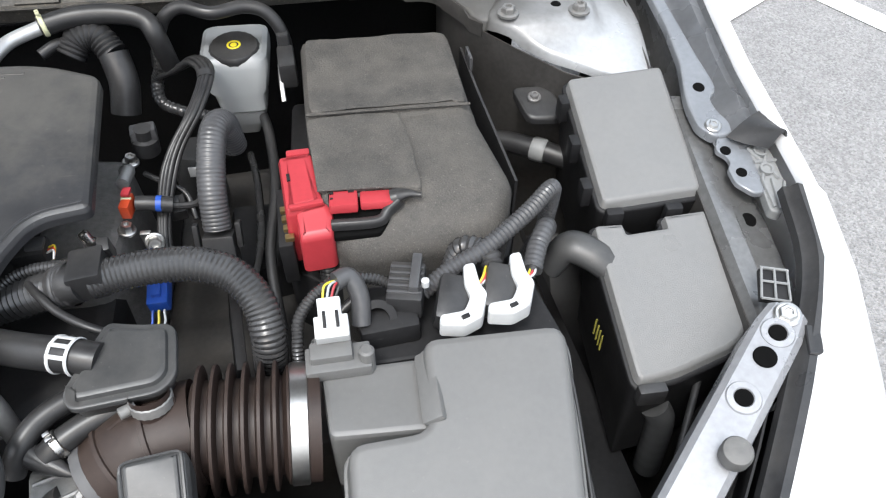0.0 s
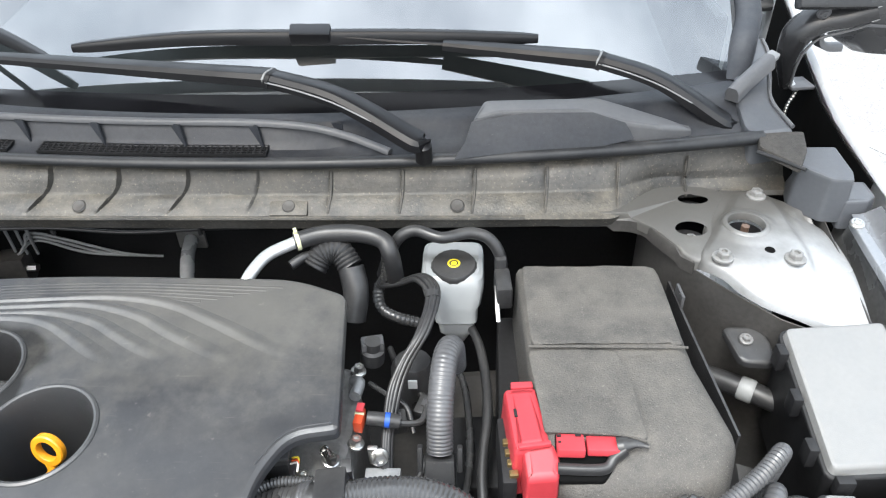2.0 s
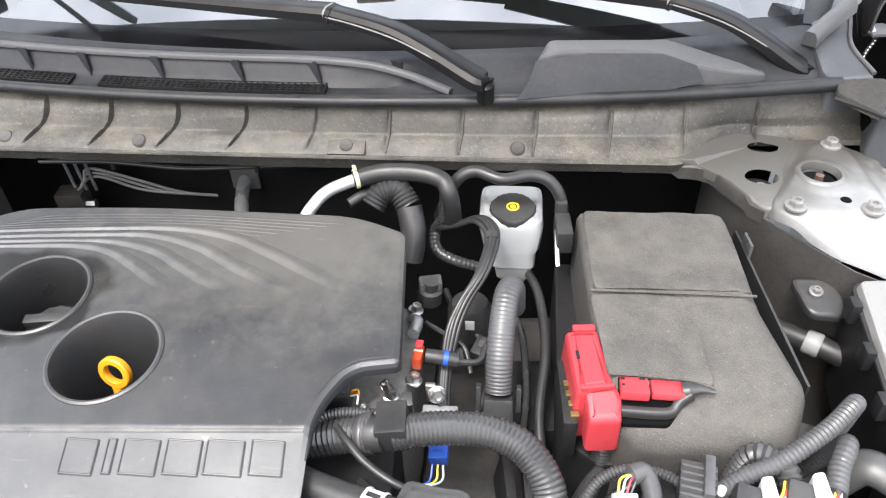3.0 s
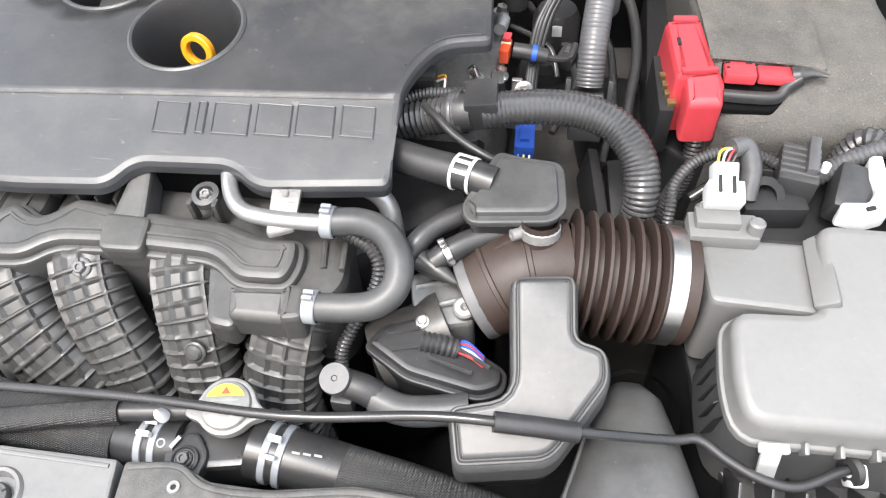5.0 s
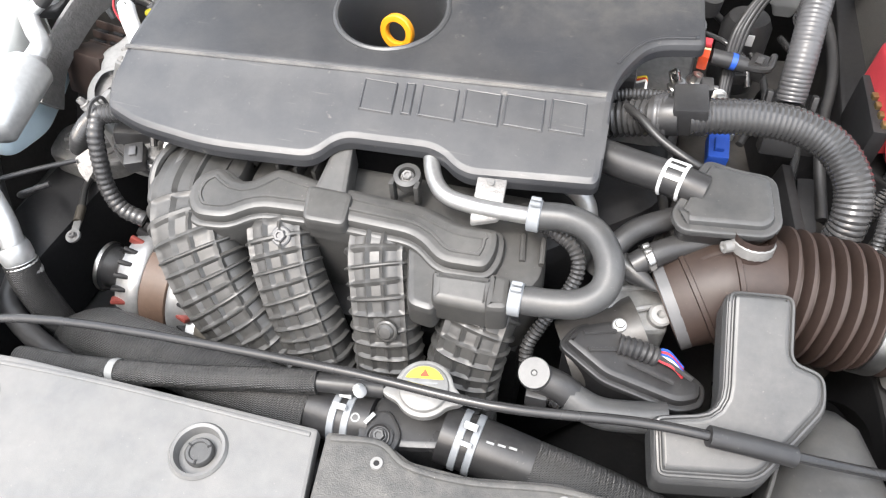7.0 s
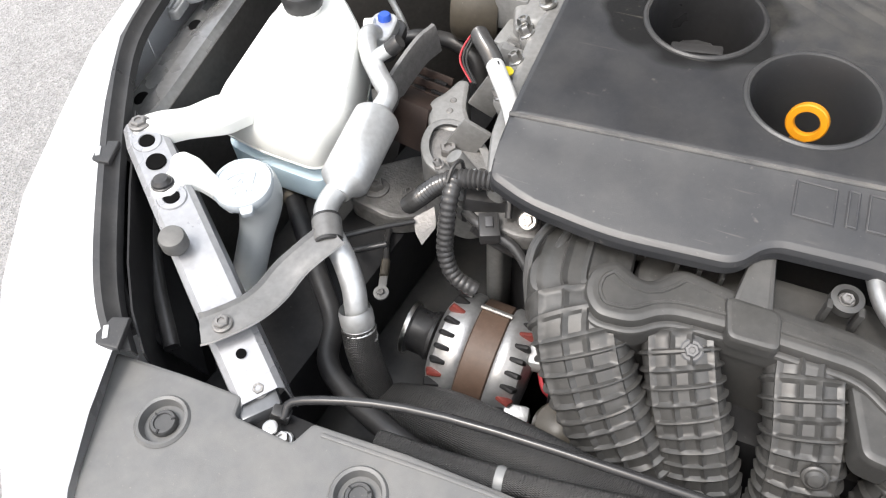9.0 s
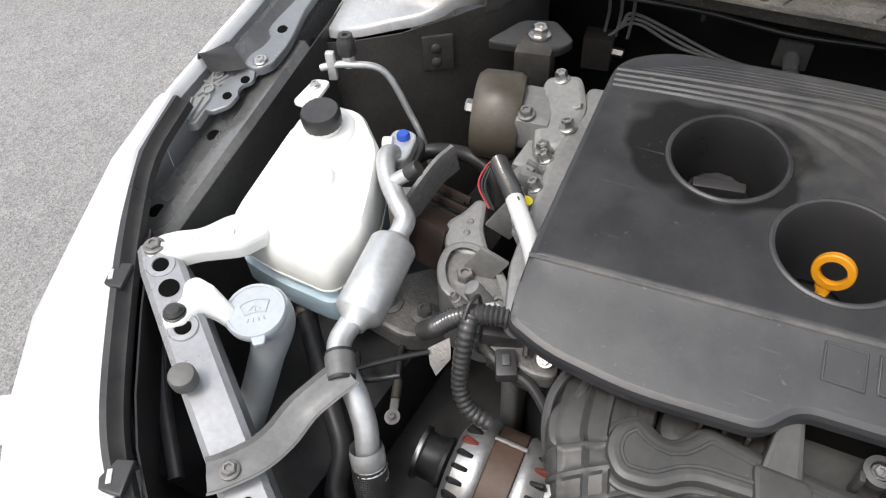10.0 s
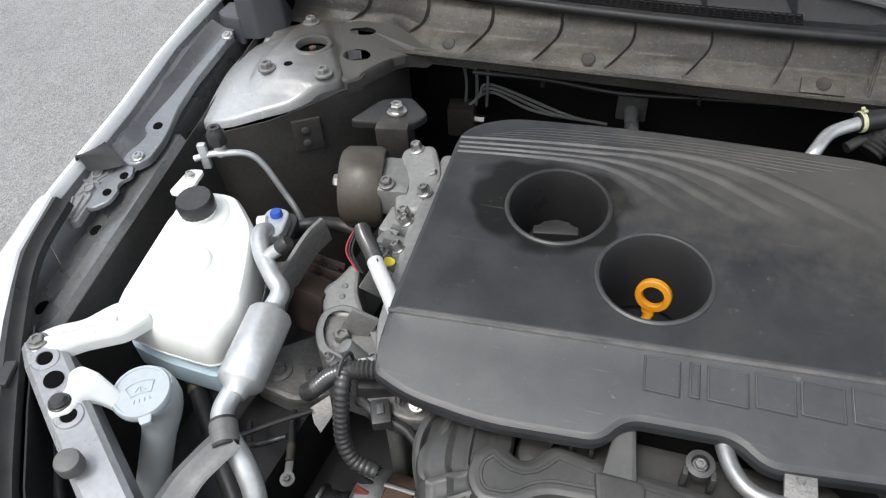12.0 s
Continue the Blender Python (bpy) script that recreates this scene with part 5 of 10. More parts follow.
# ---------------- battery side ----------------
def build_battery():
    e = thing("battery", (0.49, -0.2, 0.7), "car battery wrapped in a dusty grey-brown thermal jacket", "battery")
    loop = rounded([(0.384, -0.037), (0.584, -0.037), (0.590, -0.2), (0.616, -0.322), (0.594, -0.384), (0.43, -0.388), (0.398, -0.35), (0.390, -0.2)], [0.008, 0.008, 0.03, 0.012, 0.025, 0.02, 0.02, 0.03])

    def top(x, y):
        return 0.905 - (0.006 if y < -0.2 else 0) - max(0, -0.335 - y) * 0.75 - max(0, (x - 0.57)) * 0.3
    bm = shell(loop, top, 0.17, 0.014, 0.003)
    bmesh.ops.triangulate(bm, faces=[f for f in bm.faces if len(f.verts) > 4])
    for yy in (-0.197, -0.203, -0.335):
        bmesh.ops.bisect_plane(bm, geom=bm.verts[:] + bm.edges[:] + bm.faces[:], plane_co=(0, yy, 0), plane_no=(0, 1, 0))
    bmesh.ops.bisect_plane(bm, geom=bm.verts[:] + bm.edges[:] + bm.faces[:], plane_co=(0.57, 0, 0), plane_no=(1, 0, 0))
    for v in bm.verts:
        if v.co.z > 0.85 and min((Vector((v.co.x, v.co.y)) - p).length for p in loop) > 0.0135:
            v.co.z = top(v.co.x, v.co.y)
    part("jacket", bm, M_JACKET, e, angle=50)

    def quilt(name, outline, radius, z0, wave):
        """A padded flap of the jacket with a soft, uneven top."""
        lp = rounded(outline, radius, 3)
        x0, x1 = min(p.x for p in lp), max(p.x for p in lp)
        y0, y1 = min(p.y for p in lp), max(p.y for p in lp)

        def over(x, y):
            return z0 + wave * (math.sin(x * 47 + y * 21) * math.sin(y * 38 + 1.0) + 0.5 * math.sin(x * 110 + 2) * math.sin(y * 90)) - max(0.0, x - 0.572) * 0.32
        bm = shell(lp, over, 0.006, 0.003, floor=False)
        bmesh.ops.triangulate(bm, faces=[f for f in bm.faces if len(f.verts) > 4])
        for k in range(1, 10):
            bmesh.ops.bisect_plane(bm, geom=bm.verts[:] + bm.edges[:] + bm.faces[:], plane_co=(x0 + (x1 - x0) * k / 10, 0, 0), plane_no=(1, 0, 0))
            bmesh.ops.bisect_plane(bm, geom=bm.verts[:] + bm.edges[:] + bm.faces[:], plane_co=(0, y0 + (y1 - y0) * k / 10, 0), plane_no=(0, 1, 0))
        for v in bm.verts:
            if min((Vector((v.co.x, v.co.y)) - p).length for p in lp) > 0.0042:
                v.co.z = over(v.co.x, v.co.y)
        return part(name, bm, M_JACKET, e, angle=60)
    quilt("rear_flap", [(0.392, -0.044), (0.578, -0.044), (0.583, -0.196), (0.396, -0.200)], 0.008, 0.9075, 0.0016)
    quilt("front_flap", [(0.391, -0.206), (0.500, -0.206), (0.511, -0.300), (0.512, -0.340), (0.484, -0.3345), (0.444, -0.3325), (0.402, -0.331)], 0.006, 0.9040, 0.0010)
    part("tray", shell(rounded([(0.36, -0.03), (0.605, -0.03), (0.628, -0.31), (0.61, -0.36), (0.4, -0.375), (0.355, -0.34)], 0.012), 0.80, 0.12, 0.004), M_DARK, e, "black plastic battery tray")
    side = [[(0.600, -0.05, z), (0.607, -0.15, z - 0.002), (0.624, -0.31, z - 0.012)] for z in (0.886, 0.80)]
    part("tray_wall", thick(loft(side), 0.003), M_PLASTIC, e, "thin black tray wall")
    part("tray_tab", box((0.004, 0.03, 0.02), (0.603, -0.09, 0.893), (0, 0, 3), 0.001), M_CLEAR, e, "grey tab on the tray wall")
    # shade inside the pocket, drawn as a black slab
    part("pocket", shell(rounded([(0.412, -0.331), (0.486, -0.3335), (0.474, -0.362), (0.464, -0.3735), (0.414, -0.374)], 0.004), lambda x, y: 0.8995 - max(0.0, -0.335 - y) * 0.62, 0.006, 0.001), M_VOID, e, "black slab standing for the dark inside the pocket")
    part("seam", tube([(0.392, -0.203, 0.9062), (0.49, -0.203, 0.9068), (0.586, -0.201, 0.904)], 0.0018, 6), M_JACKET, e)
    part("hem", tube([(0.402, -0.3315, 0.9045), (0.444, -0.333, 0.9045), (0.484, -0.335, 0.9035), (0.510, -0.341, 0.9005)], 0.0016, 6), M_JACKET, e)
    # red terminal cover
    r = thing("terminal_cover", (0.39, -0.33, 0.86), "red plastic battery terminal cover", "terminal cover")
    part("top_cap", shell(rounded([(0.359, -0.268), (0.397, -0.264), (0.409, -0.346), (0.368, -0.354)], 0.005), lambda x, y: 0.902 + 0.03 * (y + 0.30), 0.075, 0.008, 0.003), M_RED, r)
    part("back_tab", box((0.026, 0.010, 0.012), (0.381, -0.260, 0.894), (0, 0, 4), 0.002), M_RED, r)
    part("step", box((0.036, 0.006, 0.006), (0.390, -0.3475, 0.9000), (0, 0, 9), 0.002), M_RED, r)
    part("front_cap", shell(rounded([(0.377, -0.345), (0.410, -0.339), (0.417, -0.353), (0.415, -0.377), (0.381, -0.380)], 0.005), lambda x, y: 0.896 + 0.35 * (y + 0.345), 0.050, 0.006, 0.001), M_RED, r)
    part("hinge", box((0.030, 0.025, 0.012), (0.4285, -0.346, 0.8985), (-6, 0, -1), 0.003), M_RED, r)
    part("arm", box((0.035, 0.022, 0.010), (0.463, -0.3445, 0.8965), (-6, 0, -1), 0.003), M_RED, r)
    part("slot", box((0.0035, 0.011, 0.002), (0.3715, -0.305, 0.9022), (0, 0, 6), 0), M_DARK, r, "dark slot")
    for x, y, w in ((0.4165, -0.3375, 0.004), (0.437, -0.3365, 0.006), (0.4165, -0.346, 0.003)):
        part("slot", box((w, 0.0025, 0.002), (x, y, 0.9042), (-6, 0, -1), 0), M_DARK, r, "dark slot")
    single("battery_cable", tube([(0.478, -0.345, 0.899), (0.487, -0.345, 0.901), (0.497, -0.346, 0.903), (0.510, -0.349, 0.903)], lambda f: 0.0095 - 0.0065 * min(1, max(0, f - 0.25) * 1.6), 12, flat=0.75), M_PLASTIC, "black tapered cable end leaving the red arm", "cable")
    part("channel", bar([(0.414, -0.3655, 0.8865), (0.45, -0.3665, 0.8865), (0.466, -0.364, 0.887), (0.474, -0.356, 0.892), (0.486, -0.350, 0.899)], 0.010, 0.010), M_PLASTIC, r, "glossy black channel below the arm")
    part("fuse_block", box((0.016, 0.09, 0.06), (0.362, -0.325, 0.835), (0, 0, 3), 0.003), M_DARK, r, "dark fuse block with metal studs")
    for k in range(4):
        part("stud", box((0.010, 0.008, 0.006), (0.3625 + 0.002 * k, -0.318 - 0.014 * k, 0.867), (0, 0, 5), 0.0015), M_BRASS, r, "brass stud")


def build_fuse_boxes():
    def make(name, loop, top, lab, rims):
        e = thing(name, (0.77, loop[0][1] - 0.1, 0.7), lab, "fuse box", "fuse boxes")
        lp = rounded(loop, rims)
        # the lid is coloured much paler than the base
        even(part("lid", shell(lp, top, 0.012, 0.004, 0.002), M_LID, e, "lightly dusty grey lid, much paler than the base"))
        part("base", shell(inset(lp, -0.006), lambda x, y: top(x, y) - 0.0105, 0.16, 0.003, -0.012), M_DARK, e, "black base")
        return e
    a = make("fuse_box", [(0.715, -0.163), (0.84, -0.153), (0.838, -0.332), (0.718, -0.34)], lambda x, y: 0.903 + 0.26 * (y + 0.163), "black rectangular fuse box with a flat lid", 0.008)
    b = make("fuse_box", [(0.702, -0.364), (0.735, -0.365), (0.737, -0.378), (0.785, -0.375), (0.785, -0.36), (0.845, -0.357), (0.846, -0.48), (0.826, -0.512), (0.749, -0.535), (0.706, -0.54)], lambda x, y: 0.848 + 0.26 * (y + 0.36),
             "black fuse box with a notched lid and cut corner", [0.006, 0.002, 0.002, 0.002, 0.002, 0.01, 0.02, 0.02, 0.01, 0.01])
    for dy in (0.0, 0.008, 0.015, 0.022):
        part("paint_mark", tube([(0.690, -0.452 - dy, 0.790), (0.6885, -0.456 - dy, 0.770)], 0.0011, 6, False), M_OLIVE, b, "olive painted mark")
    for y in (-0.19, -0.25, -0.31):
        part("latch", box((0.012, 0.02, 0.03), (0.706, y, 0.885 + 0.26 * (y + 0.163)), (0, 0, 0), 0.003), M_DARK, a)
    for x in (0.73, 0.80):
        part("latch", box((0.02, 0.012, 0.025), (x, -0.35, 0.84), (0, 0, 0), 0.003), M_DARK, a)
    ring = [(0.844, -0.460, 0.812), (0.860, -0.460, 0.812), (0.858, -0.492, 0.804), (0.838, -0.492, 0.804)]
    part("side_clip", tube(ring + ring[:1], 0.0024, 8, False), M_PLASTIC, b, "black loop clip beside the lid")
    part("latch", box((0.014, 0.03, 0.025), (0.852, -0.48, 0.788), (0, 0, 0), 0.003), M_PLASTIC, b)
    part("latch", box((0.03, 0.012, 0.025), (0.72, -0.547, 0.785), (0, 0, 0), 0.003), M_PLASTIC, b)


def build_air_box():
    e = thing("air_cleaner", (0.5, -0.6, 0.6), "black plastic air cleaner housing with ribbed sides", "air cleaner")
    lp = rounded([(0.492, -0.502), (0.632, -0.502), (0.622, -0.60), (0.612, -0.682), (0.424, -0.687), (0.415, -0.65), (0.415, -0.592), (0.489, -0.588)], [0.014, 0.02, 0.02, 0.02, 0.02, 0.02, 0.016, 0.016])
    # lid and neck are palest, the upper wall darker, the base darkest
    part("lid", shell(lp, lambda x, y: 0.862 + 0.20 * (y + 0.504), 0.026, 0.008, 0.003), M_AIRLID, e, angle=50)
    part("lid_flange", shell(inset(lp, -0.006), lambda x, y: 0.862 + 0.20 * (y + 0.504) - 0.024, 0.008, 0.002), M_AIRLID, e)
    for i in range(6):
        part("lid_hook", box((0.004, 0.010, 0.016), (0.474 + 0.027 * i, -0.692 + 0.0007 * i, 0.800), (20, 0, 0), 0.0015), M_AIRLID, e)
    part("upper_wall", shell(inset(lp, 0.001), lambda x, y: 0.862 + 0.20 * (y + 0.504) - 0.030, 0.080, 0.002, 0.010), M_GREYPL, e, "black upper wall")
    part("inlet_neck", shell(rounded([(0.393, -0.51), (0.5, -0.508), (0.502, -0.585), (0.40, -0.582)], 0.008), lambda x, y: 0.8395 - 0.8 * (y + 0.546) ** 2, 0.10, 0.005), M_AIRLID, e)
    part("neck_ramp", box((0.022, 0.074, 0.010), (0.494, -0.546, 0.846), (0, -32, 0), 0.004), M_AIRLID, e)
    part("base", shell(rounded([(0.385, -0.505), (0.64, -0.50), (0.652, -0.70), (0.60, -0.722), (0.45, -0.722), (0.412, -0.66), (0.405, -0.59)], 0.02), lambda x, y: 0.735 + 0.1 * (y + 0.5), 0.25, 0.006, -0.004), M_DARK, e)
    part("flange_rim", shell(rounded([(0.408, -0.595), (0.63, -0.50), (0.652, -0.70), (0.60, -0.724), (0.446, -0.724), (0.408, -0.66)], 0.02), lambda x, y: 0.748 + 0.1 * (y + 0.5), 0.012, 0.003), M_PLASTIC, e)
    part("clip", box((0.016, 0.005, 0.075), (0.455, -0.6960, 0.766), (0, -10, 0), 0.002), M_WHITEPL, e, "white plastic clip")
    part("clip_head", box((0.024, 0.008, 0.007), (0.4495, -0.696, 0.803), (10, 0, 3), 0.002), M_WHITEPL, e, "white plastic clip")
    part("clip", box((0.016, 0.02, 0.018), (0.524, -0.695, 0.768), (25, 0, 5), 0.004), M_WHITEPL, e, "white plastic clip")
    for i in range(7):
        x = 0.43 + 0.026 * i
        part("rib", box((0.0025, 0.03, 0.05), (x, -0.714 - 0.001 * i, 0.745), (35, 0, 0), 0.0008), M_PLASTIC, e)
    for i in range(4):
        d = 0.005 * i
        part("side_rib", tube([(0.632 + d, -0.510, 0.838 - 0.022 * i), (0.630 + d, -0.58, 0.822 - 0.022 * i), (0.622 + d * 1.4, -0.68, 0.802 - 0.020 * i)], 0.0018, 6), M_PLASTIC, e)
    for i in range(5):
        y = -0.60 - 0.016 * i
        part("rib", thick(loft([[(0.418, y, 0.806 + 0.2 * (y + 0.56)), (0.417, y, 0.785), (0.415, y, 0.755)], [(0.4178, y, 0.804 + 0.2 * (y + 0.56)), (0.410, y - 0.002, 0.782), (0.404, y - 0.004, 0.755)]]), 0.0014), M_DARK, e)
    return e


build_battery()
build_fuse_boxes()
build_air_box()


# ---------------- intake hose and resonators ----------------
def build_intake():
    e = thing("intake_hose", (0.28, -0.54, 0.75), "brown-black rubber intake hose with deep bellows", "intake hose")
    ax = [(0.165, -0.575, 0.795), (0.215, -0.555, 0.81), (0.262, -0.54, 0.815), (0.395, -0.537, 0.80)]
    a, b = Vector((0.272, -0.541, 0.806)), Vector((0.354, -0.539, 0.797))
    prof = []
    n = 6
    for i in range(n):
        for f, r in ((0.0, 0.046), (0.20, 0.0465), (0.36, 0.0595), (0.40, 0.061), (0.60, 0.061), (0.64, 0.0595), (0.80, 0.0465)):
            prof.append((r, (i + f) * (b - a).length / n))
    prof.append((0.046, (b - a).length))
    part("bellows", lathe(prof, aim(a, b - a), 40, closed=False), M_BROWN, e)
    part("elbow", tube([(0.189, -0.568, 0.784), (0.204, -0.562, 0.791), (0.225, -0.553, 0.800), (0.25, -0.546, 0.805), (0.278, -0.541, 0.806)], lambda f: 0.043 + 0.007 * min(1, f * 1.6), 32), M_BROWN, e)
    axis = smooth_line([(0.189, -0.568, 0.784), (0.204, -0.562, 0.791), (0.225, -0.553, 0.800), (0.25, -0.546, 0.805), (0.278, -0.541, 0.806)], 8)
    for k in (12, 22):
        rr = 0.043 + 0.007 * min(1, k / 32 * 1.6)
        part("hoop_rib", lathe([(rr - 0.002, -0.0035), (rr + 0.0022, -0.002), (rr + 0.0022, 0.002), (rr - 0.002, 0.0035)], aim(axis[k], axis[k + 1] - axis[k - 1]), 36, closed=False), M_BROWN, e)
    part("long_rib", tube([axis[k] + Vector((-0.004, 0.006, 0.0435 + 0.007 * min(1, k / 32 * 1.6))) for k in range(6, 31, 4)], 0.003, 6), M_BROWN, e)
    part("cuff", lathe([(0.048, 0), (0.056, 0.004), (0.056, 0.034)], aim(b, b - a), 40, closed=False), M_BROWN, e)
    part("clamp_band", lathe([(0.0565, 0.006), (0.058, 0.007), (0.058, 0.022), (0.0565, 0.023)], aim(b, b - a), 40, closed=False), M_STEEL, e, "shiny steel hose clamp")
    part("clamp_band", lathe([(0.042, -0.006), (0.0455, -0.005), (0.0455, 0.005), (0.042, 0.006)], aim((0.193, -0.566, 0.786), (0.86, 0.36, 0.36)), 32, closed=False, wave=(60, 0.004)), M_TRIM, e, "shiny steel hose clamp")
    part("stub", lathe([(0.021, -0.022), (0.0185, -0.008), (0.0175, 0.0), (0.0175, 0.018)], aim((0.247, -0.538, 0.853), (0.0, 0.25, 1)), 24, closed=False), M_BROWN, e)
    part("clamp_band", lathe([(0.0178, 0.001), (0.0190, 0.002), (0.0190, 0.011), (0.0178, 0.012)], aim((0.247, -0.538, 0.853), (0.0, 0.25, 1)), 40, closed=False, wave=(40, 0.018)), M_ZINC, e, "ridged hose clamp")
    part("clamp_screw", lathe([(0.0055, -0.007), (0.0055, 0.007), (0.003, 0.0075), (0.001, 0.006)], aim((0.228, -0.544, 0.860), (-0.75, -0.45, 0.1)), 12), M_ZINC, e, "clamp screw")
    s = thing("breather_chamber", (0.225, -0.48, 0.82), "small black trapezoid resonator chamber", "resonator")
    lp = rounded([(0.199, -0.453), (0.232, -0.4605), (0.264, -0.461), (0.2705, -0.520), (0.258, -0.536), (0.182, -0.545), (0.172, -0.527)], [0.010, 0.02, 0.018, 0.014, 0.016, 0.014, 0.012])
    part("lid", shell(lp, lambda x, y: 0.872 + 0.03 * (y + 0.49), 0.006, 0.0022), M_GREYPL, s)
    part("raised_panel", shell(inset(lp, 0.0075), lambda x, y: 0.8775 + 0.03 * (y + 0.49), 0.008, 0.005), M_GREYPL, s)
    part("lower_half", shell(inset(lp, 0.002), lambda x, y: 0.866 + 0.03 * (y + 0.49), 0.024, 0.002, -0.006), M_PLASTIC, s)
    r = thing("resonator", (0.25, -0.68, 0.7), "tall black L-shaped intake resonator box", "resonator")
    lp = rounded([(0.225, -0.592), (0.283, -0.584), (0.288, -0.636), (0.314, -0.641), (0.318, -0.668), (0.275, -0.731), (0.194, -0.744), (0.183, -0.697), (0.236, -0.684)], [0.012, 0.012, 0.006, 0.012, 0.010, 0.014, 0.010, 0.010, 0.018])

    def rtop(x, y):
        return 0.862 - max(0, -0.6 - y) * 0.5
    even(part("front_half", shell(lp, rtop, 0.03, 0.007), M_GREYPL, r))
    part("raised_panel", shell(inset(lp, 0.007), lambda x, y: rtop(x, y) + 0.003, 0.006, 0.003), M_GREYPL, r)
    bead = inset(lp, 0.0042)
    part("rim_bead", tube([(p.x, p.y, rtop(p.x, p.y) - 0.0002) for p in bead + bead[:1]], 0.0017, 6, False, caps=False), M_GREYPL, r)
    part("rear_half", shell(inset(lp, 0.002), lambda x, y: rtop(x, y) - 0.026, 0.05, 0.003, -0.008), M_PLASTIC, r)
    d = thing("intake_duct", (0.36, -0.78, 0.6), "wide black plastic intake snorkel", "intake duct")
    rows = []
    for y, x0, x1, z, h in ((-0.614, 0.338, 0.352, 0.715, 0.03), (-0.622, 0.325, 0.364, 0.748, 0.05), (-0.640, 0.315, 0.378, 0.764, 0.06), (-0.675, 0.303, 0.391, 0.772, 0.07), (-0.71, 0.293, 0.403, 0.775, 0.075), (-0.745, 0.282, 0.414, 0.775, 0.075), (-0.80, 0.265, 0.433, 0.770, 0.07), (-0.87, 0.247, 0.458, 0.76, 0.06), (-0.96, 0.232, 0.488, 0.74, 0.05)):
        c, w = (x0 + x1) / 2, (x1 - x0) / 2
        rows.append([(c - w * math.copysign(abs(math.cos(a)) ** 0.55, math.cos(a)), y, z - h + h * abs(math.sin(a)) ** 0.7) for a in (math.pi * k / 16 for k in range(17))])
    part("duct", thick(loft(rows), 0.003), M_GREYPL, d, angle=60)
    part("seam", tube([(r[3][0] - 0.001, r[3][1], r[3][2]) for r in rows[2:]], 0.0025, 6), M_GREYPL, d)
    part("throat", lathe([(0.042, -0.03), (0.042, 0.02)], aim((0.355, -0.625, 0.69), (0, 0.6, -1)), 24, closed=False), M_DARK, d)


build_intake()


# ---------------- intake manifold ----------------
def build_manifold():
    e = thing("intake_manifold", (-0.12, -0.62, 0.6), "black plastic intake manifold with four ribbed runners", "intake manifold")
    runs = (([(-0.296, -0.492, 0.806), (-0.303, -0.530, 0.812), (-0.302, -0.560, 0.815), (-0.297, -0.585, 0.814), (-0.282, -0.612, 0.808), (-0.252, -0.643, 0.772), (-0.215, -0.662, 0.73), (-0.185, -0.668, 0.68), (-0.17, -0.665, 0.6)], 0.042),
            ([(-0.205, -0.555, 0.822), (-0.195, -0.592, 0.815), (-0.176, -0.626, 0.788), (-0.152, -0.652, 0.748), (-0.135, -0.668, 0.70), (-0.127, -0.668, 0.6)], 0.033),
            ([(-0.093, -0.56, 0.822), (-0.088, -0.595, 0.815), (-0.075, -0.63, 0.788), (-0.066, -0.655, 0.748), (-0.062, -0.668, 0.70), (-0.06, -0.668, 0.6)], 0.032),
            ([(0.024, -0.60, 0.800), (0.022, -0.622, 0.792), (0.017, -0.640, 0.775), (0.012, -0.656, 0.745), (0.01, -0.667, 0.70), (0.01, -0.667, 0.6)], 0.034))
    def section(a, r):
        """A rounded-square duct section."""
        c, sn = math.cos(a), math.sin(a)
        return r * math.copysign(abs(c) ** 0.72, c), 0.80 * r * math.copysign(abs(sn) ** 0.72, sn)

    def ridge(d):
        """Profile of one moulded rib: a flat crown with soft feet."""
        d = abs(d)
        return 1.0 if d < 0.0008 else max(0.0, 1 - (d - 0.0008) / 0.0014)
    for pts, r in runs:
        line = evenly(smooth_line(pts, 8), 0.0014)
        n, around = len(line), 96
        bm = bmesh.new()
        rings = []
        for k, p in enumerate(line):
            d = (line[min(k + 1, n - 1)] - line[max(k - 1, 0)]).normalized()
            side = Vector((1, 0, 0))
            side = (side - d * side.dot(d)).normalized()
            nrm = side.cross(d)
            along = (k * 0.0014 + 0.004) % 0.0134
            cross = ridge(min(along, 0.0134 - along)) if k * 0.0014 > (0.10 if r > 0.04 else 0.012) else 0.0
            row = []
            for q in range(around):
                a = 2 * math.pi * q / around
                u, v = section(a, r)
                lift = 0.0
                if v < 0.004:
                    lines = max(ridge(u - r * w) for w in (-0.74, -0.25, 0.25, 0.74))
                    lift = 0.0038 * max(cross, lines if v < -0.3 * r else 0.0)
                m2 = math.hypot(u, v)
                row.append(bm.verts.new(p + (side * u + nrm * v) * (1 + lift / m2)))
            rings.append(row)
        for a, b in zip(rings, rings[1:]):
            for q in range(around):
                bm.faces.new((a[q], a[(q + 1) % around], b[(q + 1) % around], b[q]))
        bm.faces.new(rings[0])
        bm.faces.new(list(reversed(rings[-1])))
        bmesh.ops.recalc_face_normals(bm, faces=bm.faces[:])
        part("runner", bm, M_MANIFOLD, e, "ribbed intake runner", angle=35)
    for i in range(2):
        dx = 0.020 * i
        arc = [(-0.318 + dx, -0.505, 0.846), (-0.334 + dx, -0.523, 0.847), (-0.345 + dx * 1.1, -0.556, 0.842), (-0.343 + dx * 1.2, -0.582, 0.828), (-0.332 + dx * 1.2, -0.605, 0.805)]
        part("end_rib", tube(arc, 0.005, 8), M_MANIFOLD, e)
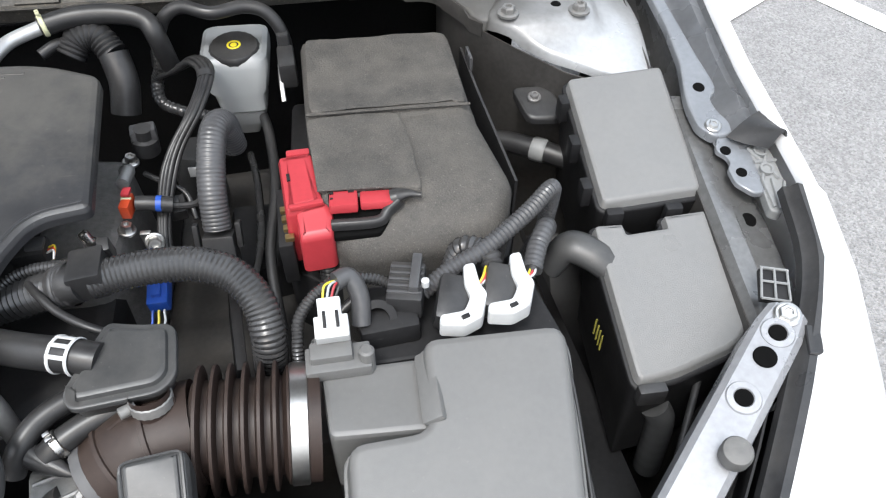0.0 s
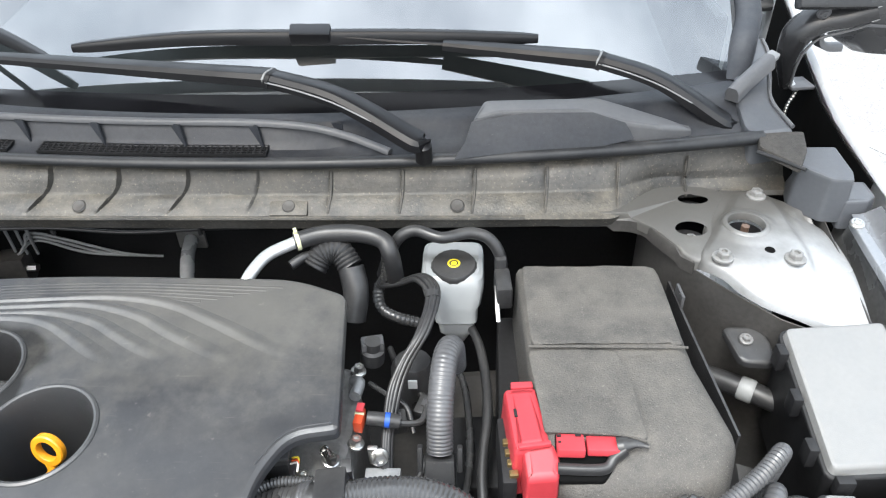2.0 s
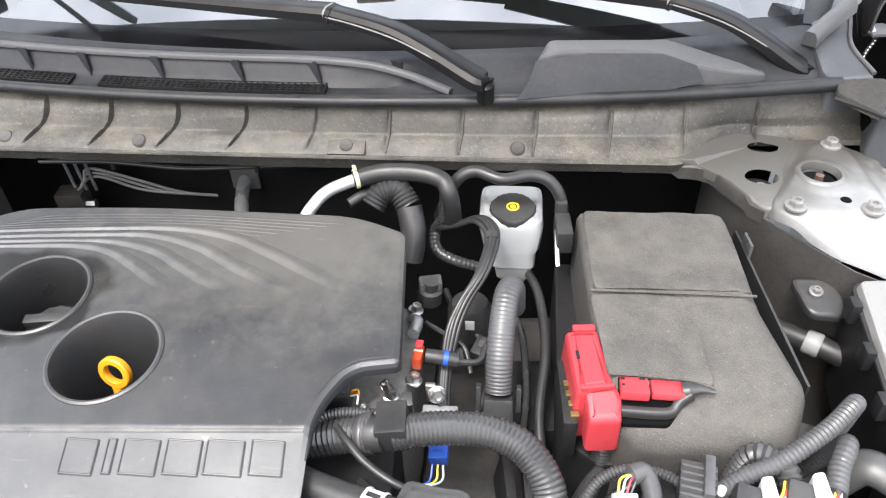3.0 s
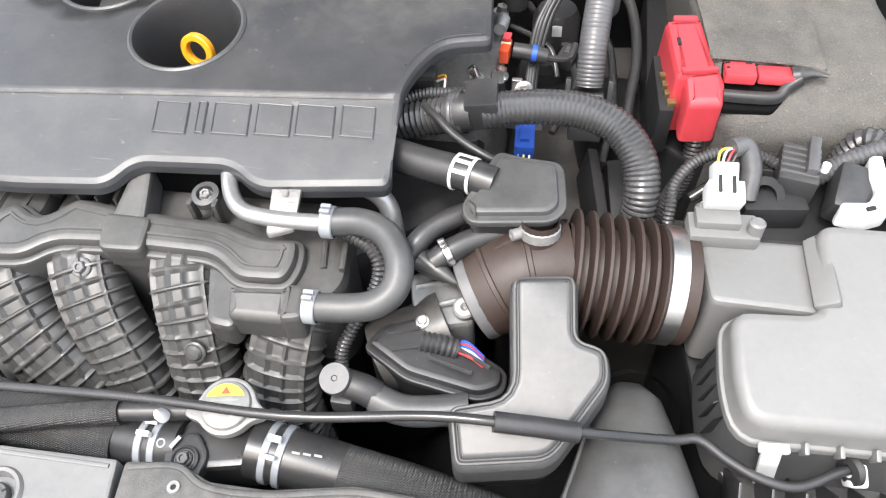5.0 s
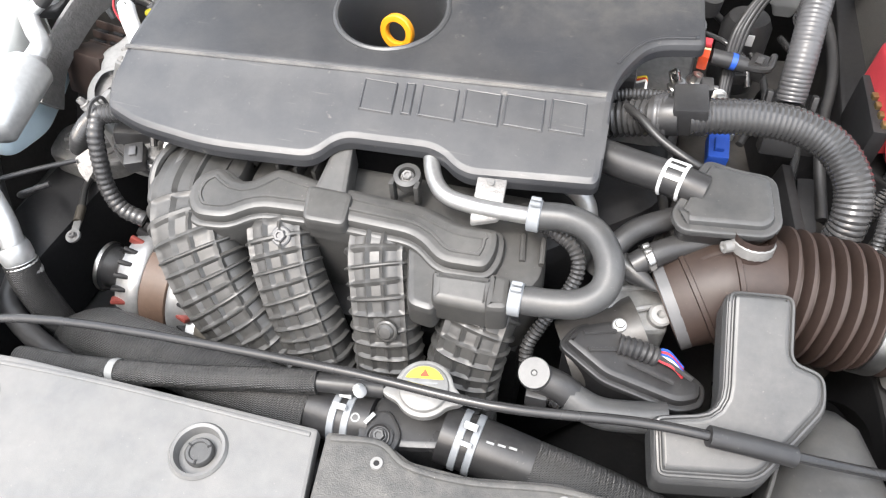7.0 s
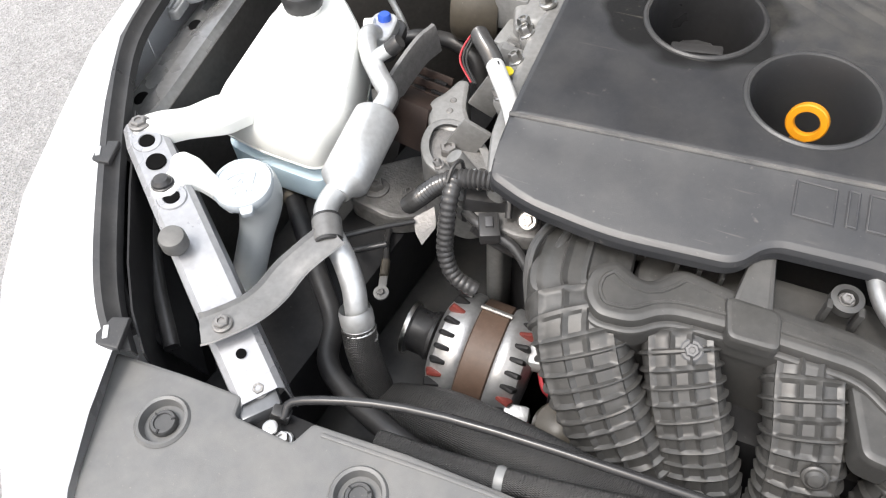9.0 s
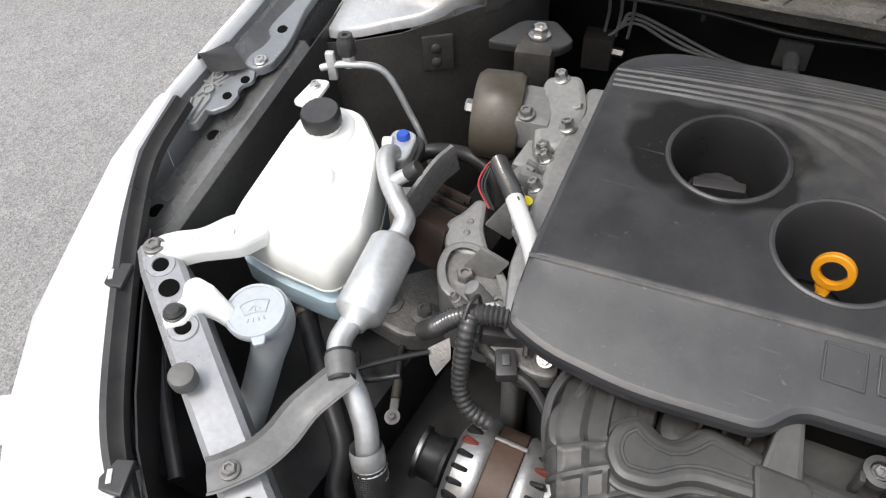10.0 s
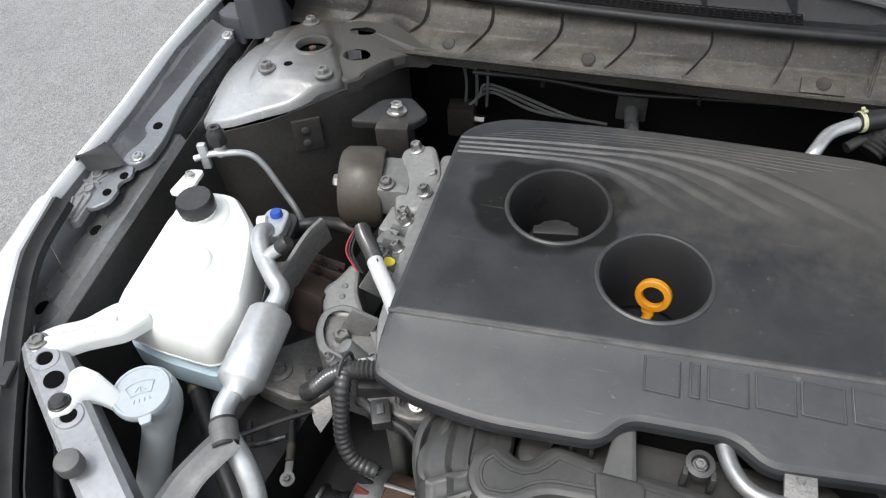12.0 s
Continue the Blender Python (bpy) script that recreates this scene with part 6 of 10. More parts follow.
    part("bore", lathe([(0.018, 0), (0.018, 0.03), (0.012, 0.03), (0.012, 0.0)], aim((-0.262, -0.53, 0.842), (0.3, 1, 0.3)), 20, closed=False), M_MANIFOLD, e)
    for x in (-0.215, -0.195, -0.175):
        part("strut_rib", box((0.004, 0.03, 0.02), (x, -0.525, 0.842), (0, 0, 0), 0.001), M_MANIFOLD, e)
    part("end_wall", shell(rounded([(-0.345, -0.575), (-0.315, -0.515), (-0.255, -0.505), (-0.25, -0.56), (-0.3, -0.61), (-0.335, -0.61)], 0.015), 0.842, 0.06, 0.008), M_MANIFOLD, e)
    top = [(-0.292, -0.603), (-0.272, -0.626), (-0.233, -0.622), (-0.210, -0.602), (-0.160, -0.598), (-0.053, -0.598), (-0.024, -0.620), (0.026, -0.617), (0.034, -0.590), (0.028, -0.560), (-0.012, -0.564), (-0.05, -0.550), (-0.155, -0.546), (-0.212, -0.537), (-0.236, -0.568), (-0.268, -0.549), (-0.292, -0.572)]
    lp = rounded(top, 0.014)

    def pz(x, y):
        return 0.852 - 0.12 * max(0, -0.575 - y) - 0.02 * (x + 0.13)
    part("plenum_lip", shell(lp, lambda x, y: pz(x, y) - 0.006, 0.02, 0.003), M_MANIFOLD, e)
    part("plenum_lid", shell(inset(lp, 0.006), lambda x, y: pz(x, y) + 0.003, 0.02, 0.006), M_MANIFOLD, e)
    bead = inset(lp, 0.019)
    part("lid_bead", tube([(p.x, p.y, pz(p.x, p.y) + 0.0025) for p in bead + bead[:1]], 0.0022, 6, False, caps=False), M_MANIFOLD, e)
    part("plenum", shell(inset(lp, 0.004), lambda x, y: pz(x, y) - 0.02, 0.12, 0.003), M_MANIFOLD, e)
    part("rear_body", shell(rounded([(-0.25, -0.50), (0.06, -0.50), (0.075, -0.60), (0.05, -0.63), (-0.02, -0.60), (-0.25, -0.56)], 0.02), 0.832, 0.12, 0.012), M_MANIFOLD, e)
    for k in range(2):
        part("groove_rib", tube([(0.045 + 0.02 * k, -0.555, 0.834), (0.05 + 0.018 * k, -0.585, 0.833)], 0.003, 8), M_MANIFOLD, e)
    part("saddle", shell(rounded([(-0.170, -0.562), (-0.122, -0.562), (-0.118, -0.601), (-0.161, -0.603)], 0.008), lambda x, y: pz(x, y) + 0.0075, 0.014, 0.004), M_MANIFOLD, e)
    part("gusset", shell(rounded([(-0.156, -0.508), (-0.138, -0.508), (-0.128, -0.570), (-0.164, -0.570)], 0.005), lambda x, y: 0.874 - 0.28 * max(0, -0.508 - y), 0.03, 0.004), M_MANIFOLD, e)
    part("purge_valve", shell(rounded([(-0.025, -0.624), (0.032, -0.620), (0.034, -0.651), (-0.019, -0.652)], 0.005), lambda x, y: 0.850 + 0.25 * (y + 0.624), 0.03, 0.006), M_MANIFOLD, e)
    part("valve_cap", shell(rounded([(0.026, -0.615), (0.046, -0.616), (0.05, -0.65), (0.030, -0.654)], 0.006), 0.850, 0.035, 0.005), M_MANIFOLD, e)
    part("valve_arm", shell(rounded([(-0.060, -0.592), (-0.03, -0.600), (-0.01, -0.625), (-0.016, -0.658), (-0.042, -0.655), (-0.052, -0.62)], 0.008), lambda x, y: 0.838 + 0.12 * (y + 0.6), 0.03, 0.006), M_MANIFOLD, e)
    bolt((-0.183, -0.612, 0.834), (0, -0.6, 1), e, M_TRIM, r=0.0065, washer=0.010)
    bolt((-0.062, -0.665, 0.790), (0, -1, 0.7), e, M_MANIFOLD, r=0.008, washer=0.011, dome=True)
    eye = lathe([(0.0135, -0.006), (0.0135, 0.004), (0.0085, 0.005), (0.007, -0.006)], aim((-0.076, -0.533, 0.862), (0, -0.2, 1)), 24, closed=False)
    part("lifting_eye", eye, M_MANIFOLD, e)
    for k in (-1, 1):
        part("eye_leg", box((0.005, 0.01, 0.03), (-0.076 + 0.0125 * k, -0.543, 0.850), (0, 0, 0), 0.0015), M_MANIFOLD, e)
    bolt((-0.076, -0.533, 0.862), (0, -0.2, 1), e, M_ALUDARK, r=0.0055, washer=0.007)
    return e


build_manifold()


# ---------------- radiator panel, rod, cap ----------------
def build_front():
    def cover_z(x, y):
        return 0.80 + 0.02 * (y + 0.8)
    lp = rounded([(-0.682, -0.797), (-0.60, -0.791), (-0.542, -0.789), (-0.537, -0.808), (-0.477, -0.810), (-0.468, -0.787), (-0.377, -0.780), (-0.085, -0.776), (-0.068, -0.87), (-0.068, -1.03), (-0.4, -1.02), (-0.585, -0.985), (-0.633, -0.909)], 0.004)
    e = thing("radiator_cover", (-0.35, -0.86, 0.74), "grey plastic radiator top cover with push clips", "radiator cover", "radiator covers")
    dishes = ((-0.177, -0.820), (-0.401, -0.828), (-0.595, -0.838))
    part("panel", shell(lp, cover_z, 0.012, 0.003, holes=[circle(x, y, 0.0205, 28) for x, y in dishes]), M_RADCOVER, e)
    part("rear_lip", tube([(-0.455, -0.794, 0.8005), (-0.30, -0.785, 0.8005), (-0.09, -0.783, 0.8005)], 0.0022, 8, flat=0.6), M_RADCOVER, e)
    for x, y in dishes:
        part("dish", lathe([(0.0255, 0.0), (0.0235, 0.0028), (0.0205, 0.002), (0.0185, -0.007), (0.001, -0.007)], Matrix.Translation((x, y, cover_z(x, y) + 0.0005)), 32, closed=False), M_RADCOVER, e)
        clip = part("push_clip", lathe([(0.0125, -0.006), (0.0125, -0.002), (0.011, 0.0), (0.0085, 0.0), (0.0078, -0.0015), (0.001, -0.0015)], Matrix.Translation((x, y, cover_z(x, y))), 28), M_GREYPL, e, "grey-black push clip")
        for k in range(3):
            a = radians(120 * k + 40)
            part("notch", box((0.004, 0.0016, 0.0008), (x + 0.0098 * math.cos(a), y + 0.0098 * math.sin(a), cover_z(x, y) + 0.0003), (0, 0, math.degrees(a)), 0), M_DARK, clip)
    part("recess", box((0.064, 0.03, 0.004), (-0.507, -0.795, 0.775), bevel=0.001), M_DARK, e)
    bolt((-0.493, -0.806, 0.779), (0, 0, 1), e, r=0.007, washer=0.010, h=0.009)
    part("rod_clip", box((0.018, 0.012, 0.018), (-0.505, -0.787, 0.787), (0, 20, 10), 0.003), M_PLASTIC, e)
    part("screw", lathe([(0.007, 0), (0.007, 0.003), (0.004, 0.004), (0.001, 0.003)], Matrix.Translation((-0.505, -0.803, 0.79)), 16), M_STEEL, e)
    lp = rounded([(0.178, -0.772), (0.45, -0.79), (0.60, -0.80), (0.66, -0.805), (0.62, -0.91), (0.4, -1.0), (0.178, -1.03)], 0.004)
    e2 = thing("radiator_cover", (0.4, -0.87, 0.74), "grey plastic radiator top cover on the battery side", "radiator cover", "radiator covers")
    part("panel", shell(lp, cover_z, 0.012, 0.003), M_RADCOVER, e2)
    part("rear_lip", tube([(0.182, -0.781, 0.8005), (0.45, -0.798, 0.8005), (0.60, -0.808, 0.8005)], 0.0022, 8, flat=0.6), M_RADCOVER, e2)
    c = thing("latch_support", (0.05, -0.82, 0.74), "black plastic latch support panel with steel bolts", "support panel")
    lp = rounded([(-0.076, -0.778), (-0.03, -0.772), (0.0, -0.785), (0.05, -0.785), (0.12, -0.772), (0.172, -0.774), (0.172, -0.84), (0.075, -0.84), (0.068, -0.81), (0.045, -0.81), (0.038, -0.84), (-0.04, -0.84), (-0.066, -0.86)], 0.005)
    part("panel", shell(lp, 0.805, 0.03, 0.0025), M_LATCH, c)
    part("rear_ridge", tube([(-0.07, -0.783, 0.8055), (-0.03, -0.777, 0.8055), (0.0, -0.79, 0.8055), (0.05, -0.79, 0.8055), (0.12, -0.778, 0.8055), (0.168, -0.779, 0.8055)], 0.003, 8, flat=0.6), M_LATCH, c)
    for x, y in ((-0.026, -0.794), (0.127, -0.787)):
        b = part("bolt", lathe([(0.0055, 0.0), (0.0052, 0.002), (0.0026, 0.002), (0.0024, 0.0005), (0.001, 0.0005)], Matrix.Translation((x, y, 0.805)), 20), M_ZINC, c, "bare ring bolt")
        part("socket", lathe([(0.0025, 0.0008), (0.001, 0.0009)], Matrix.Translation((x, y, 0.805)), 12), M_DARK, b)
    part("crossmember", box((0.9, 0.05, 0.08), (0, -0.86, 0.715), bevel=0.006), M_DARK, c)
    la = thing("hood_latch", (-0.01, -0.835, 0.755), "zinc steel hood latch in the cutout of the support panel", "hood latch")
    part("plate", box((0.06, 0.03, 0.006), (-0.008, -0.832, 0.768), (0, 0, 0), 0.002), M_ZINC, la)
    part("nut", box((0.018, 0.016, 0.018), (-0.027, -0.827, 0.779), (0, 0, 8), 0.003), M_ZINC, la)
    part("striker_loop", tube([(-0.012, -0.822, 0.772), (-0.008, -0.819, 0.79), (0.012, -0.82, 0.79), (0.016, -0.83, 0.778), (0.014, -0.845, 0.77)], 0.0035, 8), M_ZINC, la)
    part("spring", tube([(0.03, -0.83, 0.765), (0.06, -0.832, 0.766), (0.09, -0.834, 0.766)], 0.007, 10, ribs=(0.004, 0.001)), M_PLASTIC, la)
    single("radiator", box((1.1, 0.05, 0.45), (0, -0.80, 0.5), bevel=0.006), M_DARK, "dark radiator core below its top cover", "radiator")
    rod = thing("prop_rod", (0, -0.73, 0.8), "thin black steel hood prop rod lying in its clips", "prop rod")
    pts = [(-0.50, -0.79, 0.79), (-0.485, -0.772, 0.803), (-0.36, -0.742, 0.812), (-0.10, -0.731, 0.825), (0.054, -0.733, 0.832), (0.168, -0.718, 0.832), (0.227, -0.716, 0.834), (0.291, -0.711, 0.822), (0.37, -0.695, 0.793), (0.394, -0.690, 0.790), (0.418, -0.703, 0.785), (0.445, -0.7145, 0.782), (0.474, -0.716, 0.780), (0.508, -0.698, 0.778), (0.522, -0.693, 0.776)]
    part("rod", tube(pts, 0.0043, 12, per=5), M_ROD, rod)
    part("grip", tube([(0.225, -0.7165, 0.8345), (0.26, -0.7135, 0.828), (0.293, -0.711, 0.821)], 0.0085, 14), M_RUBBER, rod, "black foam grip sleeve")
    part("grommet", lathe([(0.006, -0.004), (0.013, -0.003), (0.014, 0.002), (0.010, 0.006), (0.006, 0.006)], aim((0.518, -0.694, 0.7765), (0.85, 0.4, -0.1)), 20, closed=False), M_RUBBER, rod, "black rubber grommet")
    # filler neck with its eared pressure cap
    rc = thing("radiator_filler", (-0.008, -0.718, 0.70), "black radiator filler neck with an eared steel pressure cap", "radiator filler")
    m = aim((-0.008, -0.718, 0.797), (0.02, -0.12, 1))
    part("neck", lathe([(0.021, -0.06), (0.021, 0.0), (0.026, 0.0)], m, 28, closed=False), M_DARK, rc)
    part("housing", shell(rounded([(-0.056, -0.732), (-0.03, -0.70), (0.015, -0.70), (0.03, -0.73), (0.02, -0.758), (-0.045, -0.772)], 0.01), 0.776, 0.05, 0.006), M_PLASTIC, rc)
    part("flange", shell(rounded([(-0.062, -0.745), (-0.035, -0.735), (-0.018, -0.755), (-0.022, -0.782), (-0.052, -0.782)], 0.008), 0.781, 0.012, 0.003), M_PLASTIC, rc)
    part("boss", lathe([(0.0125, -0.006), (0.0125, 0.003), (0.0105, 0.004), (0.009, 0.002), (0.001, 0.002)], aim((-0.037, -0.763, 0.781), (0, -0.2, 1)), 24), M_PLASTIC, rc)
    bolt((-0.037, -0.763, 0.784), (0, -0.2, 1), rc, M_PLASTIC, r=0.006, washer=0.0075, h=0.005)
    ear = []
    for k in range(64):
        a = 2 * math.pi * k / 64
        d = min(abs((a - radians(b) + math.pi) % (2 * math.pi) - math.pi) for b in (188, -14))
        rr = 0.0262 + 0.0105 * math.exp(-(d / 0.24) ** 2)
        ear.append(Vector((rr * math.cos(a), rr * math.sin(a))))
    bm = shell(ear, 0.007, 0.009, 0.002)
    lathe([(0.0225, 0.0065), (0.0212, 0.0105), (0.0195, 0.0115), (0.001, 0.012)], bm=bm, sides=36)
    bm.transform(m)
    cap = part("cap", bm, M_ZINC, rc, "eared bare steel cap")
    bm = bmesh.new()
    arc = [(0.018 * math.cos(radians(a)), 0.018 * math.sin(radians(a))) for a in range(22, 159, 8)]
    bm.faces.new([bm.verts.new(m @ Vector((x, y, 0.0127))) for x, y in arc])
    part("warning_label", bm, M_LABEL, cap, "yellow warning label")
    bm = bmesh.new()
    bm.faces.new([bm.verts.new(m @ Vector((x, y, 0.0131))) for x, y in ((-0.0045, 0.0085), (0.0045, 0.0085), (0.0, 0.0155))])
    part("warning_mark", bm, M_ORANGE, cap, "orange triangle")
    for k in range(4):
        w = (0.024, 0.028, 0.024, 0.010)[k]
        part("print_bar", box((w, 0.0016, 0.0003), bevel=0), M_CLAMPGREY, cap, "grey print line").data.transform(m @ Matrix.Translation((0, 0.003 - 0.0048 * k, 0.0123)))

    def clamp(parent, at, way, r):
        bm = bmesh.new()
        for k in (-1, 1):
            lathe([(r, k * 0.0065 - 0.0035), (r + 0.0014, k * 0.0065 - 0.003), (r + 0.0014, k * 0.0065 + 0.003), (r, k * 0.0065 + 0.0035)], aim(at, way), 32, bm, closed=False)
        part("clamp", bm, M_CLAMP, parent, "pale grey two-band spring clamp")
        w = aim(at, way)
        for k in (-1, 1):
            part("clamp_ear", box((0.008, 0.004, 0.012), bevel=0.001), M_WHITEPL, parent).data.transform(w @ pose(0, 0, 0, 0, 0, 100 + 14 * k) @ Matrix.Translation((r + 0.006, 0, 0)))

    h = thing("radiator_hose", (0.1, -0.76, 0.7), "thick black braided radiator hose with spring clamps", "hose", "radiator hoses")
    part("sleeve", tube([(0.085, -0.745, 0.752), (0.16, -0.755, 0.745), (0.23, -0.765, 0.725), (0.30, -0.775, 0.69)], 0.0265, 26, ribs=(0.0042, 0.0002)), M_BRAID, h, "braided sleeve")
    part("end", tube([(0.012, -0.738, 0.763), (0.06, -0.742, 0.757), (0.094, -0.746, 0.752)], 0.0262, 24), M_RUBBER, h)
    clamp(h, (0.036, -0.74, 0.76), (1, -0.1, -0.1), 0.0265)
    for i in range(3):
        part("print_bar", box((0.007, 0.002, 0.0004), (0.058 + 0.010 * i, -0.745, 0.7838), (8, 4, -3), 0), M_CLAMPGREY, h, "faint pale print")
    h = thing("radiator_hose", (-0.25, -0.74, 0.7), "black braided hose running beneath the prop rod", "hose", "radiator hoses")
    part("sleeve", tube([(-0.112, -0.742, 0.757), (-0.2, -0.737, 0.757), (-0.30, -0.722, 0.748), (-0.38, -0.705, 0.72), (-0.45, -0.69, 0.66)], 0.029, 26, ribs=(0.0042, 0.0002), flat=0.85), M_BRAID, h, "braided sleeve")
    part("end", tube([(-0.05, -0.745, 0.762), (-0.08, -0.746, 0.76), (-0.118, -0.742, 0.757)], 0.0235, 22), M_RUBBER, h)
    clamp(h, (-0.078, -0.746, 0.76), (-1, 0, 0), 0.024)
    for i in range(2):
        part("print_mark", lathe([(0.0042, 0), (0.0042, 0.0004), (0.0028, 0.0004)], aim((-0.063, -0.752, 0.7835), (0, -0.3, 1)), 14, closed=False) if i == 0 else box((0.004, 0.012, 0.0004), (-0.05, -0.75, 0.785), (8, 0, -30), 0), M_CLAMPGREY, h, "pale painted mark")
    h = thing("drain_hose", (-0.2, -0.75, 0.74), "thin braided hose lying over the radiator hose", "hose")
    part("sleeve", tube([(-0.42, -0.765, 0.755), (-0.33, -0.765, 0.774), (-0.24, -0.757, 0.787), (-0.16, -0.743, 0.793), (-0.105, -0.732, 0.793)], 0.0115, 18, ribs=(0.0035, 0.0002)), M_BRAID, h, "braided sleeve")
    part("end", tube([(-0.108, -0.7325, 0.793), (-0.08, -0.728, 0.792), (-0.045, -0.722, 0.79)], 0.0088, 14), M_RUBBER, h)
    part("band", lathe([(0.0122, -0.004), (0.0128, 0), (0.0122, 0.004)], aim((-0.30, -0.7635, 0.779), (1, 0.1, 0.13)), 20, closed=False), M_CLAMPGREY, h, "pale band")
    part("nipple", lathe([(0.006, 0), (0.0055, 0.008), (0.002, 0.016), (0.001, 0.0165)], aim((-0.063, -0.733, 0.797), (0, -0.2, 1)), 14), M_WHITEPL, h, "white plastic nipple")


build_front()


# ---------------- coolant tank side ----------------
def build_tank():
    e = thing("coolant_tank", (-0.68, -0.42, 0.65), "white translucent plastic coolant tank with a black cap", "coolant tank")

    def body(levels, radius, name, material, label=""):
        bm = bmesh.new()
        rings = []
        for z, pts in levels:
            rings.append([bm.verts.new((p.x, p.y, z + 0.20 * (p.y + 0.40) * (1 if z > 0.8 else 0))) for p in rounded(pts, radius, 5)])
        for a, b in zip(rings, rings[1:]):
            for i in range(len(a)):
                j = (i + 1) % len(a)
                bm.faces.new((a[i], a[j], b[j], b[i]))
        bm.faces.new(rings[-1])
        bm.faces.new(list(reversed(rings[0])))
        return part(name, bm, material, e, label, angle=55)
    mid = [(-0.768, -0.500), (-0.70, -0.512), (-0.620, -0.516), (-0.602, -0.460), (-0.618, -0.405), (-0.640, -0.345), (-0.690, -0.298), (-0.728, -0.300), (-0.768, -0.345)]
    c = Vector((-0.69, -0.40))
    ring = [Vector(p) for p in mid]

    def grow(k):
        return [tuple(c + (p - c) * k) for p in ring]
    body([(0.800, grow(0.992)), (0.835, grow(1.0)), (0.852, grow(0.99)), (0.864, grow(0.955)), (0.871, grow(0.90))], 0.018, "body", M_TANK)
    body([(0.738, grow(0.955)), (0.748, grow(0.985)), (0.801, grow(0.992))], 0.018, "sump", M_LIQUID, "bluish coolant-filled lower half")
    part("seam", tube([Vector((*p, 0.800)) for p in rounded(grow(0.993), 0.018, 5)], 0.0015, 6, False), M_TANK, e)
    part("shoulder", lathe([(0.045, -0.02), (0.042, 0.0), (0.034, 0.008), (0.026, 0.011), (0.001, 0.011)], aim((-0.719, -0.345, 0.879), (0, -0.12, 1)), 32), M_TANK, e)
    part("boss", lathe([(0.023, -0.012), (0.021, 0.003), (0.018, 0.006), (0.001, 0.006)], aim((-0.690, -0.415, 0.868), (0.05, -0.2, 1)), 30), M_TANK, e)
    part("side_stub", lathe([(0.011, 0), (0.011, 0.012), (0.001, 0.013)], aim((-0.650, -0.325, 0.862), (1, 0.3, 0.1)), 16), M_TANK, e)
    part("neck", lathe([(0.022, -0.02), (0.022, 0.02)], aim((-0.717, -0.35, 0.886), (0, -0.1, 1)), 24, closed=False), M_TANK, e)
    part("cap", lathe([(0.0240, 0), (0.0243, 0.016), (0.022, 0.020), (0.001, 0.0215)], aim((-0.717, -0.35, 0.896), (0, -0.1, 1)), 40, wave=(40, 0.015)), M_PLASTIC, e, "black screw cap")
    arm = rounded([(-0.812, -0.565), (-0.803, -0.592), (-0.775, -0.583), (-0.755, -0.563), (-0.715, -0.535), (-0.70, -0.50), (-0.745, -0.480), (-0.762, -0.498), (-0.775, -0.53), (-0.798, -0.545)], 0.010)
    part("bracket_arm", shell(arm, lambda x, y: 0.866 - 0.12 * max(0, y + 0.56), 0.02, 0.006), M_TANK, e)
    for a, b in (((-0.785, -0.557), (-0.735, -0.52)), ((-0.792, -0.572), (-0.745, -0.545))):
        part("arm_rib", tube([(*a, 0.8665), (*((a[0] + b[0]) / 2, (a[1] + b[1]) / 2), 0.866), (*b, 0.862)], 0.004, 8), M_TANK, e)
    bolt((-0.80, -0.576, 0.867), (0, 0, 1), e, M_ALUDARK, r=0.0085, washer=0.012)
    w = thing("washer_filler", (-0.668, -0.585, 0.65), "translucent washer filler neck with a blue-grey cap", "washer filler")
    m = aim((-0.669, -0.585, 0.826), (0.06, -0.12, 1), 12)
    cap = part("cap", lathe([(0.033, -0.004), (0.034, 0.004), (0.032, 0.0075), (0.029, 0.0075), (0.0285, 0.0065), (0.001, 0.0068)], m, 40), M_BLUEGREY, w, "blue-grey snap cap")
    part("tab", shell(rounded([(-0.008, -0.031), (0.008, -0.031), (0.006, -0.042), (-0.006, -0.042)], 0.003), 0.006, 0.006, 0.0015), M_BLUEGREY, cap).data.transform(m)

    def line(pts):
        part("icon_line", tube([m @ Vector((x, y, 0.0070)) for x, y in pts], 0.0009, 6, False), M_BLUEGREY, cap, "raised windscreen symbol")
    line([(-0.016, 0.008), (-0.008, 0.0115), (0.0, 0.0125), (0.008, 0.0115), (0.016, 0.008), (0.011, -0.005), (0.0, -0.003), (-0.011, -0.005), (-0.016, 0.008)])
    line([(-0.006, 0.0), (0.0, 0.006), (0.006, 0.0)])
    line([(0.0, 0.006), (0.0, -0.003)])
    for x in (-0.008, -0.0027, 0.0027, 0.008):
        line([(x, -0.010), (x * 1.15, -0.014)])
    part("neck", tube([(-0.668, -0.58, 0.825), (-0.665, -0.575, 0.79), (-0.68, -0.60, 0.72), (-0.71, -0.63, 0.62)], lambda f: 0.031 - 0.011 * min(1, max(0, f - 0.12) * 2.4), 24), M_NECK, w)
    tab = rounded([(-0.741, -0.640), (-0.724, -0.655), (-0.706, -0.640), (-0.707, -0.618), (-0.692, -0.612), (-0.672, -0.612), (-0.676, -0.594), (-0.706, -0.590), (-0.736, -0.586), (-0.744, -0.598), (-0.731, -0.620)], 0.007)
    part("mount_tab", shell(tab, lambda x, y: 0.859 - 1.1 * max(0.0, x + 0.712), 0.012, 0.004), M_TANK, w)
    bolt((-0.7245, -0.6365, 0.859), (0, 0, 1), w, M_PLASTIC, r=0.0105, washer=0.012, h=0.009, dome=True)


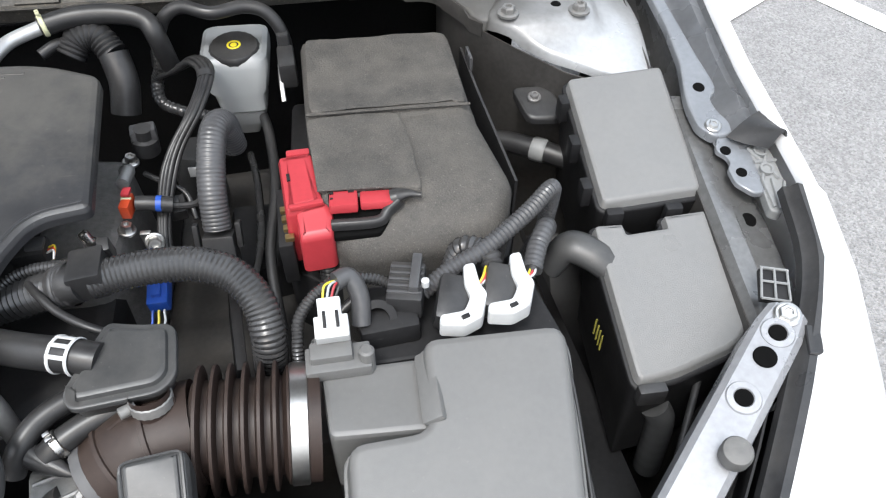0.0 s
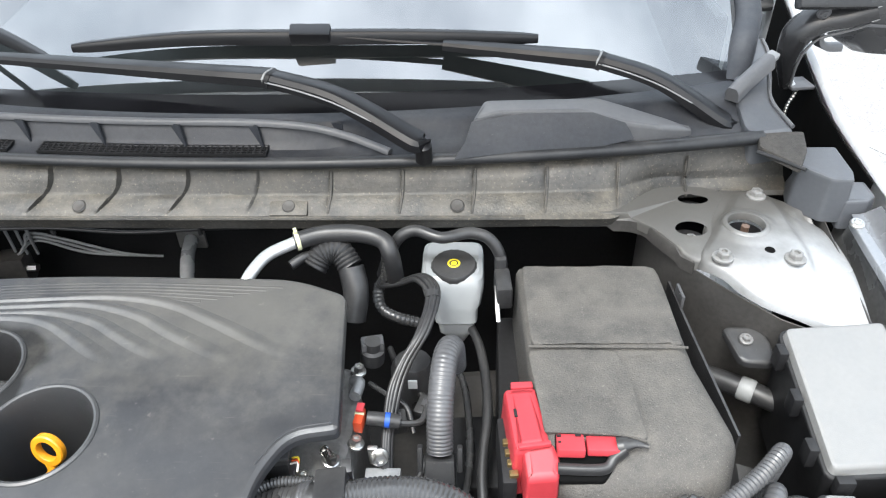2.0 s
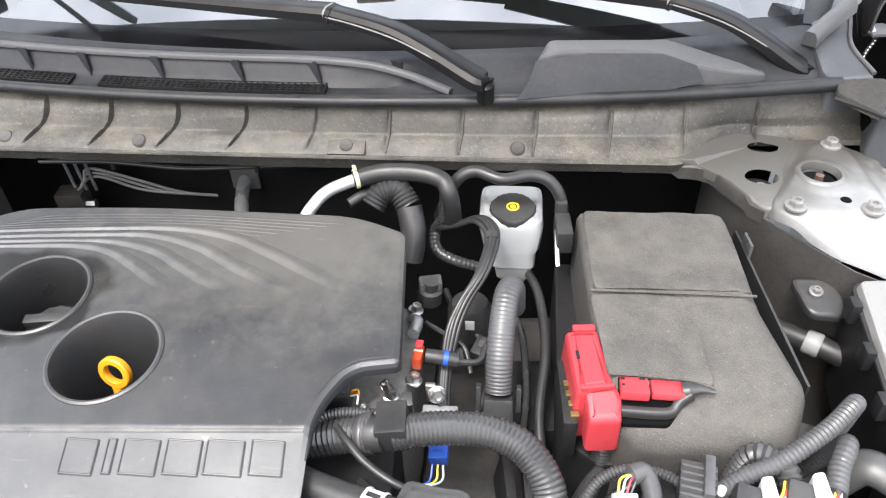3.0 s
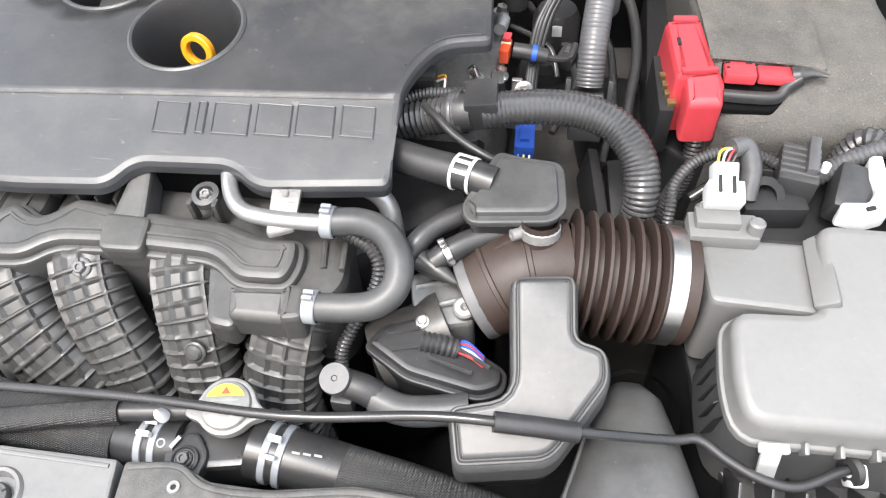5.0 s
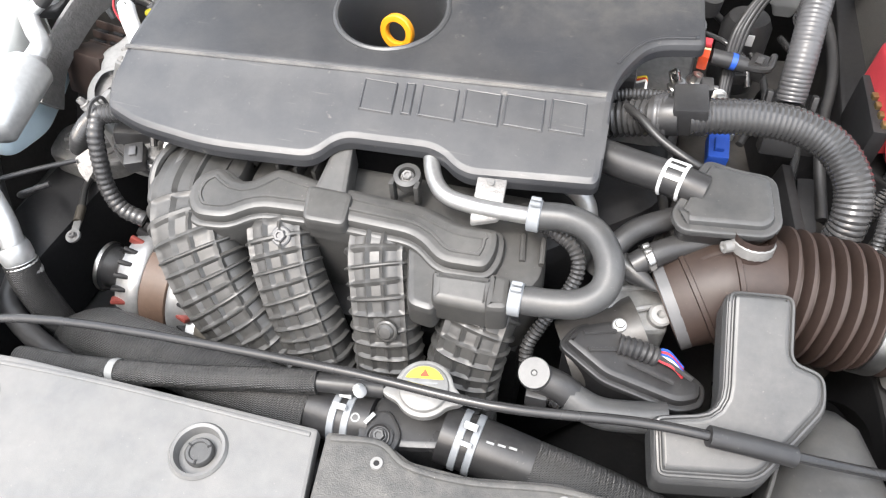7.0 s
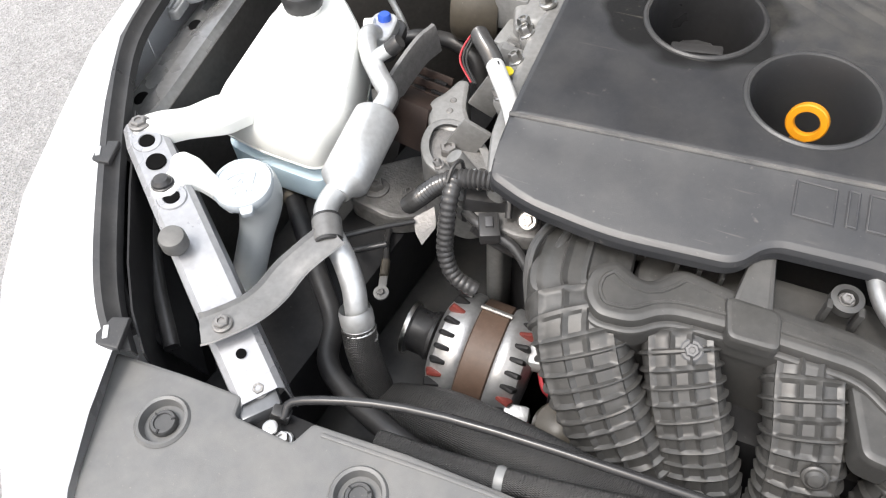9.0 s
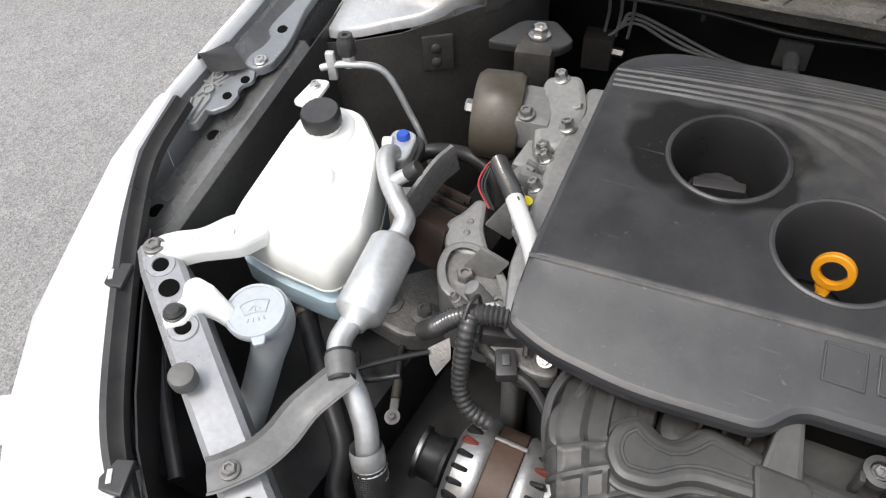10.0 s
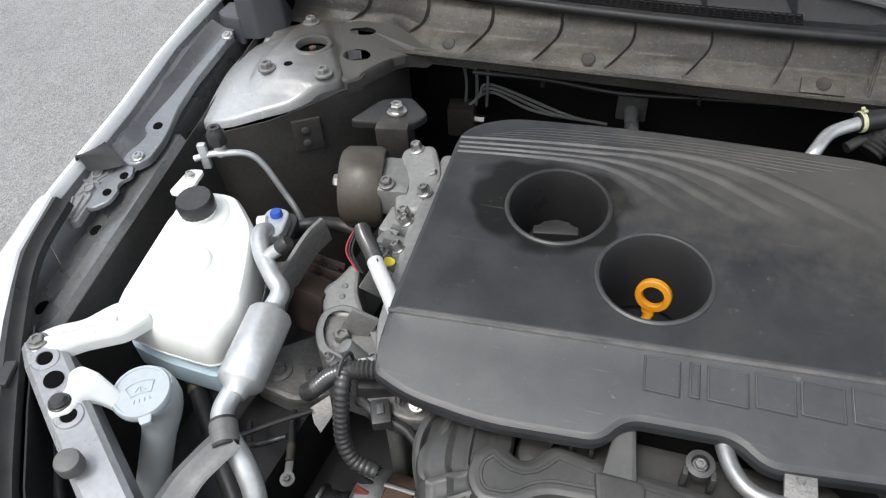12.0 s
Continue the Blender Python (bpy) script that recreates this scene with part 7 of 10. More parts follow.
def build_ac_pipes():
    e = thing("air_con_pipe", (-0.57, -0.5, 0.8), "bright aluminium air conditioning pipe with a muffler can", "air con pipe")
    part("upper_pipe", tube([(-0.630, -0.338, 0.866), (-0.630, -0.350, 0.874), (-0.624, -0.366, 0.876), (-0.609, -0.388, 0.872), (-0.583, -0.414, 0.868), (-0.566, -0.430, 0.862), (-0.567, -0.455, 0.855)], 0.0115, 18), M_PIPE, e)
    a, b = Vector((-0.566, -0.458, 0.852)), Vector((-0.561, -0.552, 0.838))
    n = (b - a).length
    part("muffler", lathe([(0.0118, -0.014), (0.015, -0.006), (0.024, 0), (0.0268, 0.004), (0.0268, n - 0.004), (0.024, n), (0.016, n + 0.006), (0.0128, n + 0.014)], aim(a, b - a), 36), M_PIPE, e)
    part("lower_pipe", tube([(-0.562, -0.545, 0.838), (-0.564, -0.584, 0.833), (-0.549, -0.606, 0.828), (-0.526, -0.623, 0.812), (-0.511, -0.637, 0.790), (-0.504, -0.649, 0.770), (-0.500, -0.658, 0.748)], 0.0125, 20), M_PIPE, e)
    part("hose_end", tube([(-0.500, -0.658, 0.750), (-0.490, -0.672, 0.715), (-0.462, -0.69, 0.62), (-0.44, -0.70, 0.5)], 0.0185, 18), M_BRAID, e, "black hose")
    part("ferrule", lathe([(0.0165, -0.026), (0.018, -0.02), (0.018, -0.008), (0.0165, -0.004), (0.0185, 0.0), (0.0165, 0.006), (0.0185, 0.012), (0.0165, 0.02)], aim((-0.499, -0.659, 0.748), (0.25, -0.35, -1)), 22, closed=False), M_PIPE, e)
    part("flange", shell(rounded([(-0.652, -0.292), (-0.618, -0.290), (-0.608, -0.345), (-0.645, -0.352)], 0.016), 0.866, 0.018, 0.003), M_PIPE, e)
    part("dust_plug", lathe([(0.0085, 0), (0.0085, 0.005), (0.0065, 0.008), (0.001, 0.008)], aim((-0.632, -0.307, 0.866), (0, 0, 1)), 18), M_BLUE, e, "blue plastic plug")


build_tank()
build_ac_pipes()


# ---------------- hoses, looms and brake parts beside the battery ----------------
def loom(name, points, r, label, category="wiring loom", material=None, ribs=(0.005, 0.0008), **k):
    return single(name, tube(points, r, 14, ribs=ribs, **k), material or M_LOOM, label, category)


def hose(name, points, r, label, category="hose", material=None, sides=16, **k):
    return single(name, tube(points, r, sides, **k), material or M_RUBBER, label, category)


def spring_clamp(parent, at, way, r, w=0.012, material=None):
    part("clamp", lathe([(r, -w / 2), (r + 0.0012, -w / 2 + 0.001), (r + 0.0012, w / 2 - 0.001), (r, w / 2)], aim(at, way), 24, closed=False), material or M_STEEL, parent, "spring hose clamp")
    m = aim(at, way)
    for k in (-1, 1):
        part("clamp_ear", box((0.004, 0.003, w * 0.8), bevel=0.0008), material or M_STEEL, parent).data.transform(m @ Matrix.Translation((k * 0.003, r + 0.005, 0)))


def build_heater_lines():
    e = thing("heater_hose", (0.12, -0.04, 0.93), "black rubber heater hose on a bent metal pipe", "hose", "heater hoses")
    part("hose", tube([(0.076, -0.042, 0.948), (0.114, -0.030, 0.952), (0.161, -0.028, 0.952), (0.197, -0.034, 0.945), (0.209, -0.044, 0.925), (0.212, -0.03, 0.87)], 0.0125, 18), M_RUBBER, e)
    part("pipe", tube([(0.018, -0.115, 0.925), (0.028, -0.098, 0.938), (0.045, -0.068, 0.945), (0.082, -0.041, 0.949)], 0.0085, 14), M_PIPE, e, "bent aluminium pipe")
    spring_clamp(e, (0.080, -0.041, 0.949), (0.7, 0.3, 0.05), 0.0128, 0.006, M_PALE)
    hose("vacuum_hose", [(0.188, -0.004, 0.86), (0.2, -0.019, 0.90), (0.218, -0.02, 0.938), (0.243, -0.019, 0.951), (0.28, -0.031, 0.947), (0.319, -0.018, 0.946), (0.347, -0.019, 0.936), (0.364, -0.026, 0.905), (0.366, -0.02, 0.84)], 0.0085, "black brake vacuum hose looping along the firewall")
    e = thing("cable_bundle", (0.22, -0.2, 0.82), "bundle of parallel black cables beside the brake reservoir", "cable bundle")
    run = [(0.184, 0.0, 0.84), (0.205, -0.03, 0.862), (0.228, -0.046, 0.88), (0.252, -0.066, 0.902), (0.270, -0.106, 0.906), (0.260, -0.169, 0.898), (0.238, -0.206, 0.876), (0.226, -0.236, 0.855), (0.221, -0.287, 0.83), (0.222, -0.325, 0.805)]
    for k in range(4):
        dx, dy, dz = ((-0.0065, -0.002, 0.0), (-0.002, 0.001, 0.0025), (0.0025, 0.002, 0.0025), (0.007, 0.004, 0.0))[k]
        part("cable", tube([(x + dx * (1 if i < 8 else 0.6), y + dy * 1.5, z + dz) for i, (x, y, z) in enumerate(run)], 0.0036, 10), M_RUBBER, e)
    part("tape", tube([(0.269, -0.100, 0.907), (0.2705, -0.112, 0.906)], 0.0105, 14, flat=0.6), M_PLASTIC, e, "black tape wrap")
    loom("wiring_loom", [(0.2, -0.02, 0.92), (0.196, -0.02, 0.87), (0.182, -0.010, 0.84), (0.187, -0.038, 0.825), (0.211, -0.049, 0.815), (0.245, -0.045, 0.8)], 0.0085, "black wiring loom branch dropping to the gearbox", ribs=(0.007, 0.0006))
    e = thing("breather_hose", (0.15, -0.06, 0.85), "wide grey-black breather hose with a ribbed bend", "hose")
    part("bend", tube([(0.1, -0.05, 0.91), (0.113, -0.038, 0.925), (0.135, -0.036, 0.927), (0.152, -0.05, 0.91)], 0.018, 16, ribs=(0.006, 0.0012)), M_RUBBER, e)
    part("tail", tube([(0.152, -0.05, 0.91), (0.159, -0.07, 0.88), (0.154, -0.088, 0.845)], 0.0185, 16), M_PLASTIC, e)
    hose("engine_cable", [(0.07, -0.06, 0.92), (0.09, -0.045, 0.925), (0.112, -0.035, 0.915)], 0.007, "thin black cable behind the engine cover", "cable")
    # upright corrugated hose
    e = thing("corrugated_hose", (0.287, -0.32, 0.78), "upright glossy corrugated hose in a black collar", "hose")
    part("hose", tube([(0.30, -0.19, 0.86), (0.298, -0.205, 0.905), (0.292, -0.232, 0.918), (0.288, -0.262, 0.905), (0.286, -0.292, 0.88), (0.286, -0.315, 0.845)], 0.0155, 20, ribs=(0.0045, 0.0004)), M_CLEAR, e)
    part("collar", box((0.038, 0.030, 0.055), (0.286, -0.328, 0.815), (-25, 0, 0), 0.004, 0.9), M_PLASTIC, e)
    for k in (-1, 1):
        part("clip", box((0.006, 0.012, 0.03), (0.286 + 0.023 * k, -0.32, 0.84), (-25, 0, 0), 0.0015), M_PLASTIC, e)


def build_brake_reservoir():
    e = thing("brake_reservoir", (0.296, -0.02, 0.78), "translucent grey brake fluid reservoir with a black screw cap", "brake reservoir")
    bm = bmesh.new()
    levels = ((0.775, 0.300, -0.045, 0.012, 0.012), (0.792, 0.300, -0.045, 0.019, 0.018), (0.797, 0.300, -0.043, 0.025, 0.022), (0.815, 0.299, -0.040, 0.027, 0.025), (0.819, 0.299, -0.038, 0.031, 0.030), (0.840, 0.297, -0.028, 0.034, 0.036), (0.846, 0.296, -0.022, 0.0395, 0.041), (0.862, 0.295, -0.010, 0.044, 0.046), (0.874, 0.294, -0.004, 0.046, 0.049), (0.883, 0.294, 0.0, 0.044, 0.047), (0.887, 0.294, 0.0, 0.038, 0.041))
    rings = []
    for z, x, y, a, b in levels:
        rings.append([bm.verts.new((p.x, p.y, z)) for p in rounded([(x - a, y - b), (x + a, y - b), (x + a, y + b), (x - a, y + b)], min(a, b) * 0.38, 4)])
    for a, b in zip(rings, rings[1:]):
        for i in range(len(a)):
            j = (i + 1) % len(a)
            bm.faces.new((a[i], a[j], b[j], b[i]))
    bm.faces.new(rings[-1])
    bm.faces.new(list(reversed(rings[0])))
    part("body", bm, M_RESERVOIR, e, angle=28)
    m = aim((0.296, -0.016, 0.874), (0, -0.08, 1))
    c = part("cap", lathe([(0.032, 0), (0.0335, 0.002), (0.0335, 0.014), (0.031, 0.0175), (0.001, 0.018)], m, 40, wave=(40, 0.012)), M_PLASTIC, e, "black screw cap")
    part("emblem", lathe([(0.0095, 0.0181), (0.009, 0.0186), (0.0068, 0.0186), (0.0066, 0.0181)], m, 24, closed=False), M_LABEL, c, "yellow printed ring")
    part("emblem_dot", lathe([(0.0045, 0.0181), (0.0042, 0.0187), (0.001, 0.0187)], m, 16), M_LABEL, c, "yellow printed dot")
    b = thing("cable_bracket", (0.36, -0.09, 0.85), "black clip bracket on a bare steel strip", "bracket")
    part("clip", box((0.022, 0.05, 0.035), (0.366, -0.062, 0.882), (0, 0, 4), 0.004), M_PLASTIC, b)
    part("clip_head", box((0.016, 0.02, 0.03), (0.363, -0.03, 0.90), (0, 0, 4), 0.004), M_PLASTIC, b)
    part("strip", tube([(0.357, -0.06, 0.885), (0.3575, -0.085, 0.874), (0.359, -0.108, 0.860)], 0.0032, 8, flat=0.5), M_STEEL, b, "bare steel strip")


def build_harness():
    e = thing("engine_harness", (0.25, -0.41, 0.84), "thick glossy corrugated engine harness curving over the gearbox", "wiring loom")
    part("conduit", tube([(0.178, -0.405, 0.878), (0.206, -0.400, 0.881), (0.245, -0.398, 0.884), (0.283, -0.400, 0.882), (0.315, -0.412, 0.874), (0.337, -0.436, 0.857), (0.343, -0.459, 0.832), (0.341, -0.468, 0.80), (0.338, -0.47, 0.75)], 0.0176, 24, ribs=(0.0050, 0.0007)), M_LOOM, e)
    part("left_conduit", tube([(0.075, -0.398, 0.845), (0.10, -0.397, 0.852), (0.125, -0.397, 0.86), (0.152, -0.401, 0.87)], 0.019, 18, ribs=(0.0065, 0.0014)), M_LOOM, e)
    part("collar", tube([(0.147, -0.402, 0.87), (0.158, -0.404, 0.875), (0.17, -0.405, 0.878)], lambda f: 0.0215 - 0.002 * f, 20), M_PLASTIC, e)
    part("clamp_block", box((0.034, 0.042, 0.034), (0.178, -0.398, 0.882), (0, -6, 4), 0.004), M_PLASTIC, e)
    part("tab", box((0.012, 0.016, 0.03), (0.19, -0.372, 0.885), (15, 0, 10), 0.002), M_PLASTIC, e)
    for k in range(3):
        part("wrap", lathe([(0.0222, -0.002), (0.0228, 0), (0.0222, 0.002)], aim((0.15 + 0.004 * k, -0.402, 0.871 + 0.001 * k), (0.9, -0.1, 0.25)), 20, closed=False), M_CLEAR, e)
    loom("wiring_loom", [(0.075, -0.405, 0.862), (0.095, -0.388, 0.872), (0.12, -0.382, 0.878), (0.16, -0.386, 0.884)], 0.0058, "thin corrugated branch above the harness", ribs=(0.004, 0.0007))
    hose("small_cable", [(0.118, -0.40, 0.876), (0.134, -0.42, 0.88), (0.156, -0.44, 0.875), (0.19, -0.458, 0.868), (0.23, -0.46, 0.85)], 0.0042, "thin black cable passing under the chamber", "cable")
    e = thing("vent_hose", (0.14, -0.48, 0.86), "black rubber vent hose with a white spring clip", "hose")
    part("hose", tube([(0.085, -0.455, 0.862), (0.10, -0.463, 0.866), (0.132, -0.475, 0.869), (0.172, -0.488, 0.873), (0.2, -0.495, 0.87)], 0.0165, 18), M_RUBBER, e)
    m = aim((0.172, -0.488, 0.873), (0.9, -0.3, 0.05))
    for w in (-0.009, 0.009):
        part("clip_band", lathe([(0.0172, w - 0.0018), (0.0182, w - 0.001), (0.0182, w + 0.001), (0.0172, w + 0.0018)], m, 24, closed=False), M_WHITEPL, e, "white clip band")
    for a in (60, 95, 130):
        p = m @ pose(0, 0, 0, 0, 0, a) @ Matrix.Translation((0.0178, 0, 0))
        part("clip_bar", box((0.0018, 0.004, 0.02), bevel=0.0005), M_WHITEPL, e, "white clip bar").data.transform(p)
    e = thing("injector_plug", (0.195, -0.28, 0.85), "orange-red electrical plug with a grey lead", "connector")
    part("plug", box((0.011, 0.024, 0.018), (0.19, -0.284, 0.862), (0, 0, -6), 0.002), M_ORANGE, e)
    part("seal", box((0.0115, 0.004, 0.0185), (0.19, -0.281, 0.862), (0, 0, -6), 0.001), M_PALE, e, "pale seal")
    part("lock_tab", box((0.009, 0.012, 0.004), (0.191, -0.276, 0.8755), (0, 0, -6), 0.001), M_RED, e)
    part("boot", tube([(0.198, -0.279, 0.86), (0.215, -0.279, 0.858), (0.236, -0.278, 0.853)], 0.009, 12), M_PLASTIC, e)
    part("ring", lathe([(0.0094, -0.003), (0.0094, 0.003)], aim((0.222, -0.279, 0.857), (1, 0, -0.15)), 14, closed=False), M_BLUE, e, "blue ring")
    e = thing("blue_plug", (0.22, -0.375, 0.79), "blue electrical plug below the harness", "connector")
    part("plug", box((0.022, 0.034, 0.02), (0.221, -0.372, 0.811), (10, 0, 3), 0.002), M_BLUE, e)
    part("latch", box((0.01, 0.016, 0.006), (0.221, -0.376, 0.823), (10, 0, 3), 0.001), M_BLUE, e)
    for i, (c, x) in enumerate(((M_BLUE, 0.216), (M_GREENISH, 0.222), (M_BLUEGREY, 0.228))):
        single("wire", tube([(x, -0.392, 0.808), (x - 0.004, -0.41, 0.80), (x - 0.03 - 0.01 * i, -0.425, 0.81)], 0.0013, 6), c, "thin coloured wire at the plug", "wire", "thin wires")
    e = thing("cam_sensor", (0.105, -0.345, 0.84), "black sensor plug with coloured wires in the cover's notch", "sensor")
    part("body", box((0.034, 0.028, 0.03), (0.104, -0.346, 0.86), (0, 0, 4), 0.003), M_PLASTIC, e)
    part("socket", box((0.018, 0.016, 0.006), (0.112, -0.346, 0.877), (0, 0, 4), 0.002), M_CLEAR, e)
    for i, c in enumerate((M_GREENISH, M_ORANGE, M_WHITEPL)):
        single("wire", tube([(0.123, -0.345 - 0.004 * i, 0.87), (0.132, -0.35 - 0.003 * i, 0.876), (0.133, -0.365, 0.872)], 0.0012, 6), c, "thin coloured wire at the sensor", "wire", "thin wires")
    # cylinder head end with brackets and bolts
    e = thing("cylinder_head", (0.15, -0.3, 0.7), "cast aluminium end of the cylinder head with bolts", "cylinder head")
    part("casting", shell(rounded([(0.09, -0.17), (0.17, -0.18), (0.185, -0.24), (0.18, -0.33), (0.16, -0.37), (0.09, -0.37)], 0.015), 0.845, 0.2, 0.01, 0.01), M_ALUDARK, e)
    for x, y, z in ((0.165, -0.342, 0.868), (0.175, -0.19, 0.853), (0.186, -0.302, 0.848), (0.135, -0.358, 0.856)):
        bolt((x, y, z - 0.006), (0.2, 0, 1), e, r=0.007, washer=0.01, h=0.01)
    part("studs", lathe([(0.006, -0.02), (0.006, 0.02), (0.004, 0.022), (0.001, 0.022)], aim((0.166, -0.345, 0.862), (-0.4, 0.3, 1)), 10), M_STEEL, e)
    part("sensor_body", lathe([(0.016, 0), (0.016, 0.02), (0.011, 0.022), (0.011, 0.035), (0.001, 0.036)], aim((0.19, -0.165, 0.842), (0.1, 0, 1)), 18), M_PLASTIC, e)
    part("sensor_cap", box((0.03, 0.02, 0.016), (0.192, -0.162, 0.868), (0, 0, 12), 0.003), M_CLEAR, e)
    part("pipe_stub", tube([(0.172, -0.21, 0.85), (0.182, -0.225, 0.862), (0.18, -0.25, 0.865)], 0.0075, 10), M_ALU, e)
    b = thing("loom_bracket", (0.22, -0.32, 0.79), "pale steel bracket with a hex bolt", "bracket")
    part("plate", box((0.042, 0.03, 0.012), (0.218, -0.33, 0.808), (8, 0, 0), 0.002), M_ALU, b)
    part("upright", box((0.012, 0.006, 0.035), (0.206, -0.305, 0.825), (8, 0, 0), 0.0015), M_STEEL, b)
    bolt((0.214, -0.312, 0.83), (0.3, -1, 0.5), b, r=0.008, washer=0.011, h=0.01)
    e = thing("purge_pump", (0.24, -0.16, 0.74), "black cylindrical vacuum pump", "pump")
    part("can", lathe([(0.028, 0), (0.03, 0.01), (0.03, 0.085), (0.024, 0.097), (0.001, 0.098)], aim((0.243, -0.165, 0.74), (0, 0.05, 1)), 26), M_PLASTIC, e)
    part("print_mark", box((0.012, 0.003, 0.014), (0.245, -0.193, 0.826), (0, 0, 0), 0.0005), M_WHITEPL, e, "small white printed mark")
    part("arm", tube([(0.228, -0.279, 0.854), (0.245, -0.278, 0.85), (0.262, -0.272, 0.848), (0.268, -0.25, 0.85)], 0.004, 8), M_PLASTIC, e)
    g = thing("gearbox", (0.35, -0.35, 0.3), "dark cast gearbox below the hoses", "gearbox")
    part("case", shell(rounded([(0.19, -0.05), (0.38, -0.03), (0.66, -0.1), (0.68, -0.5), (0.3, -0.52), (0.19, -0.42)], 0.04), 0.70, 0.4, 0.02), M_BAY, g)
    part("cover", box((0.12, 0.12, 0.07), (0.34, -0.24, 0.72), (0, 8, 10), 0.012), M_DARK, g)
    part("lever", box((0.02, 0.10, 0.02), (0.33, -0.40, 0.75), (20, 0, 8), 0.004), M_DARK, g)
    part("plate", box((0.012, 0.11, 0.05), (0.30, -0.42, 0.775), (0, 10, 8), 0.003), M_DARK, g)


def build_sensors():
    e = thing("air_flow_sensor", (0.415, -0.5, 0.84), "grey air flow sensor with a white plug", "sensor")
    part("body", box((0.062, 0.030, 0.016), (0.412, -0.508, 0.846), (0, 0, 2), 0.003), M_AIRLID, e)
    part("step", box((0.040, 0.020, 0.012), (0.406, -0.504, 0.857), (0, 0, 2), 0.003), M_AIRLID, e)
    part("plug", box((0.032, 0.022, 0.024), (0.409, -0.489, 0.872), (20, 0, 2), 0.002), M_WHITEPL, e, "white plug")
    part("plug_back", box((0.022, 0.02, 0.02), (0.408, -0.472, 0.882), (30, 0, 2), 0.002), M_WHITEPL, e, "white plug")
    for k in (-1, 1):
        part("plug_slot", box((0.003, 0.016, 0.004), (0.409 + 0.006 * k, -0.487, 0.886), (20, 0, 2), 0.0005), M_DARK, e)
    part("post", lathe([(0.0075, -0.02), (0.0075, 0.012), (0.0055, 0.014), (0.001, 0.014)], aim((0.439, -0.512, 0.852), (0, 0.1, 1)), 16), M_AIRLID, e)
    bolt((0.394, -0.492, 0.856), (0, 0, 1), e, r=0.005, washer=0.007)
    for i, c in enumerate((M_GREENISH, M_BLUEGREY, M_RED, M_PLASTIC)):
        single("wire", tube([(0.402 + 0.004 * i, -0.463, 0.886), (0.406 + 0.005 * i, -0.45, 0.892), (0.425 + 0.002 * i, -0.44, 0.886)], 0.0012, 6), c, "thin coloured sensor wire", "wire", "thin wires")
    hose("wire_boot", [(0.415, -0.446, 0.89), (0.428, -0.44, 0.888), (0.437, -0.452, 0.872), (0.436, -0.47, 0.85)], 0.0095, "short grey plastic boot over the sensor wires", "wire boot", M_CLEAR)
    loom("wiring_loom", [(0.37, -0.49, 0.80), (0.371, -0.47, 0.828), (0.375, -0.447, 0.842), (0.395, -0.425, 0.852), (0.423, -0.416, 0.857), (0.454, -0.42, 0.857), (0.476, -0.432, 0.855)], 0.006, "thin corrugated loom arching to the air flow sensor", ribs=(0.004, 0.0007))
    e = thing("loom_connector", (0.49, -0.44, 0.83), "black multi-pin connector block", "connector")
    part("block", box((0.036, 0.05, 0.03), (0.484, -0.436, 0.855), (0, 0, -12), 0.003), M_PLASTIC, e)
    for i in range(5):
        part("block_rib", box((0.034, 0.003, 0.004), (0.480 + 0.0018 * i, -0.452 + 0.008 * i, 0.8705), (0, 0, -12), 0.001), M_CLEAR, e)
    part("lock", box((0.010, 0.046, 0.012), (0.494, -0.432, 0.874), (0, 0, -12), 0.002), M_CLEAR, e)
    part("peg", lathe([(0.004, 0), (0.004, 0.008), (0.001, 0.009)], aim((0.502, -0.447, 0.872), (0, 0, 1)), 10), M_WHITEPL, e)
    part("base", box((0.06, 0.045, 0.03), (0.462, -0.458, 0.835), (0, 0, 6), 0.005), M_DARK, e)
    part("tube_end", lathe([(0.018, -0.02), (0.02, 0), (0.012, 0.001), (0.012, -0.02)], aim((0.452, -0.468, 0.852), (0.1, -0.7, 0.7)), 20, closed=False), M_DARK, e)
    for x, y, z in ((0.54, -0.46, 0.862), (0.588, -0.455, 0.866)):
        s = thing("solenoid_valve", (x, y, 0.82), "black solenoid valve in a white plastic bracket", "solenoid valve", "solenoid valves")
        part("coil", box((0.034, 0.052, 0.032), (x - 0.012, y + 0.002, z - 0.008), (12, 8, -14), 0.007), M_PLASTIC, s)
        lp = rounded([(x + 0.002, y + 0.03), (x + 0.014, y + 0.032), (x + 0.016, y + 0.008), (x + 0.022, y - 0.004), (x + 0.013, y - 0.028), (x - 0.006, y - 0.036), (x - 0.03, y - 0.032), (x - 0.028, y - 0.022), (x - 0.004, y - 0.02), (x + 0.004, y - 0.006), (x, y + 0.008)], 0.004)
        part("bracket", shell(lp, lambda px, py: z + 0.012 + 0.18 * (py - y), 0.02, 0.003), M_WHITEPL, s, "white plastic bracket")
        part("bracket_slot", box((0.008, 0.004, 0.003), (x - 0.004, y - 0.028, z + 0.008), (10, 0, 20), 0.0005), M_DARK, s, "dark slot")
        part("port", lathe([(0.006, 0), (0.006, 0.018), (0.001, 0.018)], aim((x + 0.02, y + 0.01, z), (0.5, 0.8, 0.3)), 12), M_PLASTIC, s)
    loom("wiring_loom", [(0.50, -0.437, 0.85), (0.532, -0.422, 0.864), (0.563, -0.412, 0.875), (0.596, -0.393, 0.885), (0.623, -0.374, 0.892), (0.648, -0.351, 0.896), (0.655, -0.342, 0.88), (0.655, -0.33, 0.80)], 0.0092, "grey corrugated loom rising past the battery corner", material=M_CLEAR)
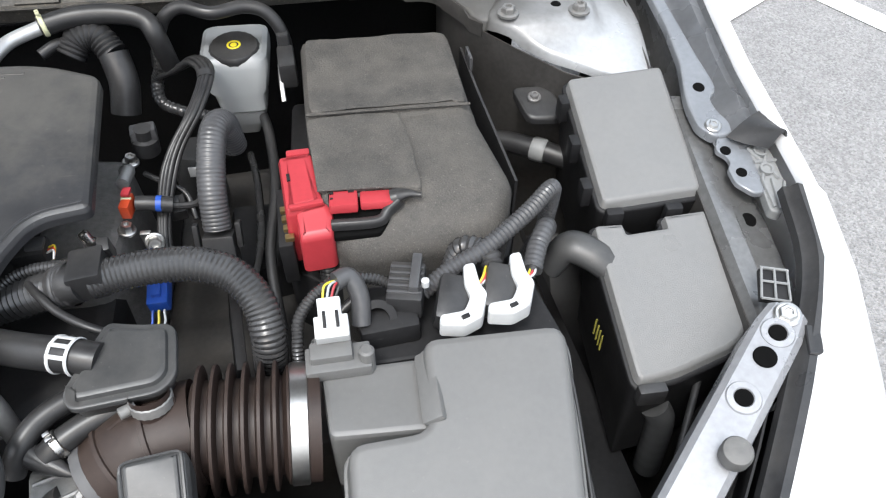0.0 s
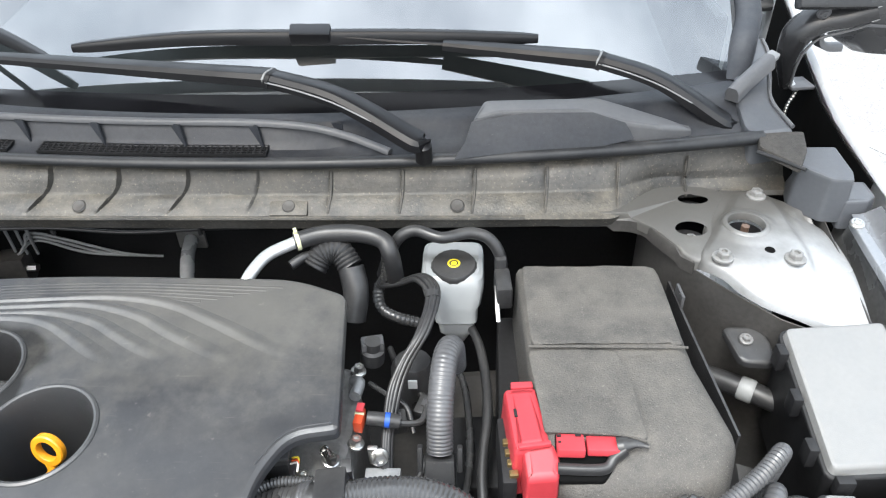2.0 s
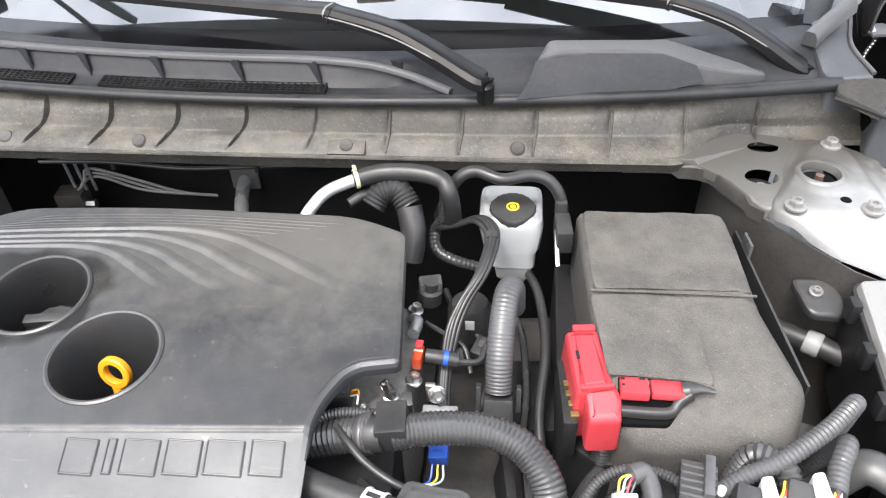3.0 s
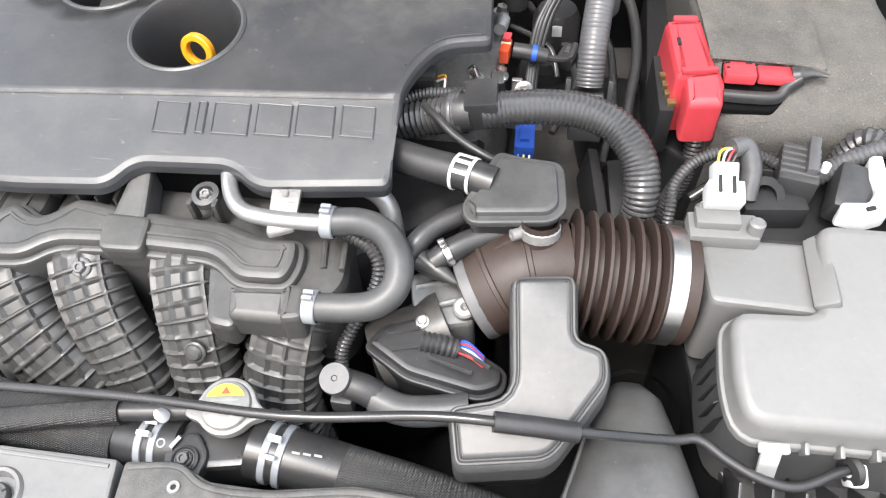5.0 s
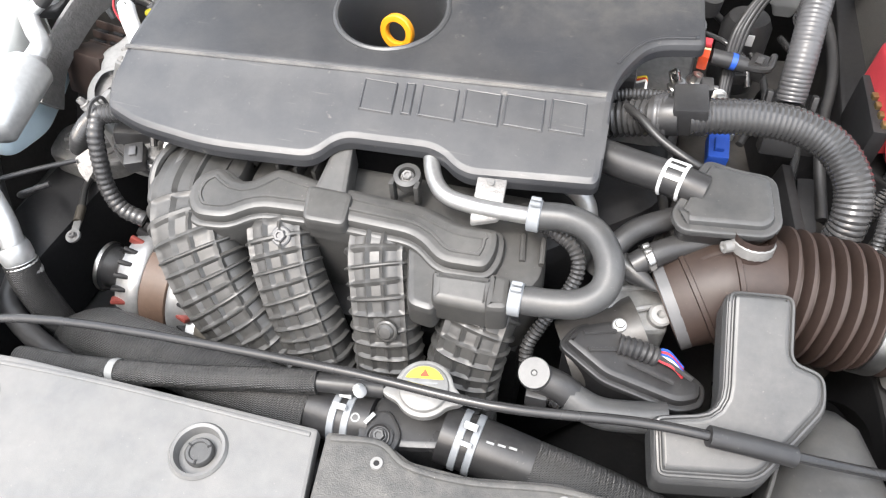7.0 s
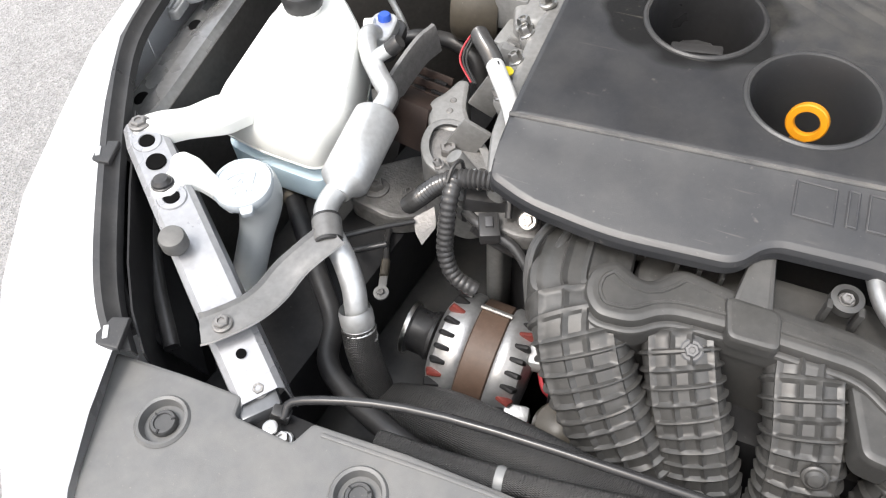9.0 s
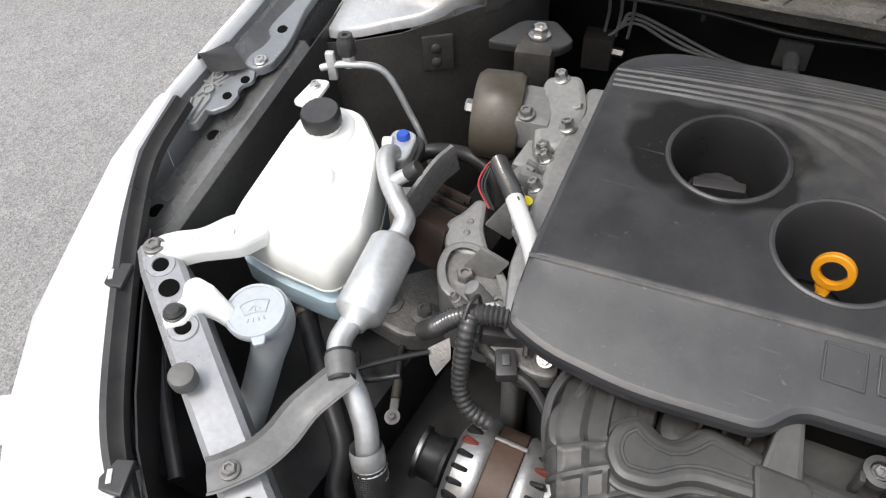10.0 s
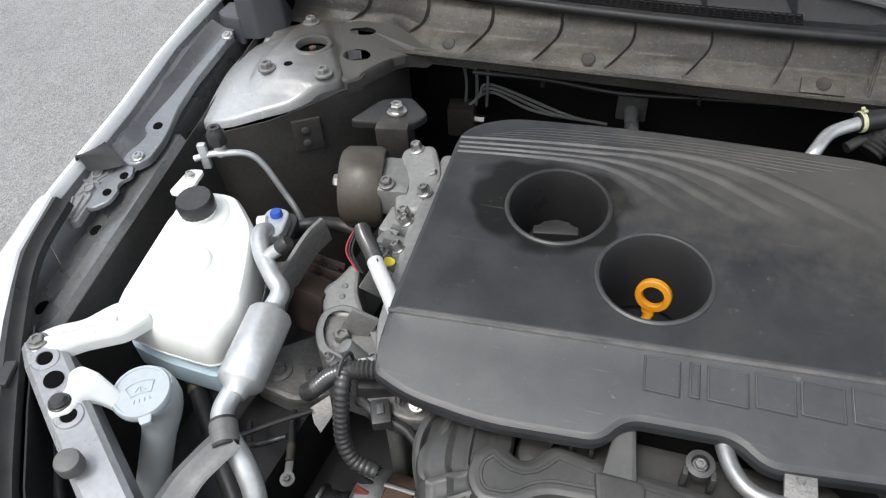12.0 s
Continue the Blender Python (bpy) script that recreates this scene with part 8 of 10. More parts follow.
    loom("wiring_loom", [(0.63, -0.34, 0.76), (0.643, -0.37, 0.85), (0.638, -0.385, 0.872), (0.624, -0.409, 0.87), (0.613, -0.436, 0.866)], 0.0105, "taped loom dropping to the solenoid valves", ribs=(0.006, 0.0005), material=M_CLEAR)
    loom("wiring_loom", [(0.53, -0.40, 0.80), (0.545, -0.395, 0.862), (0.57, -0.41, 0.87), (0.575, -0.43, 0.862)], 0.012, "black corrugated loom loop below the battery", ribs=(0.006, 0.0012))
    for i, c in enumerate((M_GREENISH, M_RED, M_WHITEPL)):
        single("wire", tube([(0.612 + 0.002 * i, -0.434, 0.872), (0.606 + 0.003 * i, -0.446, 0.872), (0.597, -0.452, 0.868)], 0.0014, 6), c, "thin coloured solenoid wire", "wire", "thin wires")
        single("wire", tube([(0.566 + 0.002 * i, -0.43, 0.872), (0.56 + 0.003 * i, -0.444, 0.872), (0.552, -0.452, 0.866)], 0.0014, 6), c, "thin coloured solenoid wire", "wire", "thin wires")
    loom("battery_loom", [(0.402, -0.352, 0.84), (0.404, -0.36, 0.81), (0.402, -0.365, 0.77), (0.385, -0.37, 0.70)], 0.0115, "corrugated battery lead below the red cover", "cable")
    e = thing("mount_tray", (0.55, -0.45, 0.72), "black bracket plate carrying the solenoid valves", "bracket")
    part("plate", shell(rounded([(0.44, -0.40), (0.62, -0.40), (0.64, -0.49), (0.44, -0.50)], 0.01), 0.822, 0.06, 0.004), M_DARK, e)
    # right of the battery
    e = thing("drain_pipe", (0.68, -0.16, 0.77), "black pipe end with a pale grey ring", "pipe")
    part("pipe", tube([(0.60, -0.115, 0.78), (0.647, -0.138, 0.79), (0.69, -0.168, 0.795), (0.73, -0.19, 0.79)], 0.0145, 16), M_RUBBER, e)
    part("ring", lathe([(0.0152, -0.01), (0.0165, -0.008), (0.0165, 0.008), (0.0152, 0.01)], aim((0.69, -0.168, 0.795), (0.8, -0.5, 0)), 20, closed=False), M_CLAMPGREY, e, "pale grey plastic ring")
    e = thing("fuse_bracket", (0.69, -0.15, 0.82), "dark steel bracket with a bolt beside the fuse box", "bracket")
    part("plate", shell(rounded([(0.655, -0.12), (0.70, -0.12), (0.715, -0.14), (0.712, -0.178), (0.668, -0.175)], 0.012), lambda x, y: 0.862 + 0.2 * (y + 0.14), 0.01, 0.004), M_PLASTIC, e)
    bolt((0.682, -0.143, 0.864), (0, -0.2, 1), e, M_ALUDARK, r=0.006, washer=0.009)
    e = thing("fuse_conduit", (0.68, -0.39, 0.8), "grey plastic wiring elbow entering the fuse box", "conduit")
    part("elbow", tube([(0.655, -0.375, 0.80), (0.672, -0.378, 0.83), (0.695, -0.392, 0.83), (0.715, -0.405, 0.82)], 0.02, 14, flat=0.75), M_GREYPL, e)
    loom("wiring_loom", [(0.738, -0.535, 0.74), (0.75, -0.54, 0.71), (0.76, -0.54, 0.6)], 0.016, "grey conduit below the front fuse box", material=M_GREYPL, ribs=(0.02, 0.0002))
    hose("washer_line", [(0.80, -0.50, 0.77), (0.74, -0.60, 0.74), (0.68, -0.70, 0.68)], 0.004, "thin black line beside the support bar", "cable")


build_heater_lines()
build_brake_reservoir()
build_harness()
build_sensors()


# ---------------- coolant hoses and throttle ----------------
def build_throttle():
    e = thing("coolant_hose", (0.1, -0.59, 0.84), "grey-black rubber coolant hose in a tight U bend", "hose")
    part("hose", tube([(0.052, -0.556, 0.867), (0.085, -0.556, 0.871), (0.111, -0.568, 0.872), (0.127, -0.592, 0.867), (0.127, -0.615, 0.858), (0.112, -0.629, 0.851), (0.088, -0.633, 0.846), (0.052, -0.634, 0.843)], 0.0130, 20), M_GREYPL, e)
    spring_clamp(e, (0.054, -0.556, 0.867), (1, 0, 0), 0.0142, 0.012, M_CLAMP)
    spring_clamp(e, (0.054, -0.634, 0.843), (1, 0, 0), 0.0142, 0.012, M_CLAMP)
    e = thing("coolant_pipe", (0, -0.55, 0.85), "bent bright metal coolant pipe with a bracket", "pipe", "coolant pipes")
    part("pipe", tube([(-0.062, -0.47, 0.865), (-0.060, -0.50, 0.872), (-0.049, -0.532, 0.868), (-0.031, -0.551, 0.866), (-0.001, -0.557, 0.866), (0.038, -0.558, 0.867), (0.062, -0.557, 0.867)], 0.0082, 16), M_TUBE, e)
    part("bracket", shell(rounded([(-0.006, -0.528), (0.022, -0.524), (0.024, -0.566), (-0.004, -0.572)], 0.004), lambda x, y: 0.878 - 1.2 * max(0, -0.555 - y), 0.004, 0.001), M_ALUDARK, e, "pressed steel bracket")
    part("rivet", lathe([(0.004, 0), (0.003, 0.002), (0.001, 0.002)], Matrix.Translation((0.008, -0.535, 0.878)), 14), M_ZINC, e)
    e = thing("coolant_pipe", (0.08, -0.5, 0.83), "short bright metal pipe bending under the engine cover", "pipe", "coolant pipes")
    part("pipe", tube([(0.02, -0.49, 0.855), (0.05, -0.50, 0.86), (0.078, -0.502, 0.857), (0.096, -0.507, 0.842), (0.103, -0.516, 0.815), (0.104, -0.522, 0.77)], 0.0098, 16), M_TUBE, e)
    e = thing("throttle_body", (0.14, -0.6, 0.72), "cast aluminium throttle body with a black actuator housing", "throttle body")
    part("barrel", lathe([(0.036, -0.045), (0.038, -0.03), (0.036, 0), (0.038, 0.02), (0.038, 0.03)], aim((0.145, -0.612, 0.768), (0.9, 0.45, 0.25)), 32), M_BAY, e)
    part("casting", shell(rounded([(0.126, -0.560), (0.150, -0.546), (0.186, -0.548), (0.194, -0.598), (0.150, -0.616), (0.134, -0.596)], 0.008, 3), lambda x, y: 0.796 - 0.25 * (x - 0.16), 0.05, 0.005), M_ALUCAST, e, "bright cast throttle housing")
    part("casting_boss", lathe([(0.011, -0.02), (0.011, 0.006), (0.009, 0.008), (0.004, 0.008), (0.001, 0.004)], aim((0.183, -0.590, 0.796), (0.1, -0.3, 1)), 20), M_ALUCAST, e)
    for a, b in (((0.134, -0.575), (0.176, -0.556)), ((0.142, -0.600), (0.188, -0.575))):
        part("casting_rib", tube([(*a, 0.802), (*b, 0.796)], 0.003, 8, False), M_ALUCAST, e)
    lp = rounded([(0.096, -0.645), (0.108, -0.621), (0.142, -0.603), (0.183, -0.621), (0.231, -0.646), (0.23, -0.668), (0.208, -0.680), (0.14, -0.671)], 0.009)
    part("actuator_lip", shell(lp, lambda x, y: 0.800 - 0.12 * max(0, x - 0.12), 0.006, 0.002), M_RUBBER, e)
    part("actuator", shell(inset(lp, 0.005), lambda x, y: 0.808 - 0.12 * max(0, x - 0.12), 0.012, 0.005), M_RUBBER, e)
    part("actuator_body", shell(inset(lp, 0.003), lambda x, y: 0.792 - 0.12 * max(0, x - 0.12), 0.08, 0.003), M_DARK, e)
    for a, b in (((0.118, -0.632), (0.146, -0.622)), ((0.125, -0.648), (0.15, -0.640)), ((0.16, -0.652), (0.20, -0.662)), ((0.185, -0.640), (0.215, -0.655))):
        part("mould_rib", tube([(*a, 0.8085), (*b, 0.8065)], 0.0022, 6, False), M_PLASTIC, e)
    part("cone", lathe([(0.012, 0), (0.010, 0.02), (0.004, 0.04), (0.001, 0.046)], aim((0.138, -0.556, 0.822), (0.86, -0.5, -0.05)), 16), M_PLASTIC, e, "dark cast nipple")
    bolt((0.148, -0.615, 0.806), (0, -0.2, 1), e, r=0.005, washer=0.007)
    part("plug", tube([(0.15, -0.636, 0.808), (0.168, -0.637, 0.807), (0.184, -0.638, 0.803)], 0.009, 12, ribs=(0.005, 0.001)), M_PLASTIC, e)
    cols = (M_BLUE, M_RED, M_BLUE, M_WHITEPL, M_BLUE, M_RED)
    for i, c in enumerate(cols):
        single("wire", tube([(0.184, -0.632 - 0.002 * i, 0.806), (0.193 + 0.001 * i, -0.633 - 0.003 * i, 0.808), (0.208, -0.64 - 0.002 * i, 0.798)], 0.0014, 6), c, "thin coloured throttle wire", "wire", "thin wires")
    hose("breather_pipe", [(0.118, -0.565, 0.81), (0.13, -0.55, 0.832), (0.148, -0.528, 0.84), (0.18, -0.507, 0.842)], 0.011, "short black coolant hose with clamps", "hose")
    e = thing("bypass_hose", (0.19, -0.53, 0.81), "black bypass hose joining the throttle body", "hose")
    part("hose", tube([(0.15, -0.56, 0.825), (0.165, -0.55, 0.832), (0.19, -0.535, 0.836), (0.23, -0.518, 0.84)], 0.012, 16), M_RUBBER, e)
    spring_clamp(e, (0.162, -0.552, 0.831), (0.8, 0.5, 0.2), 0.0125, 0.008)
    loom("wiring_loom", [(0.04, -0.545, 0.852), (0.068, -0.552, 0.846), (0.092, -0.563, 0.842), (0.102, -0.578, 0.828), (0.094, -0.597, 0.805), (0.079, -0.615, 0.785), (0.068, -0.635, 0.76), (0.078, -0.655, 0.74), (0.11, -0.67, 0.73)], 0.0068, "thin corrugated loom below the coolant hose", ribs=(0.0045, 0.0008))
    e = thing("pressure_sensor", (0.09, -0.68, 0.77), "grey round-topped sensor on the resonator pipe", "sensor")
    part("disc", lathe([(0.0135, -0.006), (0.0145, -0.004), (0.0145, 0.004), (0.0135, 0.006), (0.003, 0.006), (0.002, 0.005), (0.001, 0.005)], aim((0.083, -0.684, 0.809), (-0.1, -0.35, 1)), 28), M_GREYPL, e)
    part("stem", tube([(0.088, -0.682, 0.80), (0.105, -0.684, 0.796), (0.118, -0.687, 0.79)], 0.0135, 16), M_RUBBER, e)
    part("foot", box((0.02, 0.02, 0.02), (0.088, -0.69, 0.785), (0, 0, 0), 0.003), M_PLASTIC, e)
    hose("resonator_pipe", [(0.115, -0.688, 0.79), (0.14, -0.694, 0.785), (0.165, -0.692, 0.784), (0.2, -0.685, 0.785)], 0.014, "grey-black pipe leading into the resonator", "pipe", M_GREYPL)
    single("engine_block", shell(rounded([(-0.40, -0.14), (0.16, -0.14), (0.18, -0.45), (0.05, -0.56), (-0.35, -0.54), (-0.41, -0.45)], 0.03), 0.80, 0.5, 0.02), M_DARK, "dark engine block below its cover", "engine block")
    single("lower_intake", box((0.36, 0.06, 0.16), (-0.12, -0.60, 0.66), (0, 0, 0), 0.01), M_DARK, "dark lower flange of the intake manifold", "manifold flange")


build_throttle()


# ---------------- engine mount, alternator and harness on the tank side ----------------
def build_mount():
    e = thing("engine_mount", (-0.53, -0.22, 0.72), "engine mount with a brown-grey rubber drum", "engine mount")
    a = Vector((-0.572, -0.215, 0.858))
    m = aim(a, (0.95, 0.22, -0.05))
    part("drum", lathe([(0.02, -0.004), (0.05, -0.002), (0.056, 0.006), (0.057, 0.03), (0.057, 0.05), (0.052, 0.058), (0.02, 0.06)], m, 36), M_MOUNT, e, "brown-grey rubber drum")
    bolt(a + Vector((-0.004, 0, 0.006)), (-1, -0.2, 0.1), e, r=0.010, washer=0.013, h=0.012)
    part("core", lathe([(0.034, 0.058), (0.030, 0.075), (0.026, 0.10)], m, 20), M_ALUCAST, e, "cast aluminium core")
    part("arm", shell(rounded([(-0.5, -0.165), (-0.455, -0.15), (-0.43, -0.2), (-0.44, -0.265), (-0.475, -0.275), (-0.49, -0.23)], 0.014), lambda x, y: 0.898 + 0.25 * (y + 0.18), 0.05, 0.008), M_ALUCAST, e, "cast aluminium arm")
    for x, y, z in ((-0.478, -0.165, 0.90), (-0.445, -0.235, 0.885), (-0.462, -0.27, 0.872)):
        bolt((x, y, z), (-0.2, 0, 1), e, r=0.008, washer=0.011, h=0.012)
    part("arm_block", box((0.045, 0.07, 0.05), (-0.495, -0.212, 0.868), (6, 4, 10), 0.010), M_ALUCAST, e)
    part("arm_web", box((0.03, 0.10, 0.03), (-0.478, -0.24, 0.845), (6, 10, -6), 0.008), M_ALUCAST, e)
    bolt((-0.497, -0.238, 0.893), (-0.1, -0.2, 1), e, M_ALUDARK, r=0.008, washer=0.011, h=0.009)
    part("body_bracket", box((0.05, 0.05, 0.10), (-0.537, -0.10, 0.85), (0, 0, 10), 0.006), M_BAY, e)
    b = thing("mount_bracket", (-0.54, -0.08, 0.88), "black triangular mount bracket with a zinc bolt", "bracket")
    part("plate", shell(rounded([(-0.603, -0.118), (-0.575, -0.05), (-0.53, -0.035), (-0.49, -0.075), (-0.505, -0.105)], 0.012), lambda x, y: 0.90, 0.012, 0.004), M_PLASTIC, b)
    bolt((-0.538, -0.082, 0.903), (0, 0, 1), b, r=0.0105, washer=0.0155, h=0.013)
    t = thing("timing_cover", (-0.42, -0.35, 0.6), "cast aluminium timing cover beside the engine cover", "timing cover")
    part("casting", shell(rounded([(-0.445, -0.155), (-0.405, -0.15), (-0.40, -0.5), (-0.42, -0.5), (-0.438, -0.44), (-0.450, -0.3)], 0.01), lambda x, y: 0.888 + 0.12 * (y + 0.2), 0.35, 0.008), M_ALUCAST, t)
    for i, (x, y) in enumerate(((-0.452, -0.285), (-0.448, -0.33), (-0.446, -0.385), (-0.44, -0.20))):
        z = 0.888 + 0.12 * (y + 0.2)
        part("boss", lathe([(0.015, -0.05), (0.013, -0.004), (0.011, 0), (0.001, 0)], aim((x, y, z - 0.006), (-0.5, 0, 1)), 18), M_ALUCAST, t)
        bolt((x - 0.001, y, z - 0.005), (-0.5, 0, 1), t, r=0.0075, washer=0.0095, h=0.012)
    part("rib", box((0.06, 0.012, 0.05), (-0.455, -0.31, 0.84), (0, 20, 15), 0.004), M_ALUCAST, t)
    rng = random.Random(7)
    for i in (0, 1, 2, 3, 4, 5, 6, 11, 12):
        y = -0.17 - 0.027 * i
        x = -0.468 - 0.012 * rng.random()
        z = 0.872 + 0.10 * (y + 0.2) - 0.02 * rng.random()
        r = 0.007 + 0.006 * rng.random()
        part("lug", lathe([(r + 0.003, -0.05), (r, -0.006), (r - 0.001, 0.0), (r * 0.5, 0.001), (0.001, 0.001)], aim((x, y, z), (-0.7 + 0.4 * rng.random(), -0.1, 1)), 14), M_ALUCAST, t)
        if i % 2 == 0:
            bolt((x, y, z + 0.001), (-0.5, -0.1, 1), t, M_ALUDARK, r=r * 0.62, washer=r * 0.85, h=0.009)
    for i in range(4):
        y = -0.21 - 0.07 * i
        part("web", box((0.036, 0.006, 0.05), (-0.474, y, 0.838 + 0.1 * (y + 0.2)), (0, 30, 8), 0.002), M_ALUCAST, t)
    part("tag", lathe([(0.007, 0), (0.007, 0.002), (0.001, 0.002)], aim((-0.448, -0.365, 0.878), (0.2, 0, 1)), 14), M_LABEL, t, "yellow paint dab")
    k = thing("bracket_casting", (-0.49, -0.42, 0.7), "cast aluminium bracket with two flange bolts", "bracket")
    lp = rounded([(-0.532, -0.404), (-0.515, -0.388), (-0.490, -0.388), (-0.470, -0.398), (-0.445, -0.422), (-0.428, -0.448), (-0.450, -0.474), (-0.482, -0.472), (-0.512, -0.462), (-0.530, -0.434)], 0.014)
    part("rim", shell(lp, lambda x, y: 0.808 + 0.1 * (y + 0.42), 0.10, 0.003, holes=[inset(lp, 0.010)], floor=False), M_ALUCAST, k)
    part("pad", shell(inset(lp, 0.004), lambda x, y: 0.799 + 0.1 * (y + 0.42), 0.006, 0.002), M_ALUDARK, k)
    arm = rounded([(-0.549, -0.366), (-0.534, -0.346), (-0.526, -0.322), (-0.511, -0.322), (-0.500, -0.362), (-0.478, -0.392), (-0.500, -0.402), (-0.534, -0.402)], 0.010)
    part("arm", shell(arm, lambda x, y: 0.803 + 0.18 * (y + 0.40), 0.06, 0.006), M_ALUCAST, k)
    for x, y in ((-0.519, -0.358), (-0.517, -0.374)):
        part("dimple", lathe([(0.0045, 0.0), (0.003, 0.0012), (0.001, 0.0012)], aim((x, y, 0.803 + 0.18 * (y + 0.40)), (0, -0.18, 1)), 12), M_ALUDARK, k)
    for x, y, z in ((-0.494, -0.430, 0.794), (-0.441, -0.457, 0.797)):
        bolt((x, y, z + 0.002), (0, -0.1, 1), k, M_ALUDARK, r=0.0105, washer=0.017, h=0.013)
    p = thing("mount_plate", (-0.58, -0.42, 0.66), "grey cast plate with two flange bolts", "bracket")
    part("plate", shell(rounded([(-0.64, -0.41), (-0.57, -0.35), (-0.50, -0.40), (-0.515, -0.45), (-0.56, -0.475), (-0.63, -0.462)], 0.016), 0.698, 0.03, 0.006), M_ALUDARK, p)
    for x, y in ((-0.601, -0.435), (-0.552, -0.432)):
        bolt((x, y, 0.70), (0, 0, 1), p, M_ALUDARK, r=0.0105, washer=0.0175, h=0.012)
    f = thing("finned_block", (-0.565, -0.35, 0.72), "rusty brown finned block below the pipes", "finned block")
    part("block", box((0.062, 0.085, 0.06), (-0.565, -0.352, 0.768), (-22, 0, -10), 0.006), M_BROWN, f)
    part("guard", bar([(-0.566, -0.30, 0.852), (-0.578, -0.335, 0.845), (-0.592, -0.40, 0.815), (-0.585, -0.45, 0.78)], 0.011, 0.04), M_ALUDARK, f, "grey metal guard strip")
    for i in range(5):
        for k in (-1, 1):
            part("slot", box((0.018, 0.006, 0.004), (-0.565 + 0.013 * k + 0.001 * i, -0.322 - 0.0135 * i, 0.8015 - 0.0058 * i), (-22, 0, -10), 0.001), M_DARK, f)
    for i in range(6):
        part("rib", box((0.058, 0.004, 0.010), (-0.5645 + 0.001 * i, -0.315 - 0.0135 * i, 0.8045 - 0.0058 * i), (-22, 0, -10), 0.0015), M_BROWN, f)


def build_left_lines():
    e = thing("refrigerant_line", (-0.69, -0.24, 0.8), "thin bright refrigerant line with a capped valve", "pipe")
    part("pipe", tube([(-0.765, -0.272, 0.912), (-0.745, -0.264, 0.917), (-0.726, -0.258, 0.918), (-0.70, -0.243, 0.911), (-0.683, -0.236, 0.89), (-0.662, -0.234, 0.842), (-0.645, -0.238, 0.812), (-0.63, -0.24, 0.76)], 0.0046, 12), M_PIPE, e)
    part("valve", lathe([(0.009, -0.012), (0.008, 0.004), (0.008, 0.008)], aim((-0.733, -0.254, 0.925), (0, 0, 1)), 14), M_PIPE, e)
    part("valve_cap", lathe([(0.0125, 0), (0.0125, 0.018), (0.010, 0.021), (0.009, 0.026), (0.004, 0.026), (0.003, 0.023), (0.001, 0.023)], aim((-0.733, -0.254, 0.931), (0, 0, 1)), 8), M_PLASTIC, e, "black hex valve cap")
    part("clamp", box((0.012, 0.01, 0.04), (-0.752, -0.266, 0.915), (0, 0, 20), 0.003), M_PIPE, e)
    part("tab", shell(rounded([(-0.766, -0.288), (-0.744, -0.284), (-0.738, -0.340), (-0.766, -0.340)], 0.008), 0.906, 0.005, 0.001), M_TANK, e, "white plastic tank tab")
    bolt((-0.756, -0.302, 0.907), (0, 0, 1), e, r=0.005, washer=0.007)
    hose("heater_pipe", [(-0.64, -0.27, 0.80), (-0.618, -0.26, 0.812), (-0.579, -0.24, 0.803), (-0.54, -0.245, 0.79), (-0.52, -0.26, 0.75)], 0.0105, "black rubber hose behind the pipe flange")
    e = thing("service_port", (-0.58, -0.385, 0.85), "aluminium pipe stub with a black dust cap", "pipe")
    part("stub", tube([(-0.604, -0.394, 0.872), (-0.594, -0.388, 0.880), (-0.584, -0.384, 0.887)], 0.0085, 12), M_PIPE, e)
    part("cap", lathe([(0.0095, 0), (0.0095, 0.014), (0.008, 0.017), (0.001, 0.017)], aim((-0.584, -0.384, 0.887), (0.55, 0.2, 0.5)), 16), M_PLASTIC, e, "black dust cap")
    part("back_plate", shell(rounded([(-0.66, -0.285), (-0.612, -0.28), (-0.6, -0.355), (-0.652, -0.36)], 0.018), 0.852, 0.012, 0.003), M_PLASTIC, e)
    # clamp arm between pipe and support bar
    e = thing("pipe_clamp", (-0.57, -0.68, 0.79), "pressed steel clamp arm holding the pipe", "bracket")
    pts = [(-0.535, -0.615, 0.838), (-0.548, -0.641, 0.834), (-0.560, -0.665, 0.826), (-0.564, -0.695, 0.824), (-0.572, -0.722, 0.8265), (-0.592, -0.748, 0.8265), (-0.602, -0.757, 0.8265)]
    line = smooth_line(pts, 6)
    rows = []
    for i, p in enumerate(line):
        d = (line[min(i + 1, len(line) - 1)] - line[max(i - 1, 0)]).normalized()
        s = d.cross(Vector((0, 0, 1))).normalized()
        rows.append([p + s * u + Vector((0, 0, z)) for u, z in ((-0.0175, 0.004), (-0.0145, 0.0), (-0.006, 0.0), (0.0, 0.0015), (0.006, 0.0), (0.0145, 0.0), (0.0175, 0.004))])
    part("arm", thick(loft(rows), 0.002), M_STRAP, e)
    part("collar", lathe([(0.0145, -0.013), (0.0155, -0.012), (0.0155, 0.012), (0.0145, 0.013)], aim((-0.549, -0.609, 0.830), (0.5, -0.75, -0.15)), 24, closed=False), M_STRAP, e)
    part("rubber", lathe([(0.013, -0.017), (0.0148, -0.016), (0.0148, 0.016), (0.013, 0.017)], aim((-0.549, -0.609, 0.830), (0.5, -0.75, -0.15)), 24, closed=False), M_RUBBER, e, "black rubber insert")
    bolt((-0.586, -0.743, 0.8285), (0, 0, 1), e, M_ALUDARK, r=0.0075, washer=0.010)
    # looms
    loom("wiring_loom", [(-0.515, -0.50, 0.77), (-0.494, -0.508, 0.80), (-0.474, -0.504, 0.822), (-0.452, -0.502, 0.838), (-0.425, -0.497, 0.842), (-0.395, -0.49, 0.84)], 0.0105, "corrugated loom crossing to the timing cover", ribs=(0.005, 0.0011))
